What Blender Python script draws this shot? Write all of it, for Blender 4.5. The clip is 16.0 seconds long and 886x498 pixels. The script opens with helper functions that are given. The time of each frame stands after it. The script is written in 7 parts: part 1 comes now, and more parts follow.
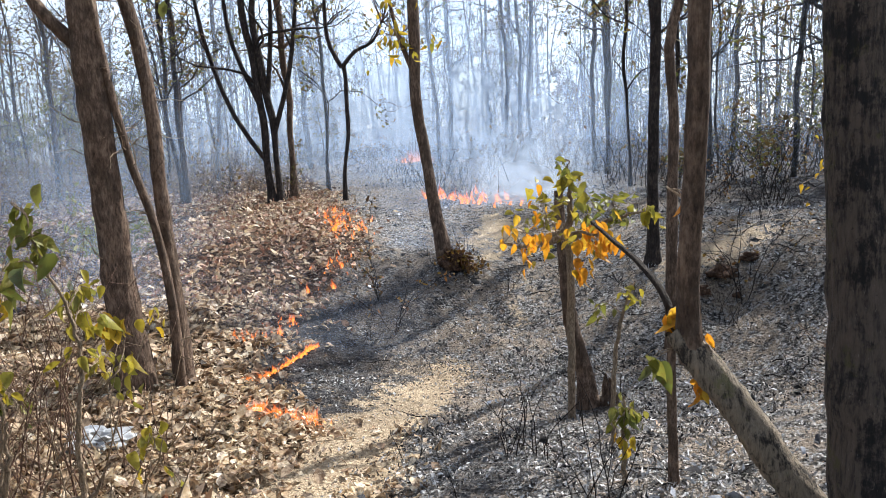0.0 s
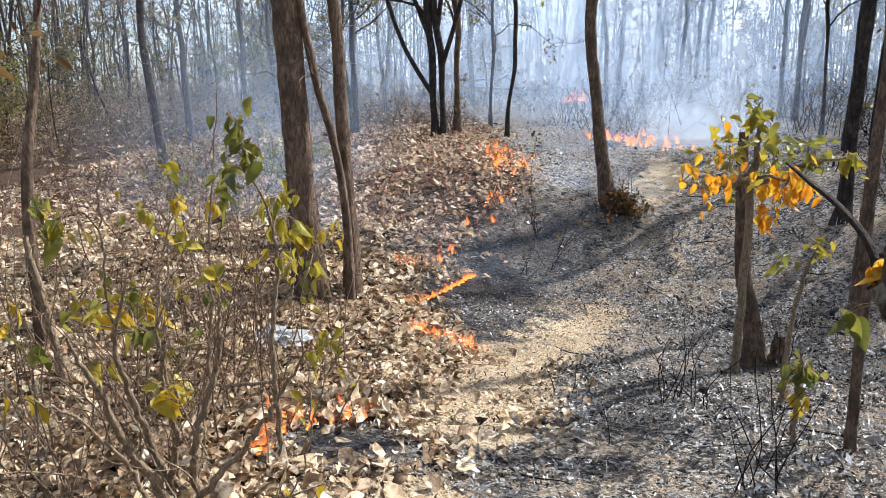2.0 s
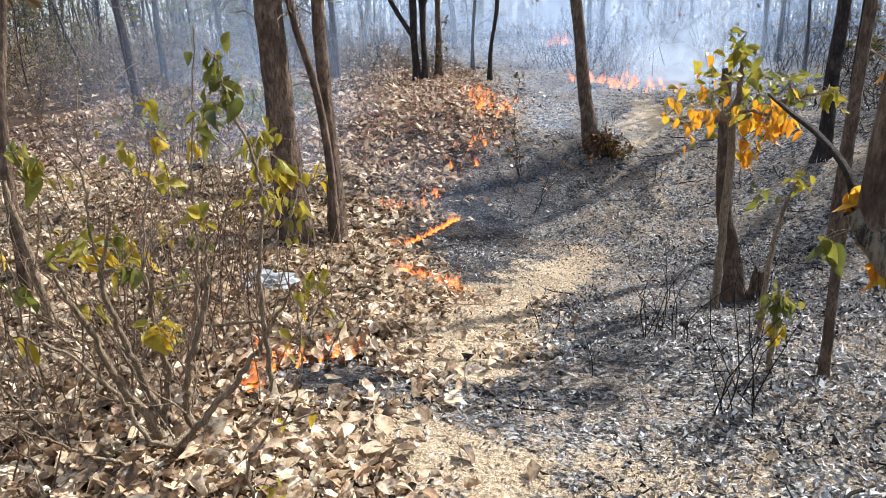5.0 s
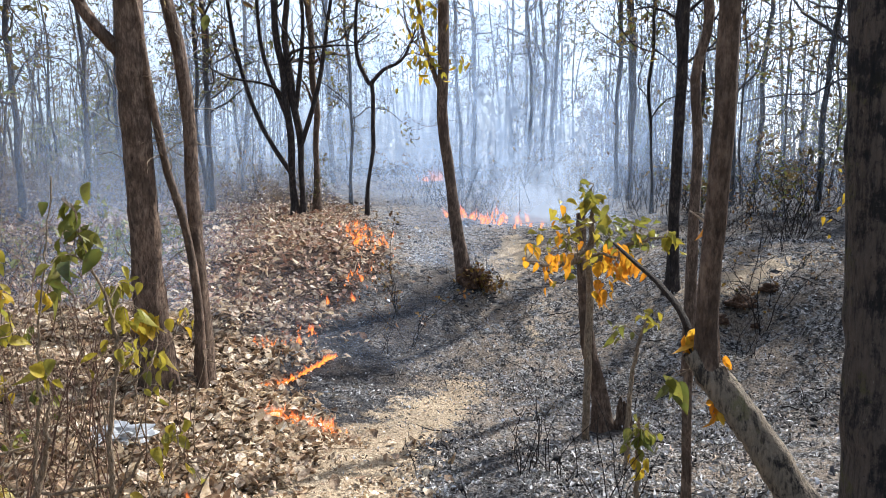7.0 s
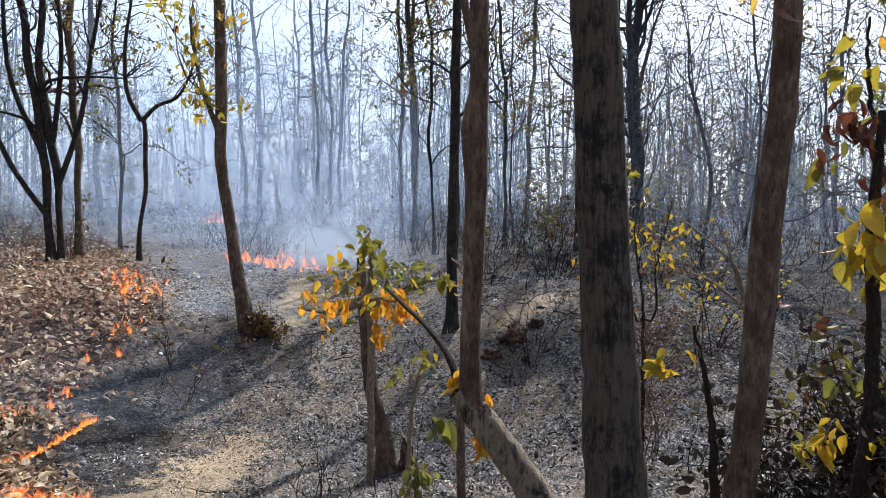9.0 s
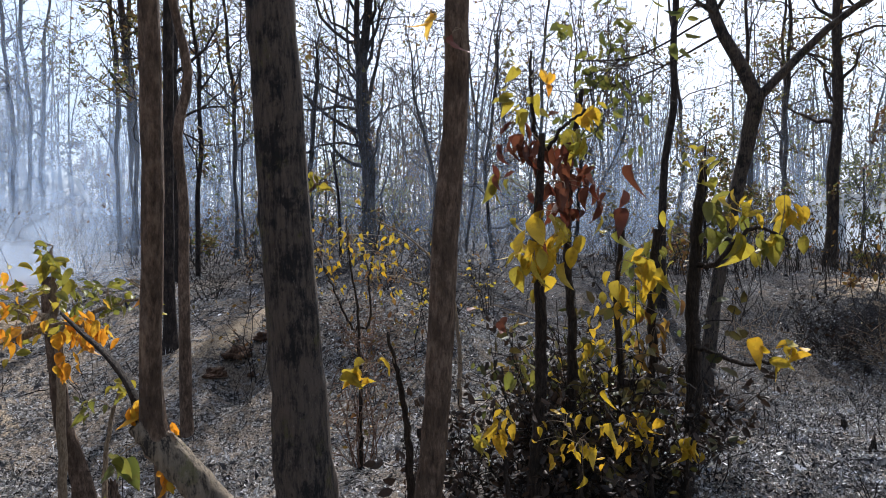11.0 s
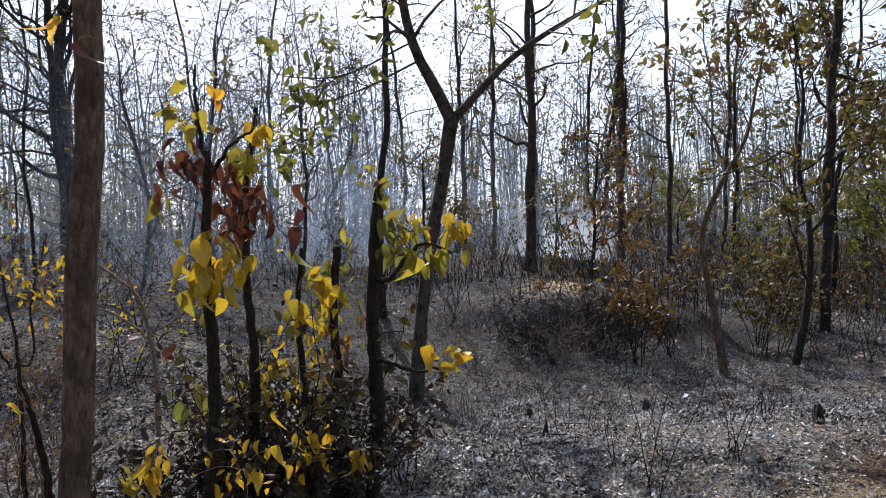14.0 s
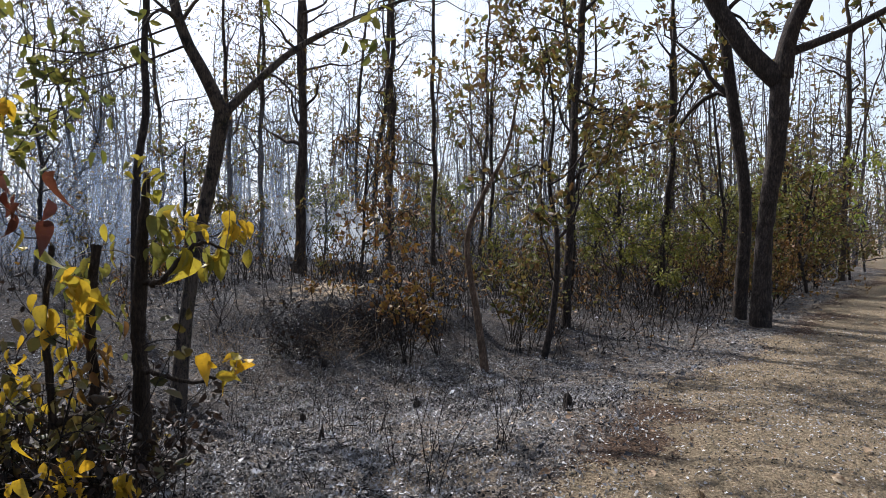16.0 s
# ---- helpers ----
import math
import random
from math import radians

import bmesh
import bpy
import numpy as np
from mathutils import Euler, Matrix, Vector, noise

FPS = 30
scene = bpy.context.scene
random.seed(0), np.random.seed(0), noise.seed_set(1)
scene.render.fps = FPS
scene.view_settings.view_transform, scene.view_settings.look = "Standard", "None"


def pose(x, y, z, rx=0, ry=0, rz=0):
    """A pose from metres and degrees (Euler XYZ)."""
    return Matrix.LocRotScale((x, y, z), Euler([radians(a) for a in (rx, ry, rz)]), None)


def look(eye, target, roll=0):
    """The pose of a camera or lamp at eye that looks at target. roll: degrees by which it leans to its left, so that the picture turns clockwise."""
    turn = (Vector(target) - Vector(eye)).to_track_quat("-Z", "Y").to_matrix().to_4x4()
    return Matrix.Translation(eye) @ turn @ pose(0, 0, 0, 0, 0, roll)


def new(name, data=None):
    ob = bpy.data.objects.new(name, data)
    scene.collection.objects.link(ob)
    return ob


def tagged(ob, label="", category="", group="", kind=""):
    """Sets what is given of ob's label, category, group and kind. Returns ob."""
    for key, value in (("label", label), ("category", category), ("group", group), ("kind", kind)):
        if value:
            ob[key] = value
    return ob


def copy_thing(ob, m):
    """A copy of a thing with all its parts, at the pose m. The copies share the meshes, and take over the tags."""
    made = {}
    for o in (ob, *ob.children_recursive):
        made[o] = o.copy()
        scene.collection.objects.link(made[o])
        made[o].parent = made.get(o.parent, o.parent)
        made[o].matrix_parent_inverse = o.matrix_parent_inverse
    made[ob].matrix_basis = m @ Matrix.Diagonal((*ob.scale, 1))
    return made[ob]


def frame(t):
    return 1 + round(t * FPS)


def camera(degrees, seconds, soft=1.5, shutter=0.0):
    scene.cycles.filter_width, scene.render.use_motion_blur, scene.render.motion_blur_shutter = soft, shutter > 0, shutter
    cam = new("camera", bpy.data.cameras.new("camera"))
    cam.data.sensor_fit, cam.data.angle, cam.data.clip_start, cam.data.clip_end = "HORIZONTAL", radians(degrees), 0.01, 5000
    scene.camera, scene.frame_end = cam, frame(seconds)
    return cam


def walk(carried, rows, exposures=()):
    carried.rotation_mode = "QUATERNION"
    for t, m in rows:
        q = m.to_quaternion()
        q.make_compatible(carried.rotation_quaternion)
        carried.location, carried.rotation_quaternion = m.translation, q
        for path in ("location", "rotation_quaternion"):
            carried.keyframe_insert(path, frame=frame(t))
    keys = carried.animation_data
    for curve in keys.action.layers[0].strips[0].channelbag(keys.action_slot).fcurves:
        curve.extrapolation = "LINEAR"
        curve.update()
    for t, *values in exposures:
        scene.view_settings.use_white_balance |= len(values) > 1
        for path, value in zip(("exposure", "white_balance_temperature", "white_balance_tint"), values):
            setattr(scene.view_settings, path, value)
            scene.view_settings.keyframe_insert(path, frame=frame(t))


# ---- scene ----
cam = camera(65.8, 16.0, soft=0.6)
PATH = [
    (0, (0.732, 1.348, 1.659), (0.673, 3.325, 1.359), -2.9),
    (0.5, (0.7, 1.355, 1.639), (0.498, 3.308, 1.259), -2.1),
    (1, (0.702, 1.362, 1.652), (0.472, 3.326, 1.353), -1.3),
    (1.5, (0.672, 1.327, 1.659), (0.344, 3.279, 1.369), -1.4),
    (2, (0.647, 1.309, 1.613), (0.154, 3.194, 1.158), -1.1),
    (2.5, (0.646, 1.325, 1.582), (0.174, 3.167, 0.963), -1.8),
    (3, (0.649, 1.331, 1.573), (0.219, 3.165, 0.9), -2.0),
    (3.5, (0.653, 1.326, 1.561), (0.228, 3.154, 0.872), -1.9),
    (3.7, (0.651, 1.318, 1.565), (0.198, 3.149, 0.899), -1.9),
    (5.8, (0.648, 1.277, 1.576), (0.248, 3.169, 1.065), -1.7),
    (6, (0.655, 1.281, 1.59), (0.334, 3.204, 1.141), -1.0),
    (6.5, (0.684, 1.283, 1.624), (0.521, 3.249, 1.297), -0.4),
    (7, (0.699, 1.264, 1.645), (0.592, 3.246, 1.404), -0.5),
    (7.5, (0.713, 1.258, 1.656), (0.674, 3.249, 1.478), -0.3),
    (8, (0.725, 1.255, 1.658), (0.815, 3.247, 1.504), 0.0),
    (8.5, (0.746, 1.251, 1.665), (1.005, 3.23, 1.534), 0.1),
    (9, (0.774, 1.255, 1.672), (1.267, 3.189, 1.548), 0.0),
    (9.5, (0.813, 1.278, 1.674), (1.547, 3.135, 1.558), 0.7),
    (10, (0.861, 1.281, 1.679), (1.782, 3.052, 1.574), 0.3),
    (10.2, (0.881, 1.272, 1.678), (1.862, 3.012, 1.573), 0.3),
    (12.3, (1.077, 1.091, 1.713), (2.41, 2.58, 1.635), -2.3),
    (12.5, (1.099, 1.078, 1.711), (2.453, 2.548, 1.639), -2.5),
    (13, (1.12, 1.046, 1.715), (2.552, 2.44, 1.65), -2.0),
    (13.5, (1.157, 1.035, 1.717), (2.718, 2.284, 1.653), -1.4),
    (14, (1.173, 0.991, 1.713), (2.845, 2.087, 1.641), -1.0),
    (14.5, (1.203, 1.009, 1.717), (2.98, 1.924, 1.634), -0.5),
    (15, (1.2, 1.057, 1.722), (3.059, 1.791, 1.646), -0.1),
    (15.5, (1.186, 1.104, 1.709), (3.099, 1.682, 1.64), 0.4),
    (16, (1.188, 1.119, 1.713), (3.13, 1.594, 1.643), 0.6),
]
walk(cam, [(t, look(eye, target, roll)) for t, eye, target, roll in PATH],
     [(0, 0.94, 6000, 9), (1.5, 0.98, 6050, 9), (3.5, 1.07, 6000, 9), (6, 1.06, 5900, 10), (8, 0.69, 5850, 10), (10, 0.56, 5850, 11), (12.5, 0.52, 5900, 13), (16, 0.4, 6050, 14)])  # end of walk

# ---------- world and sun ----------
SUN_AZ, SUN_EL = radians(40.0), radians(42.0)   # sun ahead and to the right of the first view
world = bpy.data.worlds.new("hazy_sky")
scene.world = world
world.use_nodes = True
wn = world.node_tree
sky = wn.nodes.new("ShaderNodeTexSky")
sky.sky_type, sky.sun_disc = "NISHITA", False
sky.sun_elevation, sky.sun_rotation = SUN_EL, SUN_AZ
sky.air_density, sky.dust_density, sky.ozone_density = 1.0, 1.2, 1.6
haze = wn.nodes.new("ShaderNodeMix")
haze.data_type, haze.blend_type = "RGBA", "ADD"
haze.inputs["Factor"].default_value = 1.0
# bright haze round the sun, thinning away from it
way_in = wn.nodes.new("ShaderNodeTexCoord")
toward = wn.nodes.new("ShaderNodeVectorMath")
toward.operation = "DOT_PRODUCT"
toward.inputs[1].default_value = (math.sin(SUN_AZ) * math.cos(SUN_EL), math.cos(SUN_AZ) * math.cos(SUN_EL), math.sin(SUN_EL))
wn.links.new(way_in.outputs["Generated"], toward.inputs[0])
glare = wn.nodes.new("ShaderNodeValToRGB")
for stop, (place, tone) in zip((glare.color_ramp.elements[0], glare.color_ramp.elements[1], glare.color_ramp.elements.new(0.5)), ((0.0, (0.09, 0.11, 0.14, 1)), (1.0, (1.0, 1.0, 0.98, 1)), (0.45, (0.90, 0.91, 0.92, 1)))):
    stop.position, stop.color = place, tone
wn.links.new(toward.outputs["Value"], glare.inputs[0])
strong = wn.nodes.new("ShaderNodeVectorMath")
strong.operation = "SCALE"
strong.inputs["Scale"].default_value = 8.5
wn.links.new(glare.outputs[0], strong.inputs[0])
wn.links.new(strong.outputs[0], haze.inputs["B"])
wn.links.new(sky.outputs[0], haze.inputs["A"])
wn.links.new(haze.outputs["Result"], wn.nodes["Background"].inputs[0])
wn.nodes["Background"].inputs[1].default_value = 0.064
sun_dir = Vector((math.sin(SUN_AZ) * math.cos(SUN_EL), math.cos(SUN_AZ) * math.cos(SUN_EL), math.sin(SUN_EL)))
sun = new("sun", bpy.data.lights.new("sun", "SUN"))
sun.data.energy, sun.data.angle, sun.data.color = 5.6, radians(0.6), (1.0, 0.95, 0.87)
sun.matrix_world = look(sun_dir * 40, (0, 0, 0))


# ---------- materials ----------
def mat(name):
    m = bpy.data.materials.new(name)
    m.use_nodes = True
    nt = m.node_tree
    return m, nt, nt.nodes["Principled BSDF"]


def node(nt, kind, **values):
    n = nt.nodes.new(kind)
    for key, value in values.items():
        n.inputs[key.replace("_", " ")].default_value = value
    return n


def ramp(nt, source, stops, kind="LINEAR"):
    n = nt.nodes.new("ShaderNodeValToRGB")
    n.color_ramp.interpolation = kind
    el = n.color_ramp.elements
    while len(el) < len(stops):
        el.new(0.5)
    for e, (at, c) in zip(el, stops):
        e.position, e.color = at, (*c, 1)
    nt.links.new(source, n.inputs[0])
    return n.outputs[0]


def noise_tex(nt, coords, scale, detail=4.0, rough=0.6):
    n = node(nt, "ShaderNodeTexNoise", Scale=scale, Detail=detail, Roughness=rough)
    nt.links.new(coords, n.inputs["Vector"])
    return n.outputs["Fac"]


def mixrgb(nt, fac, a, b, blend="MIX"):
    n = nt.nodes.new("ShaderNodeMix")
    n.data_type, n.blend_type = "RGBA", blend
    for socket, v in ((n.inputs["Factor"], fac), (n.inputs["A"], a), (n.inputs["B"], b)):
        if isinstance(v, (int, float)):
            socket.default_value = v
        elif isinstance(v, tuple):
            socket.default_value = (*v, 1)
        else:
            nt.links.new(v, socket)
    return n.outputs["Result"]


def math_node(nt, op, a, b=0.0):
    n = nt.nodes.new("ShaderNodeMath")
    n.operation, n.use_clamp = op, False
    for socket, v in zip(n.inputs, (a, b)):
        if isinstance(v, (int, float)):
            socket.default_value = v
        else:
            nt.links.new(v, socket)
    return n.outputs[0]


def stretch(nt, coords, x, y, z):
    n = nt.nodes.new("ShaderNodeMapping")
    n.inputs["Scale"].default_value = (x, y, z)
    nt.links.new(coords, n.inputs[0])
    return n.outputs[0]


def bump(nt, b, height, strength, distance):
    n = node(nt, "ShaderNodeBump", Strength=strength, Distance=distance)
    nt.links.new(height, n.inputs["Height"])
    nt.links.new(n.outputs[0], b.inputs["Normal"])


def bark_material(name, dark, mid, pale, patch=None, grain=1.0, rough=0.9, blot=0.55):
    """Bark: long cracks along the trunk, blotches, and pale or mossy patches."""
    m, nt, b = mat(name)
    geo = nt.nodes.new("ShaderNodeNewGeometry").outputs["Position"]
    cracks = noise_tex(nt, stretch(nt, geo, 55 * grain, 55 * grain, 17 * grain), 1.0, 6, 0.7)
    blots = noise_tex(nt, stretch(nt, geo, 9, 9, 6), 1.0, 6, 0.7)
    col = ramp(nt, cracks, [(0.32, dark), (0.5, mid), (0.72, pale)])
    col = mixrgb(nt, ramp(nt, blots, [(0.44, (0.0,) * 3), (0.56, (blot,) * 3)]), col, tuple(0.3 * v for v in mid))
    if patch:
        spots = noise_tex(nt, stretch(nt, geo, 40, 40, 26), 1.0, 5, 0.7)
        col = mixrgb(nt, ramp(nt, spots, [(0.56, (0.0,) * 3), (0.66, (0.8,) * 3)]), col, patch)
    nt.links.new(col, b.inputs["Base Color"])
    b.inputs["Roughness"].default_value = rough
    b.inputs["Specular IOR Level"].default_value = 0.2
    fine = noise_tex(nt, stretch(nt, geo, 130 * grain, 130 * grain, 35 * grain), 1.0, 3, 0.6)
    bump(nt, b, math_node(nt, "ADD", cracks, math_node(nt, "MULTIPLY", fine, 0.35)), 1.0, 0.022)
    return m


def leaf_material(name, colours, through_light=0.45, rough=0.55, spot=(0.12, 0.05, 0.015), spot_amount=0.35, single=False, patchy=0.0):
    """Leaves: one tone a leaf (single: each leaf is an object), blotches, light passing through."""
    m, nt, b = mat(name)
    geo = nt.nodes.new("ShaderNodeNewGeometry")
    chance = nt.nodes.new("ShaderNodeObjectInfo").outputs["Random"] if single else geo.outputs["Random Per Island"]
    if patchy:
        clouds = math_node(nt, "ADD", math_node(nt, "MULTIPLY", noise_tex(nt, geo.outputs["Position"], 2.3, 3, 0.6), 0.45), math_node(nt, "MULTIPLY", noise_tex(nt, geo.outputs["Position"], 17.0, 3, 0.6), 0.55))
        drift = math_node(nt, "MULTIPLY", math_node(nt, "SUBTRACT", clouds, 0.5), 4.2 * patchy)
        chance = math_node(nt, "ADD", math_node(nt, "ADD", math_node(nt, "MULTIPLY", chance, 1 - 0.5 * patchy), 0.25 * patchy), drift)
    tone = ramp(nt, chance, [(i / max(1, len(colours) - 1), c) for i, c in enumerate(colours)])
    blots = noise_tex(nt, geo.outputs["Position"], 45, 3, 0.6)
    tone = mixrgb(nt, ramp(nt, blots, [(0.52, (0.0,) * 3), (0.68, (spot_amount,) * 3)]), tone, spot)
    nt.links.new(tone, b.inputs["Base Color"])
    b.inputs["Roughness"].default_value = rough
    b.inputs["Specular IOR Level"].default_value = 0.3
    bump(nt, b, noise_tex(nt, geo.outputs["Position"], 130, 3, 0.6), 0.6, 0.004)
    if through_light:
        tr = nt.nodes.new("ShaderNodeBsdfTranslucent")
        nt.links.new(tone, tr.inputs[0])
        mix = nt.nodes.new("ShaderNodeMixShader")
        mix.inputs[0].default_value = through_light
        nt.links.new(b.outputs[0], mix.inputs[1])
        nt.links.new(tr.outputs[0], mix.inputs[2])
        nt.links.new(mix.outputs[0], nt.nodes["Material Output"].inputs[0])
    return m


def spotted_bark(name, base, dark, pale, moss, cover=0.5, black=(0.008, 0.008, 0.009)):
    """Smooth bark with ragged black patches, pale and dark specks and a little moss."""
    m, nt, b = mat(name)
    geo = nt.nodes.new("ShaderNodeNewGeometry").outputs["Position"]
    broad = noise_tex(nt, stretch(nt, geo, 9, 9, 8), 1.0, 10, 0.75)
    speck = noise_tex(nt, stretch(nt, geo, 120, 120, 60), 1.0, 4, 0.75)
    streak = noise_tex(nt, stretch(nt, geo, 70, 70, 14), 1.0, 5, 0.7)
    col = ramp(nt, streak, [(0.34, dark), (0.5, base), (0.68, tuple(1.35 * v for v in base))])
    col = mixrgb(nt, ramp(nt, noise_tex(nt, stretch(nt, geo, 11, 11, 9), 1.0, 5, 0.7), [(0.58, (0.0,) * 3), (0.66, (0.75,) * 3)]), col, moss)
    ragged = math_node(nt, "ADD", broad, math_node(nt, "MULTIPLY", math_node(nt, "SUBTRACT", streak, 0.5), 0.35))
    col = mixrgb(nt, ramp(nt, ragged, [(cover - 0.05, (0.85,) * 3), (cover + 0.05, (0.0,) * 3)]), col, black)
    col = mixrgb(nt, ramp(nt, speck, [(0.64, (0.0,) * 3), (0.70, (0.7,) * 3)]), col, pale)
    col = mixrgb(nt, ramp(nt, speck, [(0.31, (0.7,) * 3), (0.36, (0.0,) * 3)]), col, black)
    nt.links.new(col, b.inputs["Base Color"])
    b.inputs["Roughness"].default_value = 0.88
    b.inputs["Specular IOR Level"].default_value = 0.25
    bump(nt, b, math_node(nt, "ADD", streak, math_node(nt, "MULTIPLY", speck, 0.5)), 0.9, 0.012)
    return m


BARK_NEAR = spotted_bark("bark_grey_blotched", (0.080, 0.061, 0.047), (0.036, 0.028, 0.023), (0.19, 0.165, 0.13), (0.075, 0.067, 0.023), 0.47)
BARK_LOG = spotted_bark("bark_rough_pale", (0.20, 0.158, 0.112), (0.055, 0.042, 0.031), (0.38, 0.32, 0.24), (0.15, 0.132, 0.06), 0.43)
BARK_BROWN = bark_material("bark_brown", (0.043, 0.028, 0.020), (0.175, 0.116, 0.08), (0.32, 0.23, 0.16), None, 1.0, blot=0.65)
FLOOR_ROOT = bark_material("rooty_earth", (0.03, 0.018, 0.012), (0.10, 0.055, 0.033), (0.20, 0.125, 0.08), None, 1.0, blot=0.5)
BARK_DARK = bark_material("bark_sooty", (0.012, 0.011, 0.011), (0.046, 0.036, 0.031), (0.13, 0.098, 0.073), None, 0.8)
BARK_FAR = bark_material("bark_far", (0.03, 0.024, 0.020), (0.075, 0.055, 0.042), (0.15, 0.11, 0.08), None, 0.35)
STEM_DARK = bark_material("dark_stem", (0.014, 0.011, 0.009), (0.042, 0.030, 0.022), (0.10, 0.072, 0.05), None, 1.6, blot=0.4)
TWIG = bark_material("twig_bark", (0.13, 0.09, 0.058), (0.31, 0.225, 0.145), (0.50, 0.39, 0.27), None, 2.0, blot=0.3)
CHAR_TWIG = bark_material("charred_twig", (0.008, 0.007, 0.007), (0.026, 0.021, 0.018), (0.08, 0.062, 0.05), None, 2.0)
RED_TWIG = bark_material("red_brown_twig", (0.07, 0.038, 0.026), (0.21, 0.125, 0.085), (0.40, 0.28, 0.2), None, 2.0, blot=0.3)
YELLOW = leaf_material("yellow_leaf", [(0.62, 0.40, 0.02), (0.50, 0.36, 0.03), (0.36, 0.33, 0.04), (0.66, 0.36, 0.02)], 0.5)
OLIVE = leaf_material("olive_leaf", [(0.098, 0.112, 0.022), (0.165, 0.165, 0.030), (0.225, 0.203, 0.038), (0.075, 0.098, 0.030)], 0.45)
CROWN = leaf_material("dry_crown_leaf", [(0.085, 0.10, 0.026), (0.135, 0.135, 0.034), (0.165, 0.108, 0.034), (0.11, 0.06, 0.026), (0.23, 0.18, 0.042)], 0.42)
RUSSET = leaf_material("russet_leaf", [(0.187, 0.085, 0.025), (0.119, 0.060, 0.025), (0.255, 0.145, 0.025), (0.102, 0.085, 0.025)], 0.27)
YELLOW_P = leaf_material("big_yellow_leaf", [(0.58, 0.37, 0.02), (0.44, 0.31, 0.025), (0.32, 0.26, 0.03), (0.62, 0.36, 0.02)], 0.42, 0.45, single=True)
GOLD_P = leaf_material("big_golden_leaf", [(0.56, 0.32, 0.015), (0.42, 0.26, 0.02), (0.60, 0.40, 0.02), (0.30, 0.20, 0.02)], 0.42, 0.45, single=True)
PALE_P = leaf_material("big_pale_leaf", [(0.72, 0.60, 0.22), (0.66, 0.55, 0.2)], 0.4, 0.45, single=True)
PALEO_P = leaf_material("big_amber_leaf", [(0.75, 0.45, 0.06), (0.75, 0.5, 0.08)], 0.5, 0.45, single=True)
LIME_P = leaf_material("big_lime_leaf", [(0.27, 0.25, 0.035), (0.38, 0.30, 0.03), (0.17, 0.17, 0.035), (0.45, 0.33, 0.03)], 0.42, 0.45, single=True)
OLIVE_P = leaf_material("big_olive_leaf", [(0.112, 0.128, 0.026), (0.180, 0.180, 0.030), (0.240, 0.217, 0.038), (0.083, 0.098, 0.030)], 0.45, 0.45, single=True)
ORANGE_P = leaf_material("big_orange_leaf", [(0.66, 0.34, 0.02), (0.68, 0.26, 0.015), (0.55, 0.24, 0.02), (0.62, 0.40, 0.03)], 0.5, 0.5, single=True)
DARKRED_P = leaf_material("big_scorched_leaf", [(0.16, 0.04, 0.02), (0.08, 0.03, 0.02), (0.22, 0.07, 0.03), (0.05, 0.025, 0.02)], 0.3, 0.6, single=True)
RUSSET_P = leaf_material("big_russet_leaf", [(0.24, 0.11, 0.03), (0.15, 0.08, 0.03), (0.34, 0.2, 0.03)], 0.4, 0.55, single=True)
LITTER = leaf_material("dry_litter_leaf", [(0.085, 0.056, 0.037), (0.34, 0.222, 0.135), (0.64, 0.49, 0.33), (0.20, 0.125, 0.074), (0.82, 0.71, 0.53), (0.45, 0.29, 0.155), (0.13, 0.085, 0.055), (0.70, 0.565, 0.385), (0.53, 0.38, 0.21), (0.88, 0.81, 0.67)], 0.35, 0.5, (0.10, 0.062, 0.038), 0.5, patchy=0.3)
LITTER_OLD = leaf_material("old_litter_leaf", [(0.028, 0.019, 0.013), (0.20, 0.122, 0.07), (0.50, 0.36, 0.22), (0.075, 0.048, 0.031), (0.69, 0.55, 0.37), (0.28, 0.17, 0.092), (0.11, 0.07, 0.044), (0.78, 0.67, 0.50)], 0.28, 0.55, (0.04, 0.026, 0.018), 0.45, patchy=0.3)
LITTER_RED = leaf_material("red_brown_litter_leaf", [(0.04, 0.021, 0.015), (0.25, 0.122, 0.075), (0.52, 0.345, 0.24), (0.10, 0.052, 0.035), (0.70, 0.545, 0.41), (0.34, 0.165, 0.09), (0.15, 0.08, 0.053), (0.60, 0.42, 0.31)], 0.28, 0.55, (0.04, 0.026, 0.018), 0.45, patchy=0.3)
BRUSHY = leaf_material("mixed_brush_leaf", [(0.10, 0.12, 0.03), (0.27, 0.18, 0.095), (0.21, 0.23, 0.05), (0.36, 0.25, 0.14), (0.12, 0.075, 0.045)], 0.4)
GREENS = leaf_material("green_leaf", [(0.10, 0.16, 0.03), (0.20, 0.25, 0.04), (0.30, 0.30, 0.05), (0.16, 0.15, 0.04)], 0.5)
ASH_DARK = leaf_material("dark_ash_flake", [(0.006, 0.006, 0.008), (0.016, 0.016, 0.019), (0.050, 0.049, 0.053), (0.13, 0.122, 0.118), (0.23, 0.215, 0.20), (0.36, 0.362, 0.38), (0.49, 0.495, 0.52), (0.58, 0.588, 0.615)], 0.0, 0.7, (0.008, 0.008, 0.009), patchy=0.7)
ASH = leaf_material("ash_flake", [(0.008, 0.008, 0.010), (0.024, 0.023, 0.023), (0.09, 0.083, 0.078), (0.25, 0.22, 0.185), (0.38, 0.35, 0.31), (0.45, 0.442, 0.435), (0.54, 0.53, 0.515), (0.60, 0.595, 0.59)], 0.0, 0.7, (0.010, 0.010, 0.010), patchy=0.7)
# darker copy of the olive leaf, with shade painted into its tones
SHADED_OLIVE = leaf_material("shaded_olive_leaf", [(0.030, 0.036, 0.012), (0.055, 0.055, 0.016), (0.085, 0.062, 0.02), (0.12, 0.10, 0.02), (0.035, 0.02, 0.012)], 0.25)
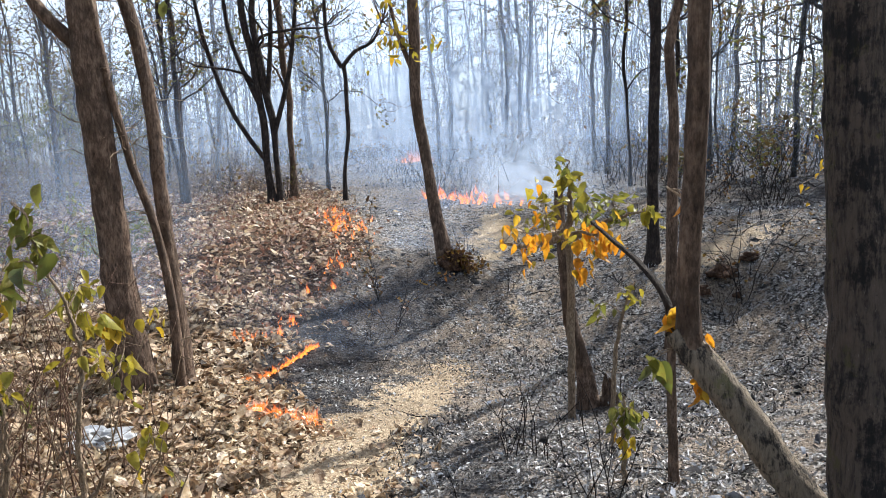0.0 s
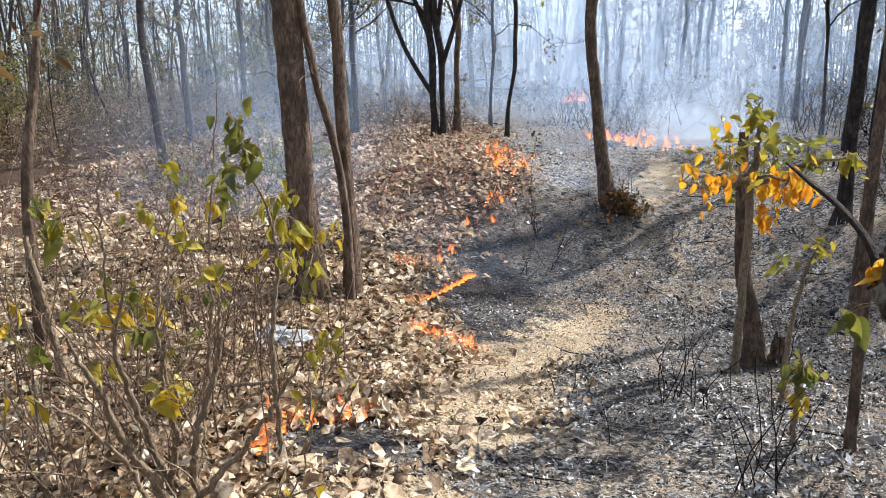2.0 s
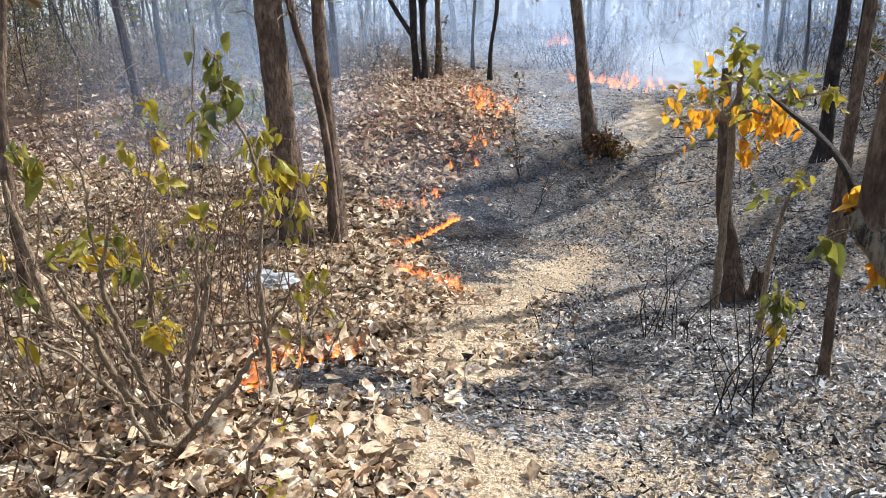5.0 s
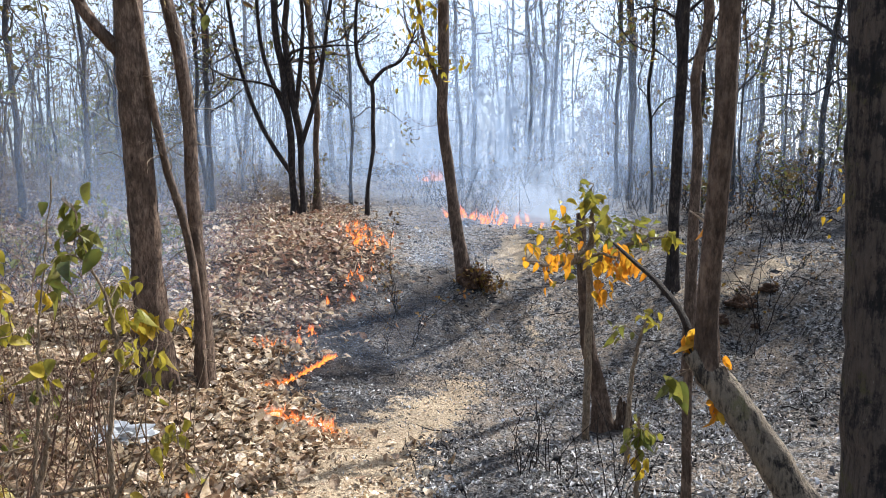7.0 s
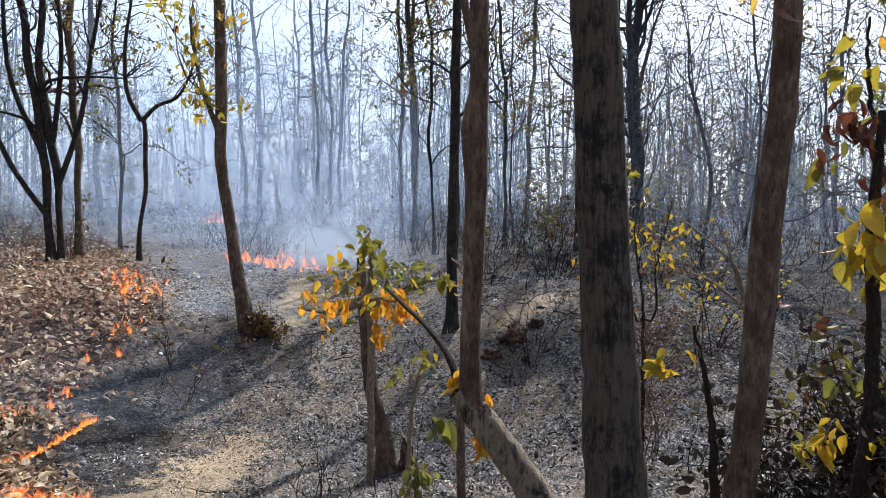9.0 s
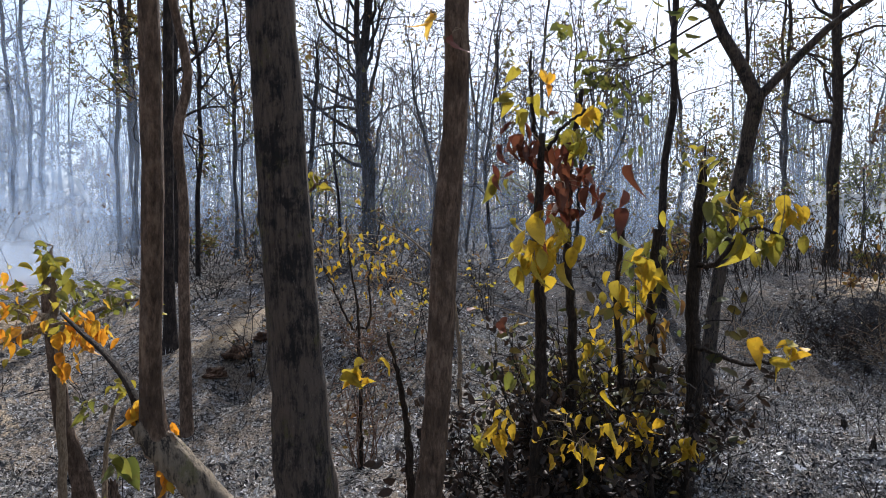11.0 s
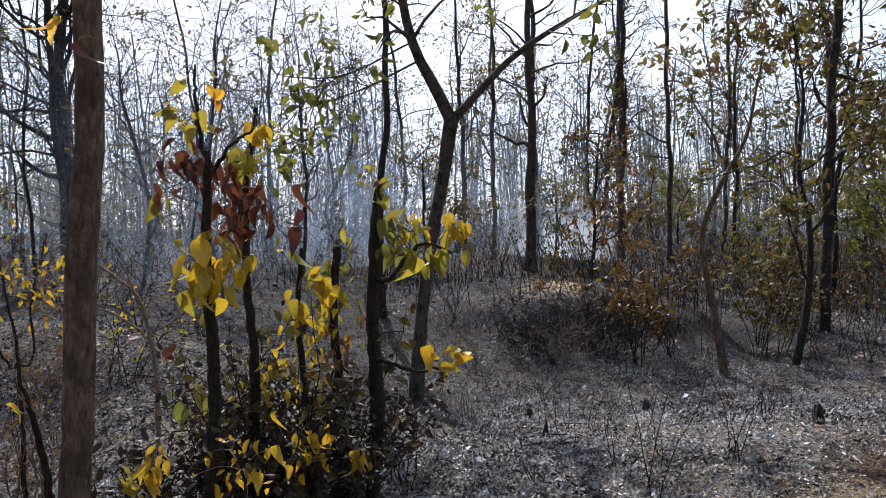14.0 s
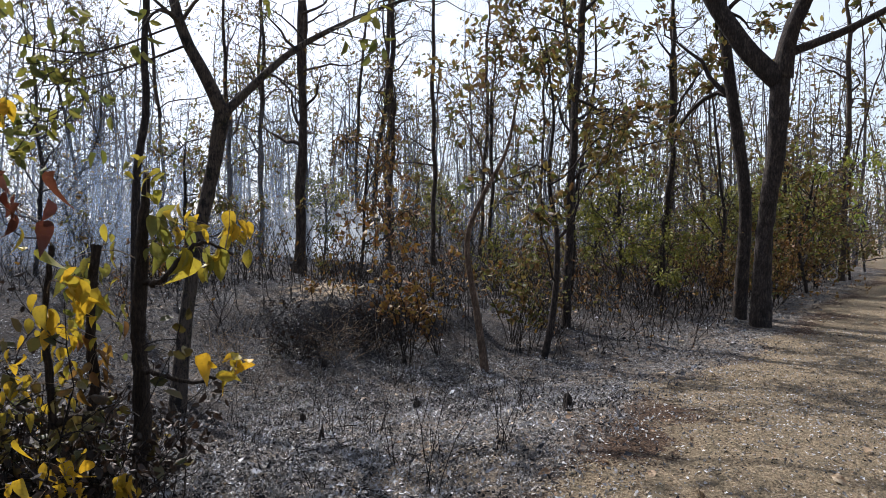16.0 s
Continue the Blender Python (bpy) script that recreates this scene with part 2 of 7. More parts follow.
# near-black leaves: burnt colour with shade painted in
CHAR_SHADE_LEAF = leaf_material("charred_shaded_leaf", [(0.014, 0.012, 0.011), (0.035, 0.024, 0.018), (0.06, 0.035, 0.02), (0.022, 0.02, 0.016)], 0.1)


def ground_material():
    m, nt, b = mat("forest_floor")
    geo = nt.nodes.new("ShaderNodeNewGeometry").outputs["Position"]
    att = {}
    for key in ("burnt", "bare", "road", "fresh", "char_shade"):
        a = nt.nodes.new("ShaderNodeAttribute")
        a.attribute_name = key
        att[key] = a.outputs["Fac"]
    big, mid, fine = (noise_tex(nt, geo, s, 6, 0.65) for s in (1.3, 9.0, 55.0))
    # ground under the litter, darkened for the shade between leaves
    litter = ramp(nt, fine, [(0.35, (0.018, 0.012, 0.009)), (0.5, (0.075, 0.045, 0.028)), (0.7, (0.24, 0.155, 0.095))])
    litter = mixrgb(nt, ramp(nt, mid, [(0.4, (0.0,) * 3), (0.65, (0.7,) * 3)]), litter, (0.05, 0.03, 0.02))
    soil = ramp(nt, fine, [(0.30, (0.17, 0.12, 0.08)), (0.42, (0.40, 0.30, 0.195)), (0.54, (0.58, 0.45, 0.295)), (0.75, (0.70, 0.60, 0.45))])
    soil = mixrgb(nt, ramp(nt, big, [(0.45, (0.0,) * 3), (0.65, (0.4,) * 3)]), soil, (0.30, 0.22, 0.145))
    cinder = ramp(nt, fine, [(0.38, (0.012, 0.011, 0.011)), (0.46, (0.085, 0.074, 0.065)), (0.54, (0.26, 0.228, 0.195)), (0.68, (0.50, 0.46, 0.415))])
    shaken = nt.nodes.new("ShaderNodeVectorMath")
    shaken.operation = "MULTIPLY_ADD"
    wave = node(nt, "ShaderNodeTexNoise", Scale=22.0, Detail=3.0, Roughness=0.6)
    nt.links.new(geo, wave.inputs["Vector"])
    nt.links.new(wave.outputs["Color"], shaken.inputs[0])
    shaken.inputs[1].default_value = (0.05, 0.05, 0.05)
    nt.links.new(geo, shaken.inputs[2])
    bits = []
    for size in (38.0, 75.0):
        cells = node(nt, "ShaderNodeTexVoronoi", Scale=size)
        nt.links.new(shaken.outputs[0], cells.inputs["Vector"])
        split = nt.nodes.new("ShaderNodeSeparateColor")
        nt.links.new(cells.outputs["Color"], split.inputs[0])
        bits.append((split.outputs[0], cells.outputs["Distance"]))
    lean = math_node(nt, "ADD", math_node(nt, "MULTIPLY", bits[0][0], 0.5), math_node(nt, "MULTIPLY", bits[1][0], 0.5))
    lean = math_node(nt, "ADD", lean, math_node(nt, "MULTIPLY", math_node(nt, "SUBTRACT", mid, 0.5), 0.9))
    flakes = ramp(nt, lean, [(0.28, (0.008, 0.008, 0.009)), (0.42, (0.045, 0.042, 0.041)), (0.52, (0.20, 0.182, 0.163)), (0.66, (0.40, 0.38, 0.355)), (0.85, (0.60, 0.59, 0.575))])
    cinder = mixrgb(nt, 0.8, cinder, flakes)
    earth = ramp(nt, fine, [(0.34, (0.04, 0.030, 0.024)), (0.48, (0.26, 0.20, 0.145)), (0.7, (0.50, 0.41, 0.31))])
    patches = math_node(nt, "ADD", math_node(nt, "MULTIPLY", mid, 0.6), math_node(nt, "MULTIPLY", big, 0.4))
    cinder = mixrgb(nt, ramp(nt, patches, [(0.47, (0.0,) * 3), (0.55, (0.9,) * 3)]), cinder, earth)
    track = ramp(nt, fine, [(0.32, (0.07, 0.056, 0.038)), (0.44, (0.21, 0.155, 0.098)), (0.56, (0.34, 0.262, 0.165)), (0.74, (0.50, 0.41, 0.28))])
    track = mixrgb(nt, ramp(nt, mid, [(0.45, (0.0,) * 3), (0.62, (0.6,) * 3)]), track, (0.13, 0.11, 0.07))
    soil = mixrgb(nt, att["road"], soil, track)
    grit = noise_tex(nt, geo, 160.0, 3, 0.6)
    soil = mixrgb(nt, ramp(nt, grit, [(0.33, (0.5,) * 3), (0.42, (0.0,) * 3)]), soil, (0.11, 0.085, 0.06))
    # cinder darker towards the right
    cinder = mixrgb(nt, math_node(nt, "MULTIPLY", att["fresh"], 0.35), cinder, (0.018, 0.017, 0.018))
    # near-black floor, for char and for ground shade painted in
    soot_shade = ramp(nt, fine, [(0.40, (0.008, 0.008, 0.010)), (0.56, (0.030, 0.030, 0.036)), (0.74, (0.13, 0.132, 0.15))])
    cinder = mixrgb(nt, att["char_shade"], cinder, soot_shade)
    wobble = math_node(nt, "ADD", math_node(nt, "MULTIPLY", mid, 0.7), math_node(nt, "MULTIPLY", fine, 0.35))
    wobble = math_node(nt, "SUBTRACT", wobble, 0.52)

    def edge(value, gain):
        n = nt.nodes.new("ShaderNodeMapRange")
        n.inputs["From Min"].default_value, n.inputs["From Max"].default_value = 0.38, 0.62
        nt.links.new(math_node(nt, "ADD", value, math_node(nt, "MULTIPLY", wobble, gain)), n.inputs[0])
        return n.outputs[0]
    col = mixrgb(nt, edge(att["burnt"], 1.6), litter, cinder)
    col = mixrgb(nt, edge(att["bare"], 1.9), col, soil)
    nt.links.new(col, b.inputs["Base Color"])
    b.inputs["Roughness"].default_value = 0.95
    b.inputs["Specular IOR Level"].default_value = 0.15
    bump(nt, b, math_node(nt, "ADD", math_node(nt, "ADD", fine, mid), math_node(nt, "MULTIPLY", bits[0][0], 0.35)), 1.0, 0.05)
    return m


FLOOR = ground_material()


def flame_material():
    """Fire gives off light: yellow at the root, orange-red at the thin tips."""
    m, nt, b = mat("flame")
    a = nt.nodes.new("ShaderNodeAttribute")
    a.attribute_name = "rise"
    geo = nt.nodes.new("ShaderNodeNewGeometry").outputs["Position"]
    lick = noise_tex(nt, stretch(nt, geo, 30, 30, 12), 1.0, 3, 0.6)
    heat = math_node(nt, "ADD", a.outputs["Fac"], math_node(nt, "MULTIPLY", math_node(nt, "SUBTRACT", lick, 0.5), 0.5))
    em = nt.nodes.new("ShaderNodeEmission")
    nt.links.new(ramp(nt, heat, [(0.0, (1.0, 0.38, 0.07)), (0.4, (1.0, 0.24, 0.035)), (0.9, (0.95, 0.12, 0.02))]), em.inputs[0])
    em.inputs[1].default_value = 1.7
    clear = nt.nodes.new("ShaderNodeBsdfTransparent")
    mix = nt.nodes.new("ShaderNodeMixShader")
    nt.links.new(ramp(nt, heat, [(0.0, (0.28,) * 3), (0.4, (0.6,) * 3), (0.9, (1.0,) * 3)]), mix.inputs[0])
    nt.links.new(em.outputs[0], mix.inputs[1])
    nt.links.new(clear.outputs[0], mix.inputs[2])
    nt.links.new(mix.outputs[0], nt.nodes["Material Output"].inputs[0])
    return m


def smoke_material(name, tone):
    """Thin white-blue smoke that scatters the sun."""
    m, nt, b = mat(name)
    a = nt.nodes.new("ShaderNodeAttribute")
    a.attribute_name = "thick"
    geo = nt.nodes.new("ShaderNodeNewGeometry").outputs["Position"]
    swirl = noise_tex(nt, stretch(nt, geo, 0.45, 0.45, 0.3), 1.0, 5, 0.55)
    cover = math_node(nt, "MULTIPLY", a.outputs["Fac"], ramp(nt, swirl, [(0.25, (0.35,) * 3), (0.7, (1.0,) * 3)]))
    white = nt.nodes.new("ShaderNodeBsdfTranslucent")
    white.inputs[0].default_value = (*tone, 1)
    soft = nt.nodes.new("ShaderNodeBsdfDiffuse")
    soft.inputs[0].default_value = (*tone, 1)
    both = nt.nodes.new("ShaderNodeMixShader")
    nt.links.new(white.outputs[0], both.inputs[1])
    nt.links.new(soft.outputs[0], both.inputs[2])
    clear = nt.nodes.new("ShaderNodeBsdfTransparent")
    mix = nt.nodes.new("ShaderNodeMixShader")
    nt.links.new(cover, mix.inputs[0])
    nt.links.new(clear.outputs[0], mix.inputs[1])
    nt.links.new(both.outputs[0], mix.inputs[2])
    nt.links.new(mix.outputs[0], nt.nodes["Material Output"].inputs[0])
    return m


def bag_material():
    m, nt, b = mat("white_plastic")
    geo = nt.nodes.new("ShaderNodeNewGeometry").outputs["Position"]
    nt.links.new(ramp(nt, noise_tex(nt, geo, 30), [(0.35, (0.45, 0.46, 0.47)), (0.65, (0.72, 0.73, 0.74))]), b.inputs["Base Color"])
    b.inputs["Roughness"].default_value = 0.3
    b.inputs["Transmission Weight"].default_value = 0.5
    return m


FLAME, SMOKE, PLASTIC = flame_material(), smoke_material("smoke", (0.52, 0.65, 0.86)), bag_material()
SMOKE_THICK = smoke_material("thick_smoke", (0.85, 0.92, 1.0))


# ---------- mesh helpers ----------
def build(name, verts, faces, mats, index=None, parent=None, label="", smooth=True, attrs=()):
    """One mesh object from arrays. Faces: an (n, 3) or (n, 4) array, or a list of such arrays."""
    groups = faces if isinstance(faces, list) else [faces]
    me = bpy.data.meshes.new(name)
    verts = np.asarray(verts, np.float32)
    loops = np.concatenate([np.asarray(g, np.int32).ravel() for g in groups])
    sizes = np.concatenate([np.full(len(g), np.asarray(g).shape[1], np.int32) for g in groups])
    me.vertices.add(len(verts))
    me.vertices.foreach_set("co", verts.ravel())
    me.loops.add(len(loops))
    me.loops.foreach_set("vertex_index", loops)
    me.polygons.add(len(sizes))
    me.polygons.foreach_set("loop_start", np.r_[0, np.cumsum(sizes)[:-1]].astype(np.int32))
    me.polygons.foreach_set("use_smooth", np.full(len(sizes), smooth))
    for m in mats if isinstance(mats, (list, tuple)) else [mats]:
        me.materials.append(m)
    if index is not None:
        me.polygons.foreach_set("material_index", np.asarray(index, np.int32))
    for key, values in attrs:
        a = me.attributes.new(key, "FLOAT", "POINT")
        a.data.foreach_set("value", np.asarray(values, np.float32))
    me.update(calc_edges=True)
    me.validate()
    ob = new(name, me)
    if parent:
        ob.parent = parent
    if label:
        ob["label"] = label
    return ob


class Heap:
    """Collects tubes and leaves into one mesh."""

    def __init__(self):
        self.v, self.f, self.i, self.n = [], [], [], 0

    def add(self, verts, faces, index=0):
        self.v.append(verts)
        self.f.append(np.asarray(faces) + self.n)
        self.i.append(np.full(len(faces), index))
        self.n += len(verts)

    def done(self, name, mats, parent=None, label="", **more):
        return build(name, np.concatenate(self.v), list(self.f), mats, np.concatenate(self.i), parent, label, **more)


def tube(points, radii, seg=8, rough=0.0, rng=None, cap=True):
    """A tapered tube along points; rough: uneven girth."""
    p, r = np.asarray(points, float), np.asarray(radii, float)
    t = np.gradient(p, axis=0)
    t /= np.linalg.norm(t, axis=1)[:, None] + 1e-9
    ref = np.array([1.0, 0, 0]) if abs(t[0][0]) < 0.8 else np.array([0, 1.0, 0])
    u = np.cross(t, ref)
    u /= np.linalg.norm(u, axis=1)[:, None] + 1e-9
    w = np.cross(t, u)
    a = np.arange(seg) * 2 * np.pi / seg
    girth = r[:, None] * np.ones(seg)
    if rough and rng is not None:
        girth = girth * (1 + rough * rng.standard_normal((len(p), seg)) + rough * 1.2 * np.sin(a * 3 + rng.uniform(0, 6))[None])
    v = p[:, None] + girth[..., None] * (np.cos(a)[None, :, None] * u[:, None] + np.sin(a)[None, :, None] * w[:, None])
    i = np.arange(len(p) - 1)[:, None] * seg
    j = np.arange(seg)[None]
    k = (np.arange(seg)[None] + 1) % seg
    f = np.stack([i + j, i + k, i + seg + k, i + seg + j], -1).reshape(-1, 4)
    return v.reshape(-1, 3), f


def smooth_line(ctrl, n):
    """A smooth line of n points (last axis: any number of values) through the control points."""
    c = np.asarray(ctrl, float)
    if len(c) == 2:
        return c[0] + (c[1] - c[0]) * np.linspace(0, 1, n)[:, None]
    d = np.r_[0, np.cumsum(np.linalg.norm(np.diff(c[:, :3], axis=0), axis=1) + 1e-6)]
    m = np.gradient(c, d, axis=0)
    s = np.linspace(0, d[-1], n)
    k = np.clip(np.searchsorted(d, s, "right") - 1, 0, len(d) - 2)
    h = (d[k + 1] - d[k])[:, None]
    x = ((s - d[k])[:, None]) / h
    return (2 * x**3 - 3 * x**2 + 1) * c[k] + (x**3 - 2 * x**2 + x) * h * m[k] + (3 * x**2 - 2 * x**3) * c[k + 1] + (x**3 - x**2) * h * m[k + 1]


def bough(rng, start, way, length, n=6, wander=0.22, lift=0.0):
    """A crooked line of n points."""
    p, way = [np.array(start, float)], np.array(way, float)
    way /= np.linalg.norm(way)
    for _ in range(n - 1):
        way = way + wander * rng.standard_normal(3) + (0, 0, lift)
        way /= np.linalg.norm(way)
        p.append(p[-1] + way * length / (n - 1))
    return np.array(p)


def leaf_shape(rows):
    """A leaf blade of unit length along +y, creased along the midrib; rows across its length. Verts and faces."""
    s = np.linspace(0, 1, rows + 1)
    half = 0.25 * np.sin(np.pi * np.clip(s, 0, 1) ** 0.75) ** 0.85
    half[0], half[-1] = 0.012, 0.0
    v, f = [], []
    for a, h in zip(s, half):
        v += [(-h, a, 0.22 * h), (0, a, 0), (h, a, 0.22 * h)]
    for k in range(rows):
        b = 3 * k
        f += [(b, b + 1, b + 4, b + 3), (b + 1, b + 2, b + 5, b + 4)]
    return np.array(v), np.array(f)


LEAF_CHIP = (np.array([(0, 0, 0), (-0.24, 0.45, 0.07), (0.04, 1, 0.02), (0.22, 0.55, 0.06)]), np.array([(0, 3, 2, 1)]))
LEAF_FINE, LEAF_GOOD, LEAF_MID = leaf_shape(7), leaf_shape(5), leaf_shape(3)
LEAF_LOW = (np.array([(0, 0, 0), (-0.21, 0.26, 0.05), (-0.19, 0.70, 0.05), (0, 1, 0), (0.20, 0.66, 0.05), (0.20, 0.24, 0.05)]), np.array([(0, 3, 2, 1), (0, 5, 4, 3)]))


def leaves(rng, places, ways, sizes, shape=LEAF_MID, curl=0.5, width=1.0, faceup=0.0, cup=1.0):
    """Blades at places, pointing along ways, each rolled and curled by chance. Verts and faces."""
    v, f = shape
    k = len(places)
    places, ways = np.asarray(places, float), np.asarray(ways, float)
    y = ways / (np.linalg.norm(ways, axis=1)[:, None] + 1e-9)
    spare = rng.standard_normal((k, 3)) * (1 - faceup) + np.array([0, 0, 1.0]) * faceup
    x = np.cross(y, spare)
    x /= np.linalg.norm(x, axis=1)[:, None] + 1e-9
    z = np.cross(x, y)
    size = np.asarray(sizes, float)[:, None]
    c = (rng.uniform(-0.3, 1.0, (k, 1)) * curl)
    fold = cup * rng.uniform(0.4, 2.2, (k, 1))
    vy, vx, vz = v[None, :, 1], v[None, :, 0] * width * rng.uniform(0.75, 1.2, (k, 1)), v[None, :, 2] * fold
    bend = -c * vy**2 + 0.05 * rng.standard_normal((k, v.shape[0])) * vy
    out = places[:, None] + size[..., None] * (x[:, None] * vx[..., None] + y[:, None] * (vy * (1 - 0.25 * np.abs(c) * vy))[..., None] + z[:, None] * (vz + bend)[..., None])
    faces = (f[None] + (np.arange(k) * len(v))[:, None, None]).reshape(-1, 4)
    return out.reshape(-1, 3), faces


# ---------- the lie of the land ----------
HILLS = (
    (-0.5, 16, -0.07, 4),
    (0, 6.8, -0.50, 1.8),
    (0.6, 9.4, -0.13, 1.6),
    (-1.7, 9.9, 0.46, 1.6),
    (3.7, 8.7, 0.46, 1.2),
    (3, 6.9, -0.49, 1.2),
    (4.8, 7.3, 0.50, 1),
    (7.2, 5, -0.29, 1.8),
    (9.5, 3, -0.35, 2.2),
    (6, 1, 0.28, 1.6),
    (11.2, 6.0, 0.36, 1.9),
    (-2.4, 6.2, 0.37, 1.5),
    (0.4, 3.8, -0.11, 1.3),
    (2.8, 5.2, 0.15, 1.4),
    (-0.6, 2.8, 0.15, 1),
    (3.15, 7.62, -0.24, 0.16),
    (3.5, 7.8, 0.10, 0.3),
    (2.9, 8.0, 0.12, 0.3),
    (0.6, 9.3, 0.16, 0.35),
)


def land(x, y):
    """Height of the ground: a ditch before the camera, a bank behind it, level woods beyond, and the road to the right."""
    x, y = np.asarray(x, float), np.asarray(y, float)
    k = np.clip((y - (8.2 - 0.26 * x) + 1.5) / 9, 0, 1)
    k = k * k * (3 - 2 * k)
    q = np.clip((np.hypot(x - 1, y - 1) - 14) / 20, 0, 1)
    z = 0.15 + 0.65 * k + 0.35 * k * q * q * (3 - 2 * q)
    for a, b, h, r in HILLS:
        z = z + h * np.exp(-((x - a) ** 2 + (y - b) ** 2) / (2 * r * r))
    u = 0.80 * (x - 10.3) + 0.60 * (y - 4.7)
    w = -0.60 * (x - 10.3) + 0.80 * (y - 4.7) + 0.3
    u = u + 0.16 * np.sin(2.6 * w) + 0.08 * np.sin(6.1 * w + 1)
    z = z + 0.48 / (1 + np.exp(-np.clip(u / 0.13, -30, 30))) * np.exp(-(w / 2.1) ** 2) * np.exp(-np.clip(u - 0.3, 0, 9) ** 2 / 4.5)
    return z


def burnt_edge(y):
    """The fire's edge: unburnt leaves lie to the left of this x."""
    return np.interp(y, (1.0, 3.3, 3.6, 4.1, 4.6, 5.6, 5.9, 6.2, 7.0, 8.0, 9.4, 10.2, 13.7, 20.0, 40.0),
                     (0.15, 0.05, -0.2, -0.2, 0.1, 0.05, -0.5, -0.95, -1.1, -0.9, -0.55, -0.5, -1.5, -3.2, -9.0))


def road_edge(x):
    return np.interp(x, (-20, 0.0, 3.0, 4.6, 6.3, 8.6, 10.8, 16.6, 30.0), (-2.0, 0.0, 1.0, 1.5, 1.3, 0.7, -0.7, -3.0, -9.0))


def line_distance(x, y, xs, ys):
    d = np.full(np.shape(x), 99.0)
    for ax, ay, bx, by in zip(xs, ys, xs[1:], ys[1:]):
        t = np.clip(((x - ax) * (bx - ax) + (y - ay) * (by - ay)) / ((bx - ax) ** 2 + (by - ay) ** 2), 0, 1)
        d = np.minimum(d, np.hypot(x - ax - t * (bx - ax), y - ay - t * (by - ay)))
    return d


def step(v, soft):
    return 1 / (1 + np.exp(-np.clip(v / soft, -30, 30)))


def burnt_share(x, y):
    b = step(x - burnt_edge(y), 0.12)
    pocket = ((x + 0.45) / 0.38) ** 2 + ((y - 3.87) / 0.28) ** 2
    b = np.maximum(b, step(1 - pocket, 0.2))
    return b * step(y - road_edge(x) + 0.1, 0.3)


def bare_share(x, y):
    """Bare soil: the footpath, the cut bank, and the road."""
    x, y = x + 0.12 * (mottle(1.9 * x, 1.9 * y) - 0.5), y + 0.12 * (mottle(2.1 * y, 2.1 * x) - 0.5)
    d = line_distance(x, y, (-0.12, -0.03, 0.02), (4.5, 5.2, 5.7))
    path = 1.0 * step(0.36 - d, 0.05)
    d = line_distance(x, y, (-0.42, -0.1, 0.3), (3.38, 3.48, 3.3))
    path = np.maximum(path, 0.9 * step(0.2 - d, 0.05))
    d = line_distance(x, y, (0.2, 0.5, 1.05, 1.0, 1.45), (6.3, 7.6, 8.6, 9.8, 11.8))
    worn = np.clip(1.5 * mottle(1.3 * x + 2, 0.9 * y) - 0.15, 0.25, 1)
    path = np.maximum(path, 0.85 * worn * step(0.40 - d, 0.10))
    bank = 0.62 * np.exp(-(((x - 3.4) / 1.0) ** 2 + ((y - 8.25) / 0.42) ** 2))
    bank = np.maximum(bank, 0.55 * np.exp(-(((x - 10.9) / 1.0) ** 2 + ((y - 5.3) / 0.8) ** 2)))
    near = 0.52 * np.exp(-(((x - 0.9) / 0.9) ** 2 + ((y - 3.4) / 0.6) ** 2)) + 0.42 * np.exp(-(((x - 5.2) / 1.4) ** 2 + ((y - 2.2) / 0.9) ** 2))
    road = 0.92 * step(road_edge(x) - 0.25 - y + 1.1 * (mottle(0.7 * x, 0.7 * y) - 0.5), 0.3)
    pocket = ((x + 0.45) / 0.36) ** 2 + ((y - 3.87) / 0.26) ** 2
    return np.clip(np.maximum.reduce([path, bank, near, road]), 0, 1) * (1 - 0.9 * step(1 - pocket, 0.15))


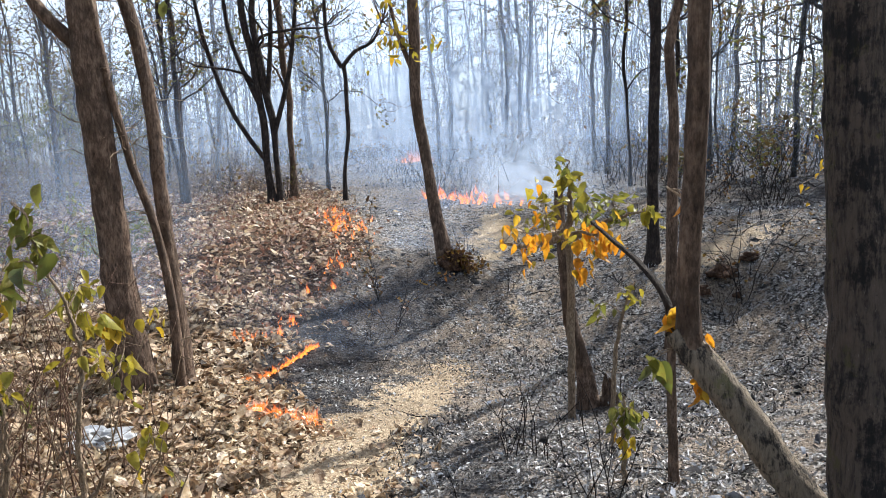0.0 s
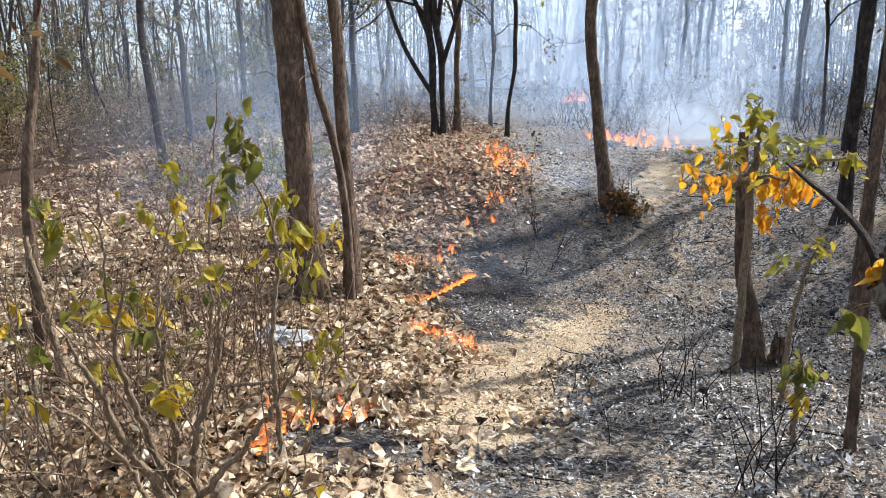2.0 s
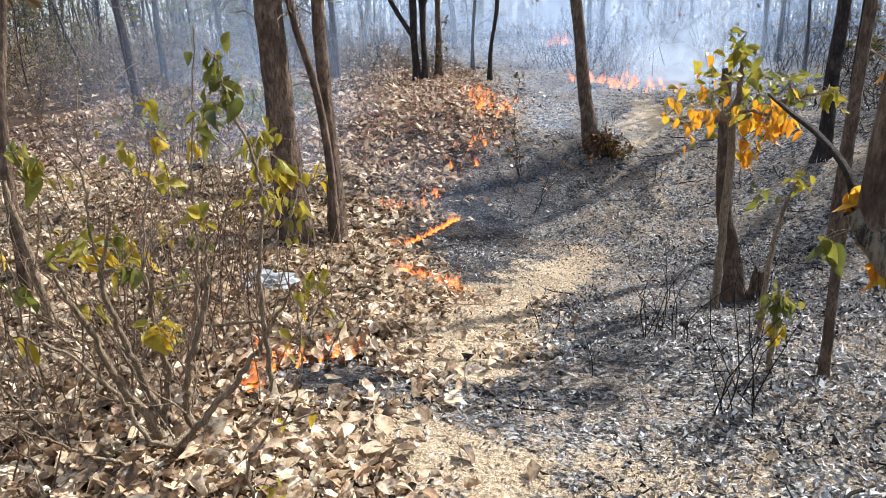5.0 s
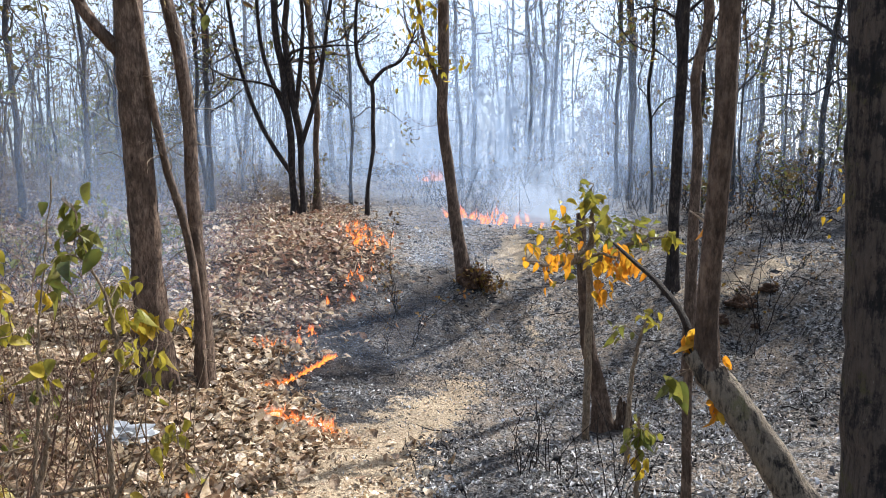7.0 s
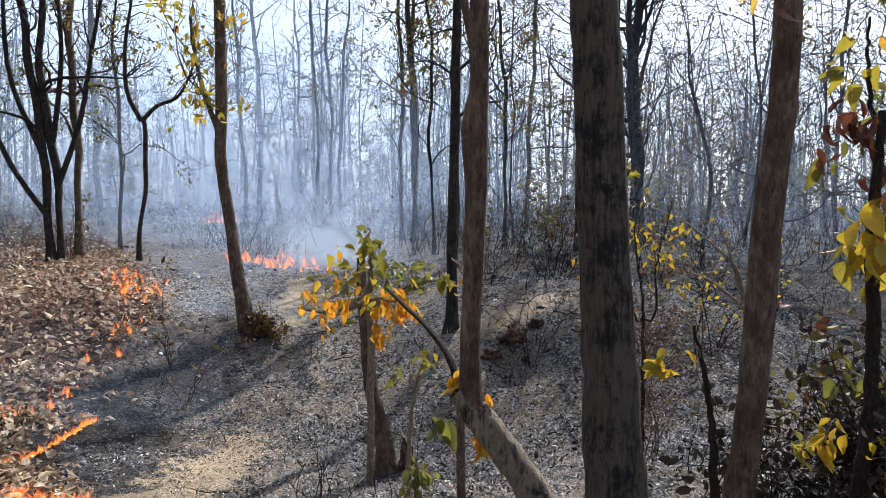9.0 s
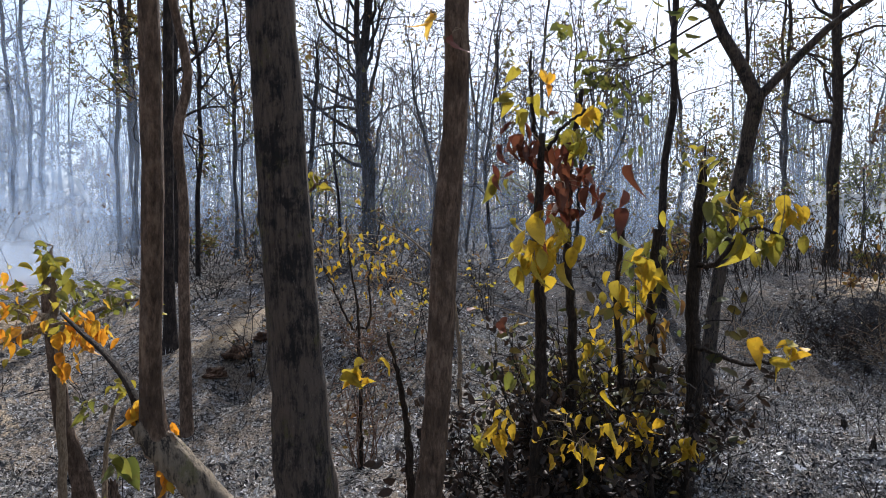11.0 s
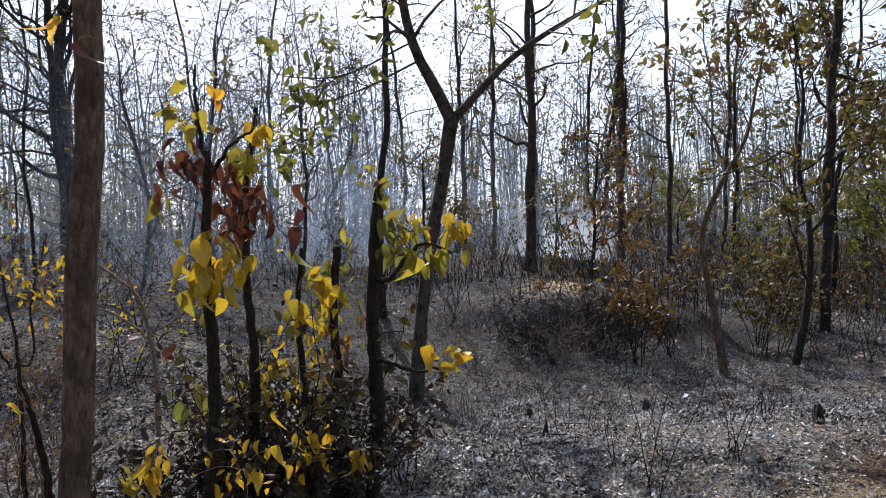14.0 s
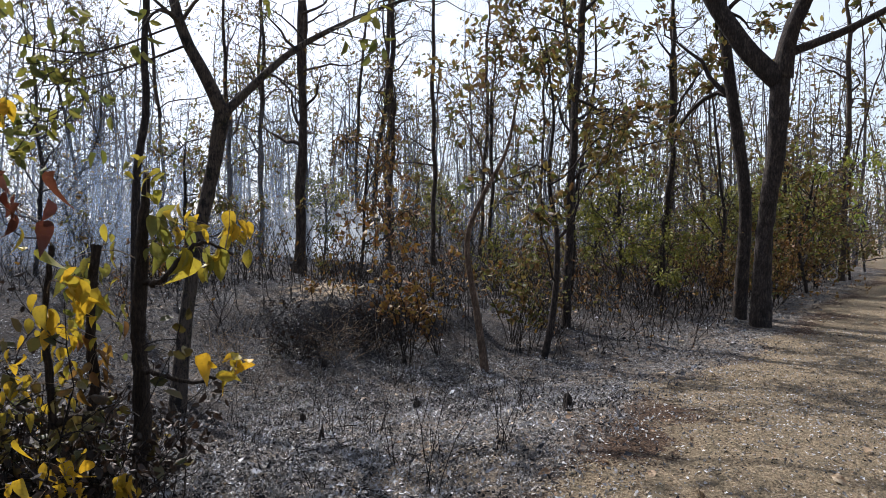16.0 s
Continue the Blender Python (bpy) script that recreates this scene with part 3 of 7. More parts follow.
def char_shade_share(x, y):
    """Share of blackened ground: char near the fire and feet, painted shade, and darker distance."""
    x, y = np.asarray(x, float), np.asarray(y, float)
    behind = x - burnt_edge(y)
    # strip: char behind the fire's edge, with tree shade painted in
    strip = step(behind + 0.1, 0.08) * step(1.25 - behind, 0.22) * step(y - 5.75, 0.12) * step(9.6 - y, 0.4)
    # thick: burnt ground under the thicket by the saplings, plus shade in the colour
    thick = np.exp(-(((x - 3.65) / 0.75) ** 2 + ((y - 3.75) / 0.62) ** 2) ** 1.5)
    # edge: a crown's shadow painted dark beside the path
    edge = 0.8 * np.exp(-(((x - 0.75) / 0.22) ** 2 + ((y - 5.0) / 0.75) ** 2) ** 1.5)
    # ditch: shade behind the saplings, painted on the ground
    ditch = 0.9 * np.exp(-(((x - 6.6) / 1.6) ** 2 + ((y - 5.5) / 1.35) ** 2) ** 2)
    # beyond: darker ground past 8.6 m on the right
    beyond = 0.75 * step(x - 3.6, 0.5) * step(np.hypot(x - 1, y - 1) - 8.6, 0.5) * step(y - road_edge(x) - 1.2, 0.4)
    # face: the bank's dim side, its shade put into the colour
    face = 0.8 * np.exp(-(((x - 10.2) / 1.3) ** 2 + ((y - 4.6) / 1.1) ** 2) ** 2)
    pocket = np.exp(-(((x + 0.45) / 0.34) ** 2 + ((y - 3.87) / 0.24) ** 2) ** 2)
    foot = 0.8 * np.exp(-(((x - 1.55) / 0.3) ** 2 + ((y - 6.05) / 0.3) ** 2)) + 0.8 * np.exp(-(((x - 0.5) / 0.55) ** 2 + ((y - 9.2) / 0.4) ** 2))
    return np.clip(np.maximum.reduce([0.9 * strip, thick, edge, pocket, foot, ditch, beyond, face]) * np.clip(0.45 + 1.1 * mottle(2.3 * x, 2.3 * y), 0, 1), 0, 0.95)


def mottle(x, y):
    """A cloudy value about 0.5, from 0 to 1, for patches half a metre wide."""
    s = 0
    for k, (a, b, c) in enumerate(((2.1, 1.3, 0.3), (-1.4, 2.6, 1.7), (3.9, -2.2, 4.1), (4.6, 3.8, 2.2), (-6.1, 5.2, 0.9), (9.0, -3.0, 3.3))):
        s = s + np.sin(a * x + b * y + c + 1.3 * np.sin(1.1 * y + k)) / (1 + 0.4 * k)
    return np.clip(0.5 + 0.28 * s, 0, 1)


def axis_lines(lo, hi, fine, far):
    mid = np.arange(lo, hi, fine)
    out = [hi]
    while out[-1] < far:
        out.append(out[-1] + max(fine, 0.10 * (out[-1] - hi + 1)))
    low = [lo - fine]
    while low[-1] > -far:
        low.append(low[-1] - max(fine, 0.10 * (lo - low[-1] + 1)))
    return np.concatenate([low[::-1], mid, out])


rng = np.random.default_rng(7)
gx, gy = axis_lines(-6, 13, 0.075, 260), axis_lines(-3, 14, 0.075, 260)
X, Y = np.meshgrid(gx, gy)
Zg = land(X, Y)
crumb = np.array([noise.noise(Vector((a * 2.1, b * 2.1, 0))) * 0.045 + noise.noise(Vector((a * 7.0, b * 7.0, 3))) * 0.02
                  for a, b in zip(X.ravel(), Y.ravel())]).reshape(X.shape)
Zg = Zg + crumb * (1 - 0.6 * step(road_edge(X) - Y, 0.3))
nx, ny = len(gx), len(gy)
cell = (np.arange(ny - 1)[:, None] * nx + np.arange(nx - 1)[None]).ravel()
ground = build("ground", np.stack([X, Y, Zg], -1).reshape(-1, 3), np.stack([cell, cell + 1, cell + nx + 1, cell + nx], -1), FLOOR,
               attrs=(("burnt", burnt_share(X, Y).ravel()), ("bare", bare_share(X, Y).ravel()), ("fresh", step(X - 2.5 - 0.25 * (Y - 3), 0.5).ravel()), ("char_shade", char_shade_share(X, Y).ravel()), ("road", step(road_edge(X) + 0.8 - Y, 0.3).ravel())))
tagged(ground, "uneven forest floor with burnt ash, dry leaves and bare soil", "ground", kind="structure")


def floor_z(x, y):
    """Height of the built ground sheet."""
    x, y = np.asarray(x, float), np.asarray(y, float)
    i, j = np.clip(np.searchsorted(gx, x) - 1, 0, nx - 2), np.clip(np.searchsorted(gy, y) - 1, 0, ny - 2)
    u, v = (x - gx[i]) / (gx[i + 1] - gx[i]), (y - gy[j]) / (gy[j + 1] - gy[j])
    return (Zg[j, i] * (1 - u) + Zg[j, i + 1] * u) * (1 - v) + (Zg[j + 1, i] * (1 - u) + Zg[j + 1, i + 1] * u) * v


def at_base(name, x, y):
    ob = new(name)
    ob.empty_display_size = 0.2
    ob.location = (x, y, float(floor_z(x, y)))
    return ob, np.array([x, y, float(floor_z(x, y))])


# ---------- trees ----------
STEMS = {}


def tree(ctrl, height, bark=BARK_FAR, seed=1, limbs=12, limb_from=0.26, leafy=1.0, leaf_mat=CROWN, leaf=0.095, seg=9, rough=0.03,
         boughs=(), label="", spread=1.15, twigs=5, flare=1.35, rows=26, upright=0.9, thick=0.72, loose=True, fork_twigs=True,
         foot_bark=None, spurs=0, twig=1.0):
    """A tree: trunk through the control points (x, y, z, radius), carried on to its height; limbs; a sparse crown."""
    rng = np.random.default_rng(seed)
    c = [[*map(float, p[:3]), thick * p[3]] for p in ctrl]
    x, y, z, r = c[0]
    gz = float(floor_z(x, y))
    if z > gz + 0.12:
        sl = (np.array(c[1][:2]) - c[0][:2]) / max(0.3, c[1][2] - z)
        gx0, gy0 = np.array([x, y]) - sl * (z - gz) * 0.6
        gz = float(floor_z(gx0, gy0))
        if z - gz > 0.7:
            c.insert(0, [x - sl[0] * 0.6 * (z - gz) * 0.5, y - sl[1] * 0.6 * (z - gz) * 0.5, gz + 0.45, r * 1.06])
        c.insert(0, [gx0, gy0, gz - 0.06, r * flare])
        if z - gz > 0.4:
            c.insert(1, [gx0 + (x - gx0) * 0.1, gy0 + (y - gy0) * 0.1, gz + 0.16, r * (1 + 0.3 * (flare - 1))])
    else:
        c[0][2] = gz - 0.06
    top = np.array(c[-1])
    if height > top[2] + 0.3:
        way = (np.array(c[-1]) - c[-2])[:2] / max(0.4, c[-1][2] - c[-2][2])
        way = np.clip(way, -0.12, 0.12)
        for k in (0.5, 1.0):
            h = (height - top[2]) * k
            c.append([top[0] + way[0] * h + rng.normal(0, 0.05 * h), top[1] + way[1] * h + rng.normal(0, 0.05 * h), top[2] + h, top[3] * (1 - 0.8 * k)])
    line = smooth_line(c, rows)
    line[:, 3] = np.maximum(line[:, 3], 0.006)
    line[1:, :2] += rng.normal(0, 0.03, (rows - 1, 2)) * line[1:, 3:4]
    if seg < 12:
        up = np.clip((line[:, 2] - line[0, 2]) / 2.0, 0, 1)
        for axis in (0, 1):
            line[:, axis] += up * (0.035 * np.sin(line[:, 2] * rng.uniform(1.2, 2.2) + rng.uniform(0, 6)) + 0.022 * np.sin(line[:, 2] * rng.uniform(3, 5) + rng.uniform(0, 6)))
    root, base = at_base("tree", c[0][0], c[0][1])
    v, f = tube(line[:, :3] - base, line[:, 3], seg, rough, rng)
    build("trunk", v, f, foot_bark or bark, parent=root)
    pick = np.random.default_rng(seed + 900)
    for _ in range(spurs):
        k = int(rows * pick.uniform(0.03, 0.42))
        a = pick.uniform(0, 6.283)
        way = np.array([math.cos(a), math.sin(a), pick.uniform(-0.2, 0.7)])
        p = bough(pick, line[k, :3] - base + 0.8 * line[k, 3] * way * (1, 1, 0), way, pick.uniform(0.06, 0.32), 6, 0.28)
        build("spur", *tube(p, np.linspace(0.0045, 0.0015, 6), 5), TWIG, parent=root)
    crown, tips = Heap(), []

    def branch(line4, depth):
        """Twigs and leaf places along a limb."""
        pts, rad = line4[:, :3], line4[:, 3]
        for _ in range(twigs):
            k = rng.integers(len(pts) // 3, len(pts))
            way = pts[min(k, len(pts) - 1)] - pts[max(k - 1, 0)]
            way = way / (np.linalg.norm(way) + 1e-9) + 0.9 * rng.standard_normal(3) * (1, 1, 0.6) + (0, 0, 0.25)
            long = spread * rng.uniform(0.35, 0.9) * (1.2 if depth else 0.8)
            p = bough(rng, pts[k], way, long, 5, 0.34)
            crown.add(*tube(p, twig * np.linspace(max(0.0075, rad[k] * 0.5), 0.0042, 5), 3), 0)
            tips.append(p)
            for _ in range(2):
                j = rng.integers(1, 5)
                t = bough(rng, p[j], p[-1] - p[0] + rng.standard_normal(3) * 0.8 * long, long * rng.uniform(0.35, 0.7), 4, 0.3)
                crown.add(*tube(t, twig * np.linspace(0.0058, 0.0032, 4), 3), 0)
                tips.append(np.r_[t, t[-1:]])
    fork_lines = [smooth_line([list(map(float, q)) for q in b], 12 if seg < 20 else 40) for b in boughs]
    for line4 in fork_lines:
        v, f = tube(line4[:, :3] - base, np.maximum(line4[:, 3], 0.006), seg, rough, rng)
        build("limb", v, f, STEM_DARK if line4[0, 3] < 0.02 else bark, parent=root)
        if fork_twigs:
            branch(np.c_[line4[:, :3] - base, line4[:, 3]], True)
            branch(np.c_[line4[:, :3] - base, line4[:, 3]], True)
    for n in range(limbs):
        h = limb_from + (0.97 - limb_from) * (n + rng.uniform(0, 0.9)) / max(1, limbs)
        k = int(h * (rows - 1))
        a = rng.uniform(0, 6.283)
        way = (math.cos(a), math.sin(a), upright * rng.uniform(0.5, 1.4))
        long = spread * (1.0 - 0.55 * h) * rng.uniform(1.0, 2.1)
        p = bough(rng, line[k, :3] - base, way, long, 8, 0.27, 0.04)
        rad = np.linspace(line[k, 3] * rng.uniform(0.35, 0.6), 0.006, 8)
        if loose:
            build("limb", *tube(p, np.maximum(rad, 0.005), 6), bark, parent=root)
        else:
            crown.add(*tube(p, np.maximum(rad, 0.005), 5), 0)
        branch(np.c_[p, rad], False)
    if tips:
        if leafy > 0:
            places, ways = [], []
            for p in tips:
                if rng.uniform() > (0.4 if p[3][2] < 6.0 else 0.08):
                    continue
                for _ in range(rng.poisson(10 * leafy)):
                    places.append(p[int(rng.integers(3, 5))] + rng.normal(0, 0.075, 3))
                    ways.append(rng.standard_normal(3) * (1, 1, 0.5) + (0, 0, -0.8))
            if places:
                crown.add(*leaves(rng, places, ways, leaf * rng.uniform(0.6, 1.3, len(places)), LEAF_LOW, 0.9, 1.0), 1)
        crown.done("crown", [bark, leaf_mat], root)
    STEMS[root.name] = [line[:, :3]] + [b[:, :3] for b in fork_lines]
    return tagged(root, label or "slender dry-season forest tree with sparse olive leaves", "tree", "forest trees")


tree_grey = tree(((1.84, 3.19, 0.75, 0.113), (1.82, 3.20, 1.08, 0.102), (1.80, 3.21, 1.48, 0.093), (1.78, 3.22, 1.89, 0.088), (1.76, 3.23, 2.32, 0.085)), 7.0, BARK_NEAR, 1,
     4, 0.7, 0.2, twigs=3, seg=32, rough=0.022, rows=90, thick=0.86, flare=1.35, label="thick grey-brown trunk with dark blotches and lichen")
tree_slim = tree(((2.35, 3.27, 0.64, 0.060), (2.37, 3.26, 0.81, 0.057), (2.39, 3.24, 1.22, 0.056), (2.41, 3.23, 1.63, 0.056), (2.44, 3.21, 2.02, 0.052), (2.44, 3.20, 2.40, 0.050)), 5.5, BARK_BROWN, 2,
     4, 0.7, 0.25, twigs=3, seg=24, rough=0.024, rows=70, thick=0.86, label="slim smooth brown trunk with one knot, slightly leaning")
tree_bent = tree(((2.05, 3.33, 0.08, 0.098), (1.89, 3.39, 0.33, 0.076), (1.72, 3.455, 0.575, 0.068), (1.575, 3.51, 0.80, 0.063), (1.47, 3.55, 0.945, 0.058), (1.415, 3.568, 1.015, 0.040)),
     1.02, BARK_BROWN, 3, 0, seg=22, rough=0.05, rows=60, flare=1.0, fork_twigs=False, thick=0.86, foot_bark=BARK_LOG,
     boughs=(((1.475, 3.55, 0.91, 0.046), (1.462, 3.555, 0.99, 0.043), (1.458, 3.55, 1.08, 0.037), (1.456, 3.54, 1.2, 0.0345), (1.46, 3.50, 1.53, 0.0335), (1.462, 3.47, 1.89, 0.032), (1.458, 3.45, 2.23, 0.031), (1.44, 3.40, 3.4, 0.026), (1.5, 3.42, 5.0, 0.01)),
             ((1.44, 3.60, 0.98, 0.015), (1.42, 3.68, 1.10, 0.013), (1.38, 3.86, 1.19, 0.011), (1.33, 4.09, 1.25, 0.009), (1.29, 4.30, 1.30, 0.006))),
     label="smooth brown stem rising from a rough slanting log")
tree(((1.69, 4.46, 0.16, 0.033), (1.68, 4.46, 0.50, 0.031), (1.68, 4.44, 0.86, 0.027)), 1.0, BARK_BROWN, 4, 0, seg=12, rough=0.02, flare=1.25, label="thin bare sapling pole with a dark foot")
tree(((2.55, 7.29, 0.89, 0.068), (2.55, 7.28, 1.19, 0.063), (2.56, 7.28, 1.89, 0.057), (2.53, 7.29, 2.44, 0.058), (2.62, 7.27, 2.83, 0.058), (2.54, 7.29, 3.36, 0.052)), 7.0, BARK_BROWN, 5, 6, 0.5, 0.4, twigs=3, seg=12, rough=0.04, rows=40, label="twisted brown tree at the edge of the ditch")
tree(((2.72, 8.49, 0.73, 0.081), (2.72, 8.48, 1.34, 0.074), (2.75, 8.48, 2.53, 0.069), (2.77, 8.47, 3.69, 0.066)), 8.0, BARK_DARK, 6, 6, 0.5, 0.4, twigs=3, seg=12, rough=0.05, rows=44, thick=0.74, flare=1.8, label="straight dark tree at the edge of the ditch")
tree(((-1.48, 5.67, 0.13, 0.17), (-1.50, 5.66, 0.67, 0.120), (-1.51, 5.66, 1.24, 0.110), (-1.52, 5.65, 1.78, 0.106), (-1.53, 5.65, 2.32, 0.103), (-1.52, 5.65, 2.84, 0.092)), 7.5, BARK_BROWN, 7, 5, 0.6, 0.6, seg=24, rough=0.04, rows=70, thick=0.86, spurs=16,
     boughs=(((-1.56, 5.64, 2.35, 0.045), (-1.72, 5.58, 2.55, 0.038), (-1.86, 5.55, 2.80, 0.034), (-2.1, 5.5, 3.2, 0.028)),), label="stout brown trunk standing in dry leaves, forked above")
tree(((-1.26, 5.91, 0.07, 0.09), (-1.26, 5.91, 0.62, 0.064), (-1.28, 5.91, 1.41, 0.054), (-1.29, 5.90, 2.17, 0.050), (-1.34, 5.88, 2.57, 0.051), (-1.40, 5.85, 2.90, 0.047)), 6.5, BARK_BROWN, 8, 5, 0.6, 0.6, seg=18, rough=0.045, rows=60, thick=0.86, spurs=26, label="slim brown trunk leaning beside a stouter one")
tree(((-1.22, 5.76, 0.18, 0.055), (-1.22, 5.76, 0.73, 0.041), (-1.26, 5.74, 1.19, 0.037), (-1.36, 5.70, 1.67, 0.036), (-1.43, 5.66, 2.21, 0.036), (-1.46, 5.62, 2.64, 0.034)), 4.6, BARK_BROWN, 9, 3, 0.7, 0.6, seg=12, rough=0.05, rows=44, thick=0.72, spurs=20, label="thin rough dark stem leaning against a trunk")
tree_path = tree(((0.53, 9.29, 0.13, 0.121), (0.43, 9.29, 0.88, 0.087), (0.35, 9.29, 1.54, 0.073), (0.27, 9.28, 2.20, 0.073), (0.29, 9.28, 2.84, 0.074), (0.29, 9.28, 3.79, 0.069)), 8.5, BARK_BROWN, 10, 6, 0.5, 0.9, seg=16, rough=0.045, rows=60, thick=0.86,
     boughs=(((0.27, 9.28, 2.45, 0.03), (0.15, 9.25, 2.8, 0.026), (0.05, 9.22, 3.2, 0.02), (0.0, 9.2, 3.7, 0.012)),), leaf_mat=YELLOW, label="crooked brown tree on a scorched root mound beside the path")
tree(((1.59, 6.18, -0.16, 0.085), (1.56, 6.19, 0.05, 0.067), (1.49, 6.20, 0.34, 0.060), (1.46, 6.20, 0.72, 0.055), (1.43, 6.21, 1.05, 0.046), (1.42, 6.2, 1.3, 0.035)), 1.35, BARK_BROWN, 11, 0, seg=16, rough=0.05, rows=36, thick=0.86, label="short crooked trunk with a charred foot")
# the dark clump and slim stems behind the fire
tree(((-2.98, 14.76, 0.86, 0.139), (-3.03, 14.75, 2.03, 0.116), (-3.09, 14.73, 3.13, 0.116), (-3.18, 14.71, 4.20, 0.106), (-3.33, 14.66, 5.25, 0.095)), 9, BARK_DARK, 12, 8, 0.3, 0.5, spread=1.5, thick=0.62, boughs=(((-3.0, 14.72, 1.5, 0.05), (-3.5, 14.7, 2.3, 0.045), (-3.95, 14.7, 3.6, 0.04), (-4.2, 14.7, 5.2, 0.03), (-4.5, 14.6, 7, 0.012)), ((-3.05, 14.7, 2.6, 0.05), (-3.5, 14.75, 3.8, 0.04), (-3.6, 14.8, 5.4, 0.03), (-3.5, 14.8, 7, 0.012))), label="sooty dark tree in a clump of stems")
tree(((-2.83, 14.80, 0.86, 0.127), (-2.90, 14.78, 2.47, 0.116), (-3.01, 14.75, 3.67, 0.105), (-2.95, 14.77, 5.28, 0.084)), 9, BARK_DARK, 13, 8, 0.3, 0.5, spread=1.5, thick=0.62, boughs=(((-2.85, 14.8, 2.0, 0.05), (-2.45, 14.8, 3.2, 0.045), (-2.2, 14.8, 4.6, 0.035), (-1.8, 14.8, 6.5, 0.015)), ((-2.9, 14.8, 2.8, 0.05), (-2.7, 14.7, 4.2, 0.04), (-2.75, 14.7, 6.0, 0.02))), label="sooty dark tree in a clump of stems")
tree(((-2.67, 15.36, 1.00, 0.120), (-2.68, 15.35, 3.19, 0.096), (-2.67, 15.36, 5.43, 0.087)), 9, BARK_BROWN, 14, leafy=0.6)
tree(((-1.49, 14.58, 0.92, 0.067), (-1.37, 14.60, 2.24, 0.056), (-1.40, 14.59, 3.26, 0.056)), 3.4, BARK_DARK, 15, 0, leafy=0.4,
     boughs=(((-1.40, 14.59, 3.2, 0.045), (-1.6, 14.6, 3.6, 0.04), (-1.65, 14.6, 4.3, 0.035), (-1.5, 14.6, 5.4, 0.02)), ((-1.40, 14.59, 3.2, 0.045), (-1.1, 14.6, 3.5, 0.035), (-0.85, 14.6, 3.6, 0.03), (-0.5, 14.6, 4.2, 0.015))), label="thin dark forked tree")
tree(((-2.27, 16.98, 0.99, 0.066), (-2.24, 16.98, 2.47, 0.053), (-2.24, 16.98, 4.37, 0.050)), 7, BARK_DARK, 16)
tree(((-4.74, 26.68, 1.00, 0.150), (-4.83, 26.66, 4.42, 0.129), (-4.88, 26.65, 8.05, 0.12)), 12, BARK_FAR, 17)
tree(((-4.83, 15.20, 1.25, 0.087), (-4.83, 15.20, 3.19, 0.075), (-4.87, 15.18, 5.41, 0.064)), 9, BARK_FAR, 18)
tree(((-4.93, 15.15, 1.19, 0.062), (-5.01, 15.12, 2.62, 0.050), (-5.01, 15.12, 4.30, 0.050)), 8, BARK_FAR, 19)
tree(((0.08, 25.25, 1.51, 0.099), (-0.05, 25.25, 4.23, 0.080), (-0.18, 25.24, 7.28, 0.07)), 10, BARK_FAR, 20)
tree(((0.49, 27.26, 1.92, 0.129), (0.53, 27.26, 5.49, 0.108), (0.37, 27.26, 7.95, 0.100)), 12, BARK_FAR, 21)
tree(((1.92, 28.23, 1.26, 0.089), (1.97, 28.23, 4.54, 0.067), (1.94, 28.23, 7.96, 0.06)), 11, BARK_FAR, 22)
tree(((2.40, 25.20, 1.50, 0.099), (2.44, 25.20, 5.17, 0.080), (2.24, 25.21, 8.00, 0.07)), 12, BARK_FAR, 23)
tree(((2.69, 23.17, 1.51, 0.091), (2.72, 23.17, 4.69, 0.073), (2.62, 23.17, 7.46, 0.065)), 11, BARK_FAR, 24)
tree(((2.99, 23.14, 1.51, 0.091), (3.01, 23.14, 3.46, 0.073), (3.12, 23.13, 5.55, 0.070)), 10, BARK_FAR, 25)
tree(((4.15, 18.93, 1.53, 0.074), (4.18, 18.92, 4.23, 0.070), (4.15, 18.93, 6.31, 0.061)), 10, BARK_FAR, 26)
tree(((4.27, 17.88, 0.92, 0.112), (4.25, 17.88, 3.68, 0.099), (4.17, 17.90, 6.04, 0.095)), 11, BARK_FAR, 27)
tree(((3.81, 13.88, 0.94, 0.054), (3.75, 13.90, 2.99, 0.043), (3.76, 13.90, 4.98, 0.04)), 8, BARK_DARK, 28)
tree(((5.78, 15.43, 1.06, 0.074), (5.79, 15.43, 3.27, 0.062), (5.71, 15.45, 4.96, 0.051)), 9, BARK_DARK, 29)
tree(((4.93, 20.85, 1.32, 0.099), (4.95, 20.84, 4.38, 0.083), (4.87, 20.86, 6.91, 0.08)), 11, BARK_FAR, 30)
tree(((8.40, 14.22, 0.61, 0.161), (8.33, 14.26, 2.08, 0.149), (8.26, 14.30, 4.37, 0.130), (8.28, 14.29, 6.15, 0.12)), 9, BARK_DARK, 31, 22, 0.2, 0.15, spread=2.2, twigs=7, label="dark tree with many bare crossing branches")
tree(((7.73, 13.45, 1.36, 0.092), (7.71, 13.46, 3.63, 0.082), (7.59, 13.53, 5.86, 0.072)), 9, BARK_DARK, 32, 16, 0.22, 0.2, spread=1.8, twigs=6, label="dark tree with many bare crossing branches")
# the stretch to the right, towards the road
tree(((9.01, 7.20, 1.13, 0.083), (9.05, 7.14, 3.23, 0.067), (9.07, 7.12, 4.82, 0.060)), 9, BARK_DARK, 33, 5, 0.5, 0.7, leaf=0.15, leaf_mat=OLIVE)
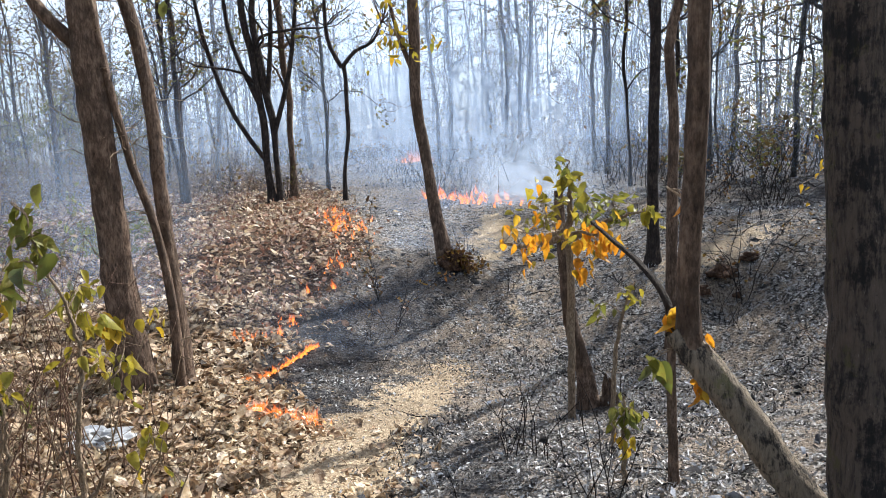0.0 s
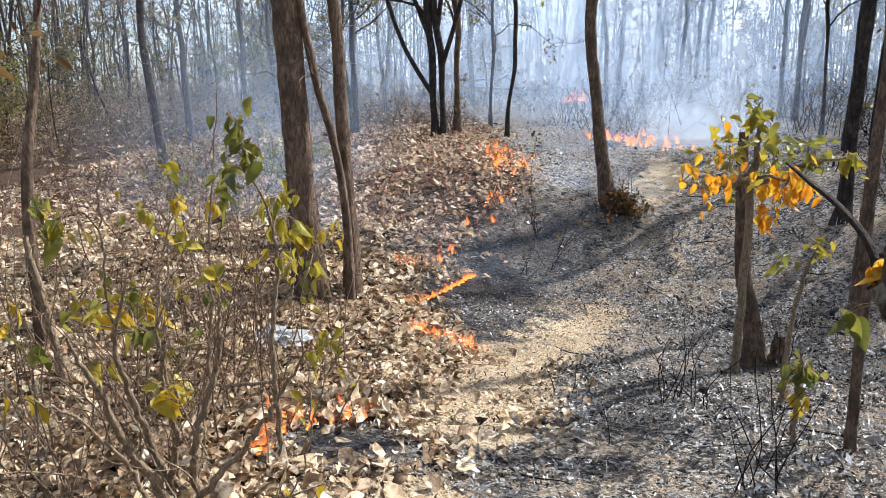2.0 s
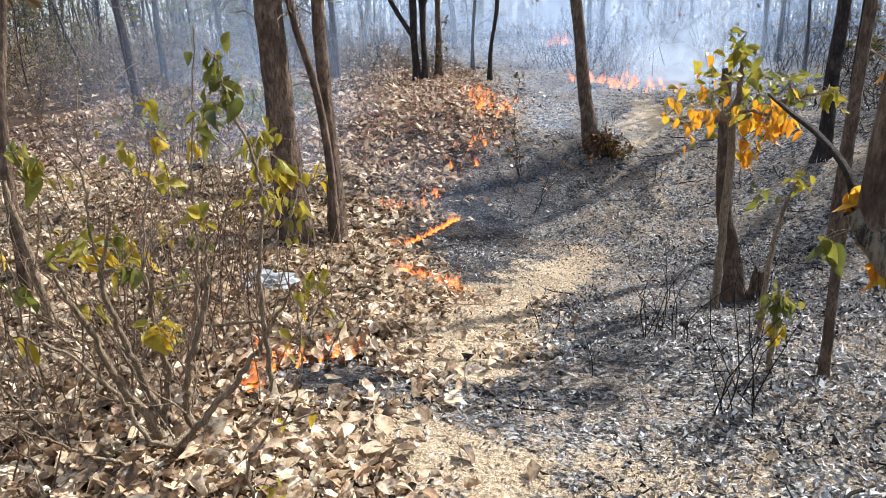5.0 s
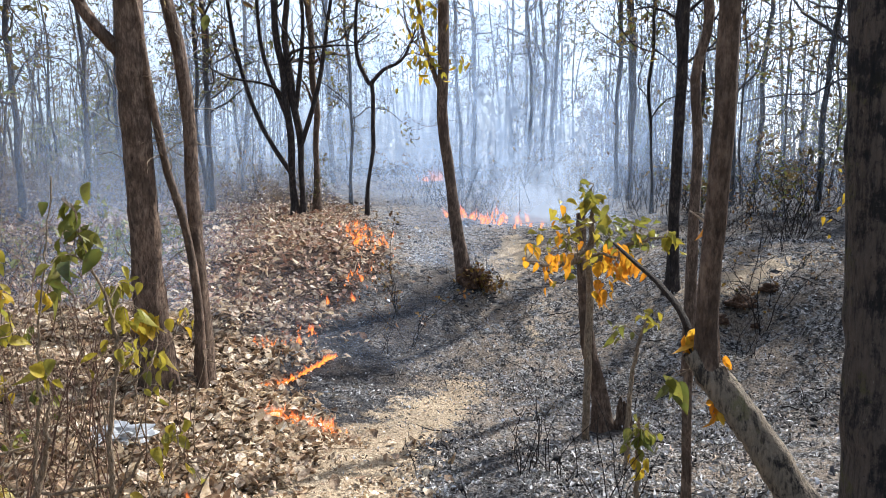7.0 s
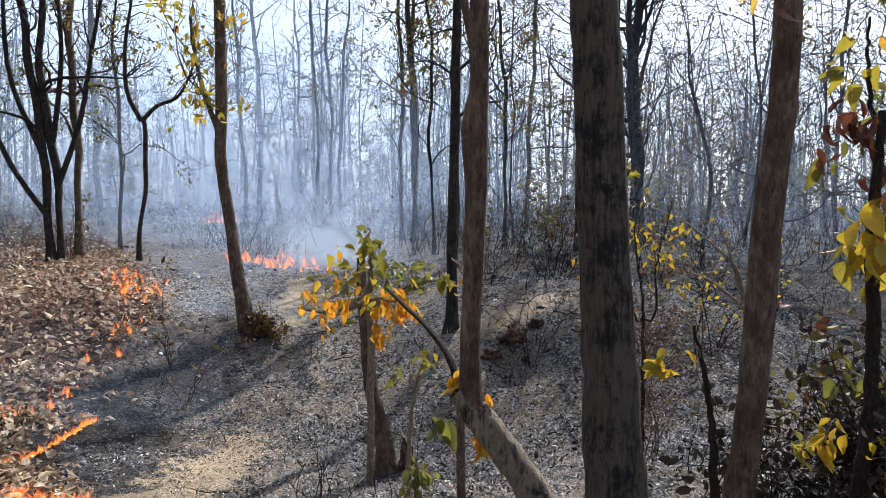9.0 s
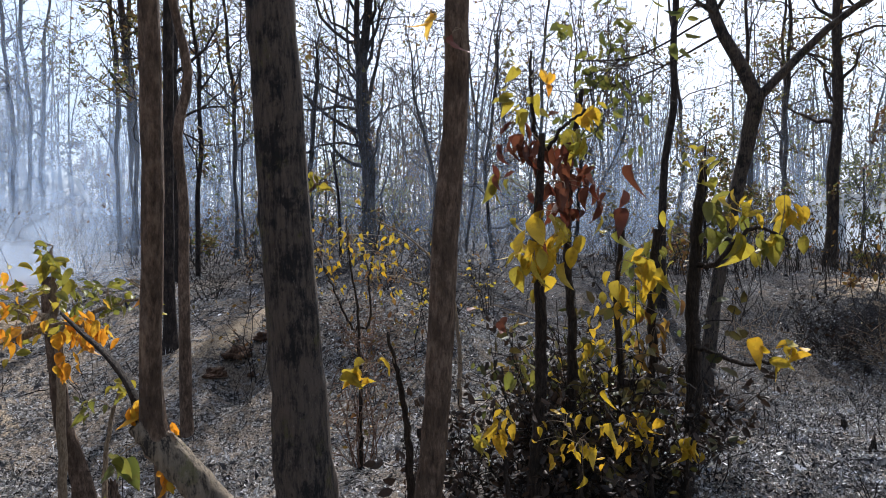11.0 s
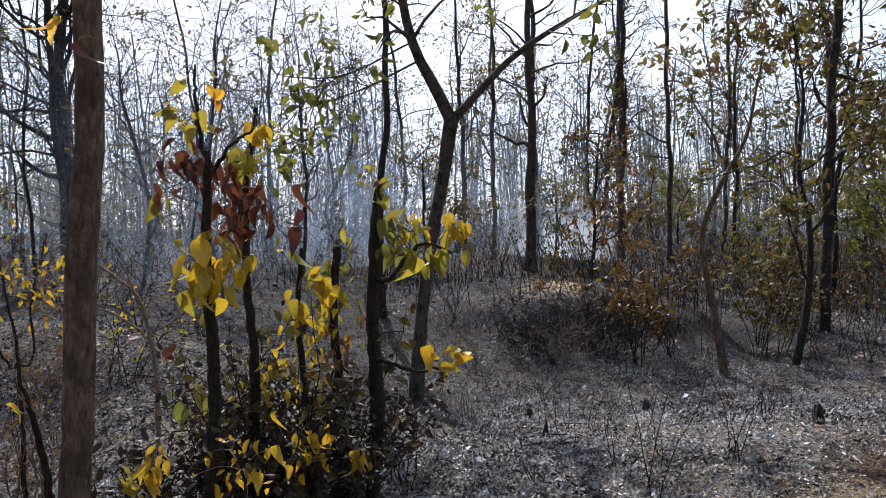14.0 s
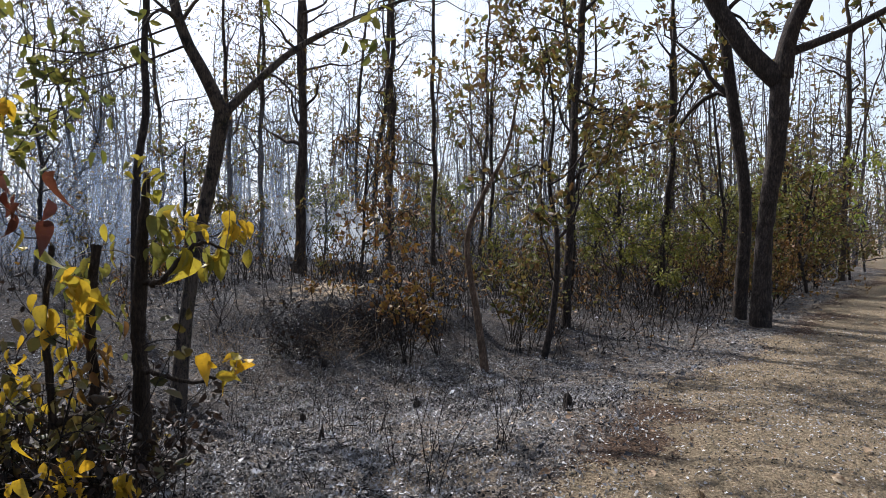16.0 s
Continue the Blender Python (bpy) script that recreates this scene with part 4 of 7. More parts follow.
tree(((7.20, 5.34, -0.18, 0.113), (7.25, 5.27, 0.70, 0.086), (7.32, 5.17, 1.55, 0.085), (7.36, 5.02, 2.27, 0.088), (7.31, 4.88, 2.84, 0.098)), 2.9, BARK_NEAR, 34, 0, thick=0.8, leafy=0.8, leaf=0.14, leaf_mat=OLIVE, seg=16, rows=40,
     boughs=(((7.30, 4.88, 2.80, 0.068), (7.16, 4.96, 3.11, 0.060), (7.02, 5.12, 3.51, 0.052), (6.95, 5.21, 3.96, 0.044), (6.9, 5.3, 5.2, 0.03)),
             ((7.31, 4.86, 2.80, 0.048), (7.43, 4.62, 3.08, 0.041), (7.60, 4.31, 3.43, 0.032), (7.83, 3.83, 3.76, 0.023), (8.05, 3.30, 4.02, 0.015), (8.3, 2.5, 4.2, 0.01)),
             ((7.05, 5.08, 3.42, 0.012), (6.61, 5.55, 3.09, 0.0090), (6.30, 6.06, 2.91, 0.0050)), ((7.0, 5.15, 3.6, 0.010), (6.36, 5.70, 3.20, 0.0080), (6.16, 6.06, 3.22, 0.0050))), label="grey-brown tree forking low into two long limbs")
tree(((15.59, 8.01, 0.94, 0.185), (15.61, 7.96, 2.52, 0.159), (15.60, 7.98, 4.21, 0.120), (15.59, 8.01, 6.80, 0.083)), 11, BARK_FAR, 35)
tree(((15.72, 9.86, 0.90, 0.098), (15.71, 9.87, 2.58, 0.084), (15.69, 9.91, 4.38, 0.071)), 9, BARK_FAR, 36)
tree(((16.95, 9.72, 1.29, 0.089), (16.96, 9.71, 3.07, 0.074), (16.95, 9.73, 4.83, 0.07)), 9, BARK_FAR, 37)
tree(((20.16, 7.39, 1.22, 0.116), (20.18, 7.32, 4.78, 0.100), (20.17, 7.34, 7.97, 0.09)), 12, BARK_FAR, 38)
tree(((20.53, 6.14, 1.21, 0.099), (20.53, 6.17, 4.73, 0.083), (20.51, 6.21, 7.42, 0.069)), 11, BARK_FAR, 39)
tree(((12.43, 1.80, 0.05, 0.122), (12.43, 1.79, 1.60, 0.093), (12.44, 1.70, 2.87, 0.084), (12.44, 1.66, 4.95, 0.08)), 8.5, BARK_DARK, 40, 11, 0.3, 1.5, spread=1.5, leaf=0.14)
tree(((9.83, 2.65, -0.08, 0.081), (9.80, 2.76, 0.51, 0.066), (9.78, 2.88, 1.35, 0.051), (9.82, 2.67, 2.12, 0.043), (9.87, 2.38, 2.79, 0.029)), 4.0, BARK_BROWN, 41, 4, 0.6, 1.2, label="crooked thin tree leaning over the burnt ground")
tree(((10.56, 1.98, -0.07, 0.071), (10.58, 1.84, 0.75, 0.062), (10.58, 1.86, 1.62, 0.047), (10.57, 1.90, 2.34, 0.039)), 4.5, BARK_DARK, 42, leafy=1.6, leaf=0.11)
tree(((17.18, 0.07, 0.40, 0.106), (17.17, -0.04, 1.31, 0.092), (17.16, -0.14, 3.22, 0.080), (17.16, -0.16, 4.88, 0.075)), 9, BARK_DARK, 43, 10, 0.3, 1.5, spread=1.5, leaf=0.15)
tree(((24.77, 5.54, 1.11, 0.099), (24.80, 5.40, 4.31, 0.080), (24.80, 5.38, 7.85, 0.07)), 11, BARK_FAR, 44)
tree(((14.12, -1.11, 0.14, 0.175), (14.12, -1.14, 2.45, 0.141), (14.15, -0.95, 3.74, 0.142), (14.18, -0.75, 5.13, 0.13)), 9, BARK_DARK, 45, 8, 0.4, 1.6, leaf=0.15, spread=1.6, seg=14, label="dark roadside tree beside a stouter forked one")
tree(((13.09, -1.25, 0.13, 0.242), (13.09, -1.27, 1.57, 0.180), (13.06, -1.41, 3.10, 0.195), (13.05, -1.44, 4.15, 0.205)), 4.3, BARK_DARK, 46, 0, leafy=1.9, leaf=0.15, seg=18, rows=40,
     boughs=(((13.04, -1.42, 4.05, 0.163), (13.08, -1.10, 4.37, 0.153), (13.14, -0.76, 4.85, 0.144), (13.19, -0.42, 5.42, 0.13), (13.2, 0.2, 7.0, 0.06)), ((13.03, -1.46, 4.1, 0.163), (13.00, -1.55, 4.77, 0.124), (12.96, -1.80, 5.4, 0.11), (12.9, -2.2, 7, 0.05)), ((13.02, -1.50, 4.45, 0.075), (13.0, -2.3, 4.75, 0.06), (12.9, -3.2, 5.2, 0.04), (12.8, -4.2, 5.6, 0.02))), label="stout roadside tree forking into heavy limbs")
tree(((16.16, 2.05, 0.4, 0.137), (16.17, 1.91, 2.33, 0.099), (16.16, 2.00, 4.14, 0.075), (16.15, 2.16, 6.54, 0.06)), 9, BARK_DARK, 47, 10, 0.3, leafy=1.5, leaf=0.15, spread=1.5)
tree(((23.12, -0.58, 0.90, 0.127), (23.12, -0.66, 3.48, 0.109), (23.11, -0.69, 5.69, 0.09)), 10, BARK_FAR, 48, leafy=1.5)
tree(((24.20, -5.71, 1.48, 0.119), (24.19, -5.74, 4.37, 0.100), (24.19, -5.75, 6.89, 0.095)), 11, BARK_FAR, 49, leafy=1.6)
tree(((23.96, 8.71, 0.87, 0.119), (23.96, 8.69, 5.58, 0.100), (23.97, 8.68, 9.46, 0.09)), 13, BARK_FAR, 50)
tree(((20.48, 11.69, 1.10, 0.091), (20.49, 11.67, 3.37, 0.073), (20.48, 11.70, 5.97, 0.07)), 10, BARK_FAR, 51)
tree(((3.74, 12.2, 0.65, 0.105), (3.78, 12.19, 2.9, 0.088), (3.81, 12.18, 5.18, 0.08)), 9.5, BARK_DARK, 58, leafy=0.6)
tree(((4.19, 12.67, 0.7, 0.06), (4.22, 12.66, 2.4, 0.05), (4.28, 12.65, 4.1, 0.045)), 7.5, BARK_DARK, 59, leafy=0.6)
tree(((6.69, 13.79, 0.79, 0.075), (6.76, 13.76, 2.8, 0.065), (6.82, 13.73, 4.89, 0.03)), 5.2, BARK_DARK, 60, 5, 0.5, leafy=0.3)
tree(((8.3, 20.64, 0.89, 0.10), (8.4, 20.6, 4.5, 0.085), (8.57, 20.54, 8.0, 0.07)), 11, BARK_FAR, 61)
tree(((18.2, 9.16, 0.78, 0.15), (18.2, 9.16, 4, 0.11), (18.2, 9.17, 7.08, 0.09)), 11, BARK_FAR, 62)
tree(((19.55, 7.8, 0.7, 0.10), (19.65, 7.5, 4, 0.08), (19.75, 7.21, 6.85, 0.07)), 10, BARK_DARK, 63)
# the woods to the left
tree(((-7.14, 11.72, 1.18, 0.107), (-7.19, 11.68, 2.84, 0.086), (-7.20, 11.67, 3.82, 0.085)), 9, BARK_FAR, 52)
tree(((-8.42, 14.50, 1.27, 0.106), (-8.43, 14.48, 2.90, 0.079), (-8.43, 14.49, 4.59, 0.075)), 9, BARK_FAR, 53)
tree(((-8.40, 16.88, 1.45, 0.089), (-8.37, 16.89, 2.93, 0.074), (-8.39, 16.88, 4.51, 0.07)), 9, BARK_FAR, 54)
tree(((-6.75, 19.90, 1.34, 0.099), (-6.70, 19.92, 3.22, 0.083), (-6.71, 19.91, 4.90, 0.08)), 9, BARK_FAR, 55)
tree(((-6.56, 22.10, 1.46, 0.109), (-6.37, 22.17, 3.53, 0.091), (-6.34, 22.18, 5.23, 0.09)), 10, BARK_FAR, 56)
tree(((-2.38, 4.23, 0.84, 0.046), (-2.35, 4.27, 1.36, 0.038), (-2.30, 4.32, 1.77, 0.031)), 3.2, BARK_BROWN, 57, 3, 0.6, 0.8, label="thin grey-brown sapling among dry leaves")

# more of the same woods further out: a few kinds, repeated and turned
kinds = []
for n in range(8):
    h = rng.uniform(8, 12)
    r = rng.uniform(0.035, 0.07)
    x0, y0 = -14 - 2 * n, 30
    z0 = float(floor_z(x0, y0))
    bend = rng.normal(0, 0.24, 4)
    kinds.append(tree(((x0, y0, z0, r * 1.3), (x0 + bend[0], y0 + bend[1], z0 + 2.5, r), (x0 + bend[2], y0 + bend[3], z0 + 5, r * 0.85)), h,
                      (BARK_FAR, BARK_DARK)[n % 2], 70 + n, 14, 0.18, 0.6, seg=7, rows=22, spread=1.4, loose=False))
placed = [(0.0, 0.0)]
count = 0
for _ in range(4000):
    if count >= 165:
        break
    a, d = radians(rng.uniform(-62, 112)), 13 + 42 * rng.uniform(0, 1) ** 0.8
    x, y = 0.6 + d * math.sin(a), 1 + d * math.cos(a)
    if d < 24 and -0.32 < a < (0.5 if d < 12.5 else 0.3):
        continue
    if y < road_edge(x) + 1.5 and a < 1.75 and x < 30:
        continue
    if min((x - p) ** 2 + (y - q) ** 2 for p, q in placed) < 1.6 ** 2:
        continue
    placed.append((x, y))
    s = rng.uniform(0.75, 1.15)
    m = pose(x, y, float(floor_z(x, y)) - 0.02, 0, 0, rng.uniform(0, 360)) @ Matrix.Diagonal((s, s, s, 1))
    copy_thing(kinds[count % len(kinds)], m).scale = (s, s, s)
    count += 1

young = []
for n in range(6):
    x0, y0 = -30 - 2 * n, 22
    z0 = float(floor_z(x0, y0))
    bend = rng.normal(0, 0.12, 4)
    r = rng.uniform(0.025, 0.045)
    young.append(tree(((x0, y0, z0, r * 1.3), (x0 + bend[0], y0 + bend[1], z0 + 1.2, r), (x0 + bend[2], y0 + bend[3], z0 + 2.4, r * 0.8)), rng.uniform(3.2, 5.5),
                      BARK_DARK, 90 + n, 13, 0.14, 1.5, (RUSSET, OLIVE, CROWN, RUSSET, GREENS, CROWN)[n], 0.10, seg=6, rows=14, spread=1.0, loose=False,
                      label=("young tree thick with russet leaves", "young tree thick with olive leaves", "young tree with dull mixed leaves", "young tree thick with russet leaves", "young tree with fresh green leaves", "young tree with dull mixed leaves")[n]))
count = 0
for _ in range(4000):
    if count >= 38:
        break
    a, d = radians(rng.uniform(-58, 106)), 10 + 24 * rng.uniform(0, 1)
    x, y = 0.6 + d * math.sin(a), 1 + d * math.cos(a)
    if y < road_edge(x) + 1.6 or (a < 0.5 and d < 15) or (-0.35 < a < 0.45 and d < 27) or (a > 0.8 and d < 12) or (0.36 < a < 0.98 and d < 24):
        continue
    if min((x - p) ** 2 + (y - q) ** 2 for p, q in placed) < 1.1 ** 2:
        continue
    placed.append((x, y))
    s = rng.uniform(0.7, 1.15)
    copy_thing(young[int(rng.choice([0, 1, 2, 3, 5] if x > burnt_edge(y) else [2, 5, 1, 2, 5]))], pose(x, y, float(floor_z(x, y)) - 0.02, 0, 0, rng.uniform(0, 360))).scale = (s, s, s)
    count += 1


# bare dark trees in the middle distance, and leafy young ones beyond the end of the road
mr = np.random.default_rng(444)
bare_kinds = []
for n in range(3):
    x0, y0 = -44 - 2 * n, 24
    z0 = float(floor_z(x0, y0))
    bend = mr.normal(0, 0.25, 4)
    bare_kinds.append(tree(((x0, y0, z0, 0.075), (x0 + bend[0], y0 + bend[1], z0 + 1.6, 0.06), (x0 + bend[2], y0 + bend[3], z0 + 3.6, 0.045)), 6.5 + n,
                           BARK_DARK, 130 + n, 20, 0.13, 0.25, RUSSET, 0.08, seg=7, rows=24, spread=1.5, twigs=6, loose=False, twig=1.15, label="dark tree with a tangle of bare fine branches"))
count = 0
for _ in range(3000):
    if count >= 8:
        break
    a, d = mr.uniform(0.5, 0.92), mr.uniform(14, 25)
    x, y = 0.6 + d * math.sin(a), 1 + d * math.cos(a)
    if min((x - p) ** 2 + (y - q) ** 2 for p, q in placed) < 1.1 ** 2:
        continue
    placed.append((x, y))
    k = mr.uniform(0.7, 1.1)
    copy_thing(bare_kinds[count % 3], pose(x, y, float(floor_z(x, y)) - 0.02, 0, 0, mr.uniform(0, 360))).scale = (k, k, k)
    count += 1
for n, (turn, d, k) in enumerate(((34.5, 14.5, 0.9), (40, 13.5, 0.85))):
    x, y = 0.9 + d * math.sin(radians(turn)), 1.2 + d * math.cos(radians(turn))
    copy_thing(bare_kinds[n % 3], pose(x, y, float(floor_z(x, y)) - 0.02, 0, 0, 67 * n)).scale = (k, k, k)
count = 0
for _ in range(3000):
    if count >= 12:
        break
    x, up = mr.uniform(17, 32), mr.uniform(0.7, 3.5)
    y = road_edge(x) + up
    if min((x - p) ** 2 + (y - q) ** 2 for p, q in placed) < 1.0:
        continue
    placed.append((x, y))
    k = mr.uniform(0.8, 1.3)
    copy_thing(young[int(mr.choice([1, 4, 2, 0]))], pose(x, y, float(floor_z(x, y)) - 0.02, 0, 0, mr.uniform(0, 360))).scale = (k, k, k)
    count += 1


# ---------- saplings and shrubs ----------
def plant(name, label, x, y):
    root, base = at_base(name, x, y)
    STEMS[root.name] = []
    return tagged(root, label, "shrub" if "shrub" in name or "bush" in name else "sapling")


DARK_STEMS = ("scorched_sapling", "leafy_sapling", "yellowing_sapling", "broadleaf_seedling", "yellow_seedling", "yellow_seedling.001", "bushy_seedling", "thin_bush")


def stem(thing, *ctrl):
    """A stem through (x, y, z, radius), carried down to the ground where it meets no other stem of its thing."""
    c = [list(map(float, p)) for p in ctrl]
    low = np.array(c[0][:3])
    known = [q for l in STEMS[thing.name] for q in l]
    near = min((np.linalg.norm(q - low) for q in known), default=9)
    gz = float(floor_z(low[0], low[1]))
    if near > 0.25 and low[2] > gz:
        lean = (np.array(c[0][:2]) - c[1][:2]) * 0.3
        c.insert(0, [low[0] + lean[0], low[1] + lean[1], float(floor_z(*(low[:2] + lean))) - 0.03, c[0][3] * 1.2])
    elif near <= 0.25 and known:
        q = min(known, key=lambda q: np.linalg.norm(q - low))
        c.insert(0, [*q, c[0][3]])
    else:
        c[0][2] = gz - 0.03
    if "branching" in thing.name:
        for q in c:
            q[3] *= 1.35
    line = smooth_line(c, 6 * len(c))
    local = np.random.default_rng(len(known) + 5)
    line[1:-1, :3] += local.normal(0, 0.004, (len(line) - 2, 3))
    build("stem", *tube(line[:, :3] - np.array(thing.location), np.maximum(line[:, 3], 0.0015), 8, 0.04, local), BARK_BROWN if "tree" in thing.name else STEM_DARK if thing.name in DARK_STEMS else TWIG, parent=thing)
    STEMS[thing.name].append(line[:, :3])


BLADES = []
blade_rng = np.random.default_rng(21)
for n in range(10):
    v, f = leaves(blade_rng, [(0, 0, 0)], [(0, 1, 0)], [1.0], LEAF_FINE, 1.5, (0.85, 1.2)[n % 2], 1.0, 2.2)
    me = bpy.data.meshes.new("leaf")
    me.from_pydata(v.tolist(), [], f.tolist())
    me.polygons.foreach_set("use_smooth", [True] * len(f))
    BLADES.append(me)
BLADE_SETS = {}


def blades_of(material):
    if material.name not in BLADE_SETS:
        BLADE_SETS[material.name] = []
        for me in BLADES:
            c = me.copy()
            c.materials.append(material)
            BLADE_SETS[material.name].append(c)
    return BLADE_SETS[material.name]


def cluster(thing, middle, spread, count, size, material, droop):
    """A twig from the nearest stem, with single leaves about its end; droop: 0 level, 1 hanging."""
    count, size = (round(1.2 * count), 0.93 * size) if count > 4 else (count, size)
    lr = np.random.default_rng(abs(int(middle[0] * 1000 + middle[1] * 377 + middle[2] * 91)))
    base = np.array(thing.location)
    mid = np.array(middle)
    known = [q for l in STEMS[thing.name] for q in l]
    near = min(known, key=lambda q: np.linalg.norm(q - mid) + 0.4 * max(0, q[2] - mid[2]))
    end = mid + (0, 0, 0.4 * size)
    knee = (near + end) / 2 + lr.normal(0, 0.02, 3) + (0, 0, 0.03)
    line = smooth_line([near, knee, end], 8)
    build("twig", *tube(line - base, np.linspace(0.0035, 0.0018, 8), 5), TWIG, parent=thing)
    sheets = blades_of(material)
    for n in range(count):
        at = mid + lr.normal(0, 0.62 * spread, 3)
        a = lr.uniform(0, 6.283)
        way = np.array([math.cos(a), math.sin(a), 0]) * (1.15 - droop) + np.array([0, 0, -1.0]) * droop + lr.normal(0, 0.22, 3)
        s = size * lr.uniform(0.55, 1.05)
        tip_start = at - way / np.linalg.norm(way) * s * 0.5
        q = Vector(way).to_track_quat("Y", "Z") @ Euler((0, lr.uniform(-1.2, 1.2), 0)).to_quaternion()
        ob = new("leaf", sheets[int(lr.integers(len(sheets)))])
        ob.parent = thing
        ob.matrix_basis = Matrix.LocRotScale(Vector(tip_start - base), q, (s, s, s))
        if n % 3 == 0:
            hook = smooth_line([line[int(lr.integers(3, 8))], (line[5] + tip_start) / 2 + (0, 0, 0.015), tip_start], 6)
            build("leaf_stalk", *tube(hook - base, np.full(6, 0.0014), 4), TWIG, parent=thing)


s1_plant = plant("scorched_sapling", "sapling with yellow drooping leaves and scorched red ones", 3.04, 3.43)
stem(s1_plant, (3.04, 3.43, 0.52, 0.0324), (3.06, 3.41, 0.89, 0.0261), (3.06, 3.41, 1.19, 0.0255), (3.05, 3.42, 1.44, 0.0227), (3.05, 3.42, 1.74, 0.0201), (3.06, 3.41, 2.04, 0.0127))
stem(s1_plant, (3.09, 3.45, 1.91, 0.0103), (3.16, 3.39, 2.06, 0.0077), (3.24, 3.32, 2.15, 0.0052))
stem(s1_plant, (3.12, 3.49, 2.02, 0.0104), (3.09, 3.51, 2.22, 0.0079), (3.09, 3.51, 2.42, 0.0053))
cluster(s1_plant, (2.98, 3.41, 1.47), 0.13, 26, 0.146, YELLOW_P, 1)
cluster(s1_plant, (3.07, 3.34, 1.55), 0.09, 11, 0.142, YELLOW_P, 1)
cluster(s1_plant, (3.04, 3.30, 1.65), 0.01, 1, 0.104, PALE_P, 0.3)
cluster(s1_plant, (3.05, 3.49, 1.88), 0.13, 20, 0.124, DARKRED_P, 0.8)
cluster(s1_plant, (3.20, 3.35, 1.77), 0.16, 34, 0.123, DARKRED_P, 0.8)
cluster(s1_plant, (3.07, 3.47, 2.01), 0.09, 6, 0.114, DARKRED_P, 0.6)
cluster(s1_plant, (3.21, 3.35, 1.99), 0.06, 8, 0.146, LIME_P, 0.9)
cluster(s1_plant, (3.33, 3.38, 2.12), 0.06, 8, 0.114, YELLOW_P, 0.8)
cluster(s1_plant, (3.09, 3.57, 2.19), 0.09, 11, 0.126, LIME_P, 0.3)
cluster(s1_plant, (3.07, 3.59, 2.36), 0.03, 2, 0.115, LIME_P, 0.1)
cluster(s1_plant, (3.18, 3.51, 2.30), 0.03, 4, 0.077, ORANGE_P, 0.8)
cluster(s1_plant, (2.94, 3.57, 1.80), 0.04, 4, 0.126, LIME_P, 1)
cluster(s1_plant, (3.00, 3.52, 0.97), 0.06, 6, 0.112, OLIVE_P, 1)
cluster(s1_plant, (2.93, 3.57, 1.24), 0.08, 4, 0.093, DARKRED_P, 0.5)
s3_plant = plant("leafy_sapling", "thin sapling stems with small yellow and russet leaves", 3.41, 3.57)
stem(s3_plant, (3.41, 3.57, 0.72, 0.0263), (3.42, 3.56, 1.06, 0.0229), (3.40, 3.58, 1.46, 0.0197), (3.41, 3.58, 1.87, 0.0168), (3.45, 3.54, 2.29, 0.0114))
stem(s3_plant, (3.57, 3.42, 0.63, 0.0206), (3.59, 3.40, 0.88, 0.0173), (3.57, 3.42, 1.28, 0.0141), (3.59, 3.40, 1.61, 0.0112))
stem(s3_plant, (3.75, 3.38, 0.85, 0.0238), (3.76, 3.36, 1.26, 0.0204), (3.78, 3.34, 1.61, 0.0202))
cluster(s3_plant, (3.52, 3.33, 1.26), 0.03, 2, 0.151, YELLOW_P, 1)
cluster(s3_plant, (3.56, 3.29, 1.40), 0.08, 10, 0.124, YELLOW_P, 0.9)
cluster(s3_plant, (3.47, 3.38, 1.63), 0.06, 4, 0.108, LIME_P, 0.4)
cluster(s3_plant, (3.76, 3.36, 1.07), 0.10, 14, 0.095, RUSSET_P, 0.8)
cluster(s3_plant, (3.52, 3.47, 1.00), 0.14, 24, 0.082, YELLOW_P, 0.8)
cluster(s3_plant, (3.66, 3.45, 1.22), 0.15, 24, 0.09, YELLOW_P, 0.7)
cluster(s3_plant, (3.83, 3.43, 1.31), 0.17, 28, 0.097, OLIVE_P, 0.6)
s2_plant = plant("yellowing_sapling", "sapling with a dark stem and yellow-green leaves", 3.91, 3.26)
stem(s2_plant, (3.91, 3.26, 0.27, 0.0443), (3.94, 3.23, 0.83, 0.0392), (3.93, 3.24, 1.25, 0.0325), (3.94, 3.23, 1.60, 0.0293), (3.95, 3.21, 1.94, 0.0147))
stem(s2_plant, (3.92, 3.16, 1.43, 0.0145), (4.06, 2.97, 1.62, 0.0087), (4.13, 2.87, 1.56, 0.0058))
stem(s2_plant, (3.84, 3.11, 1.04, 0.0114), (3.95, 2.95, 0.98, 0.0086), (4.03, 2.83, 1.01, 0.0057))
cluster(s2_plant, (3.96, 3.11, 1.63), 0.10, 14, 0.142, OLIVE_P, 0.8)
cluster(s2_plant, (4.06, 2.98, 1.51), 0.07, 11, 0.154, LIME_P, 1)
cluster(s2_plant, (4.21, 2.92, 1.65), 0.07, 11, 0.130, YELLOW_P, 0.9)
cluster(s2_plant, (4.00, 3.07, 1.71), 0.08, 8, 0.123, YELLOW_P, 0.9)
cluster(s2_plant, (3.92, 3.17, 1.89), 0.08, 8, 0.099, LIME_P, 0.3)
cluster(s2_plant, (3.87, 3.23, 1.95), 0.03, 2, 0.093, LIME_P, 0.2)
cluster(s2_plant, (4.04, 2.83, 1.04), 0.06, 12, 0.125, YELLOW_P, 0.4)
cluster(s2_plant, (3.85, 3.41, 1.54), 0.08, 11, 0.102, LIME_P, 0.7)
p1_plant = plant("broadleaf_seedling", "bent seedling with curled bright yellow leaves", 2.41, 3.48)
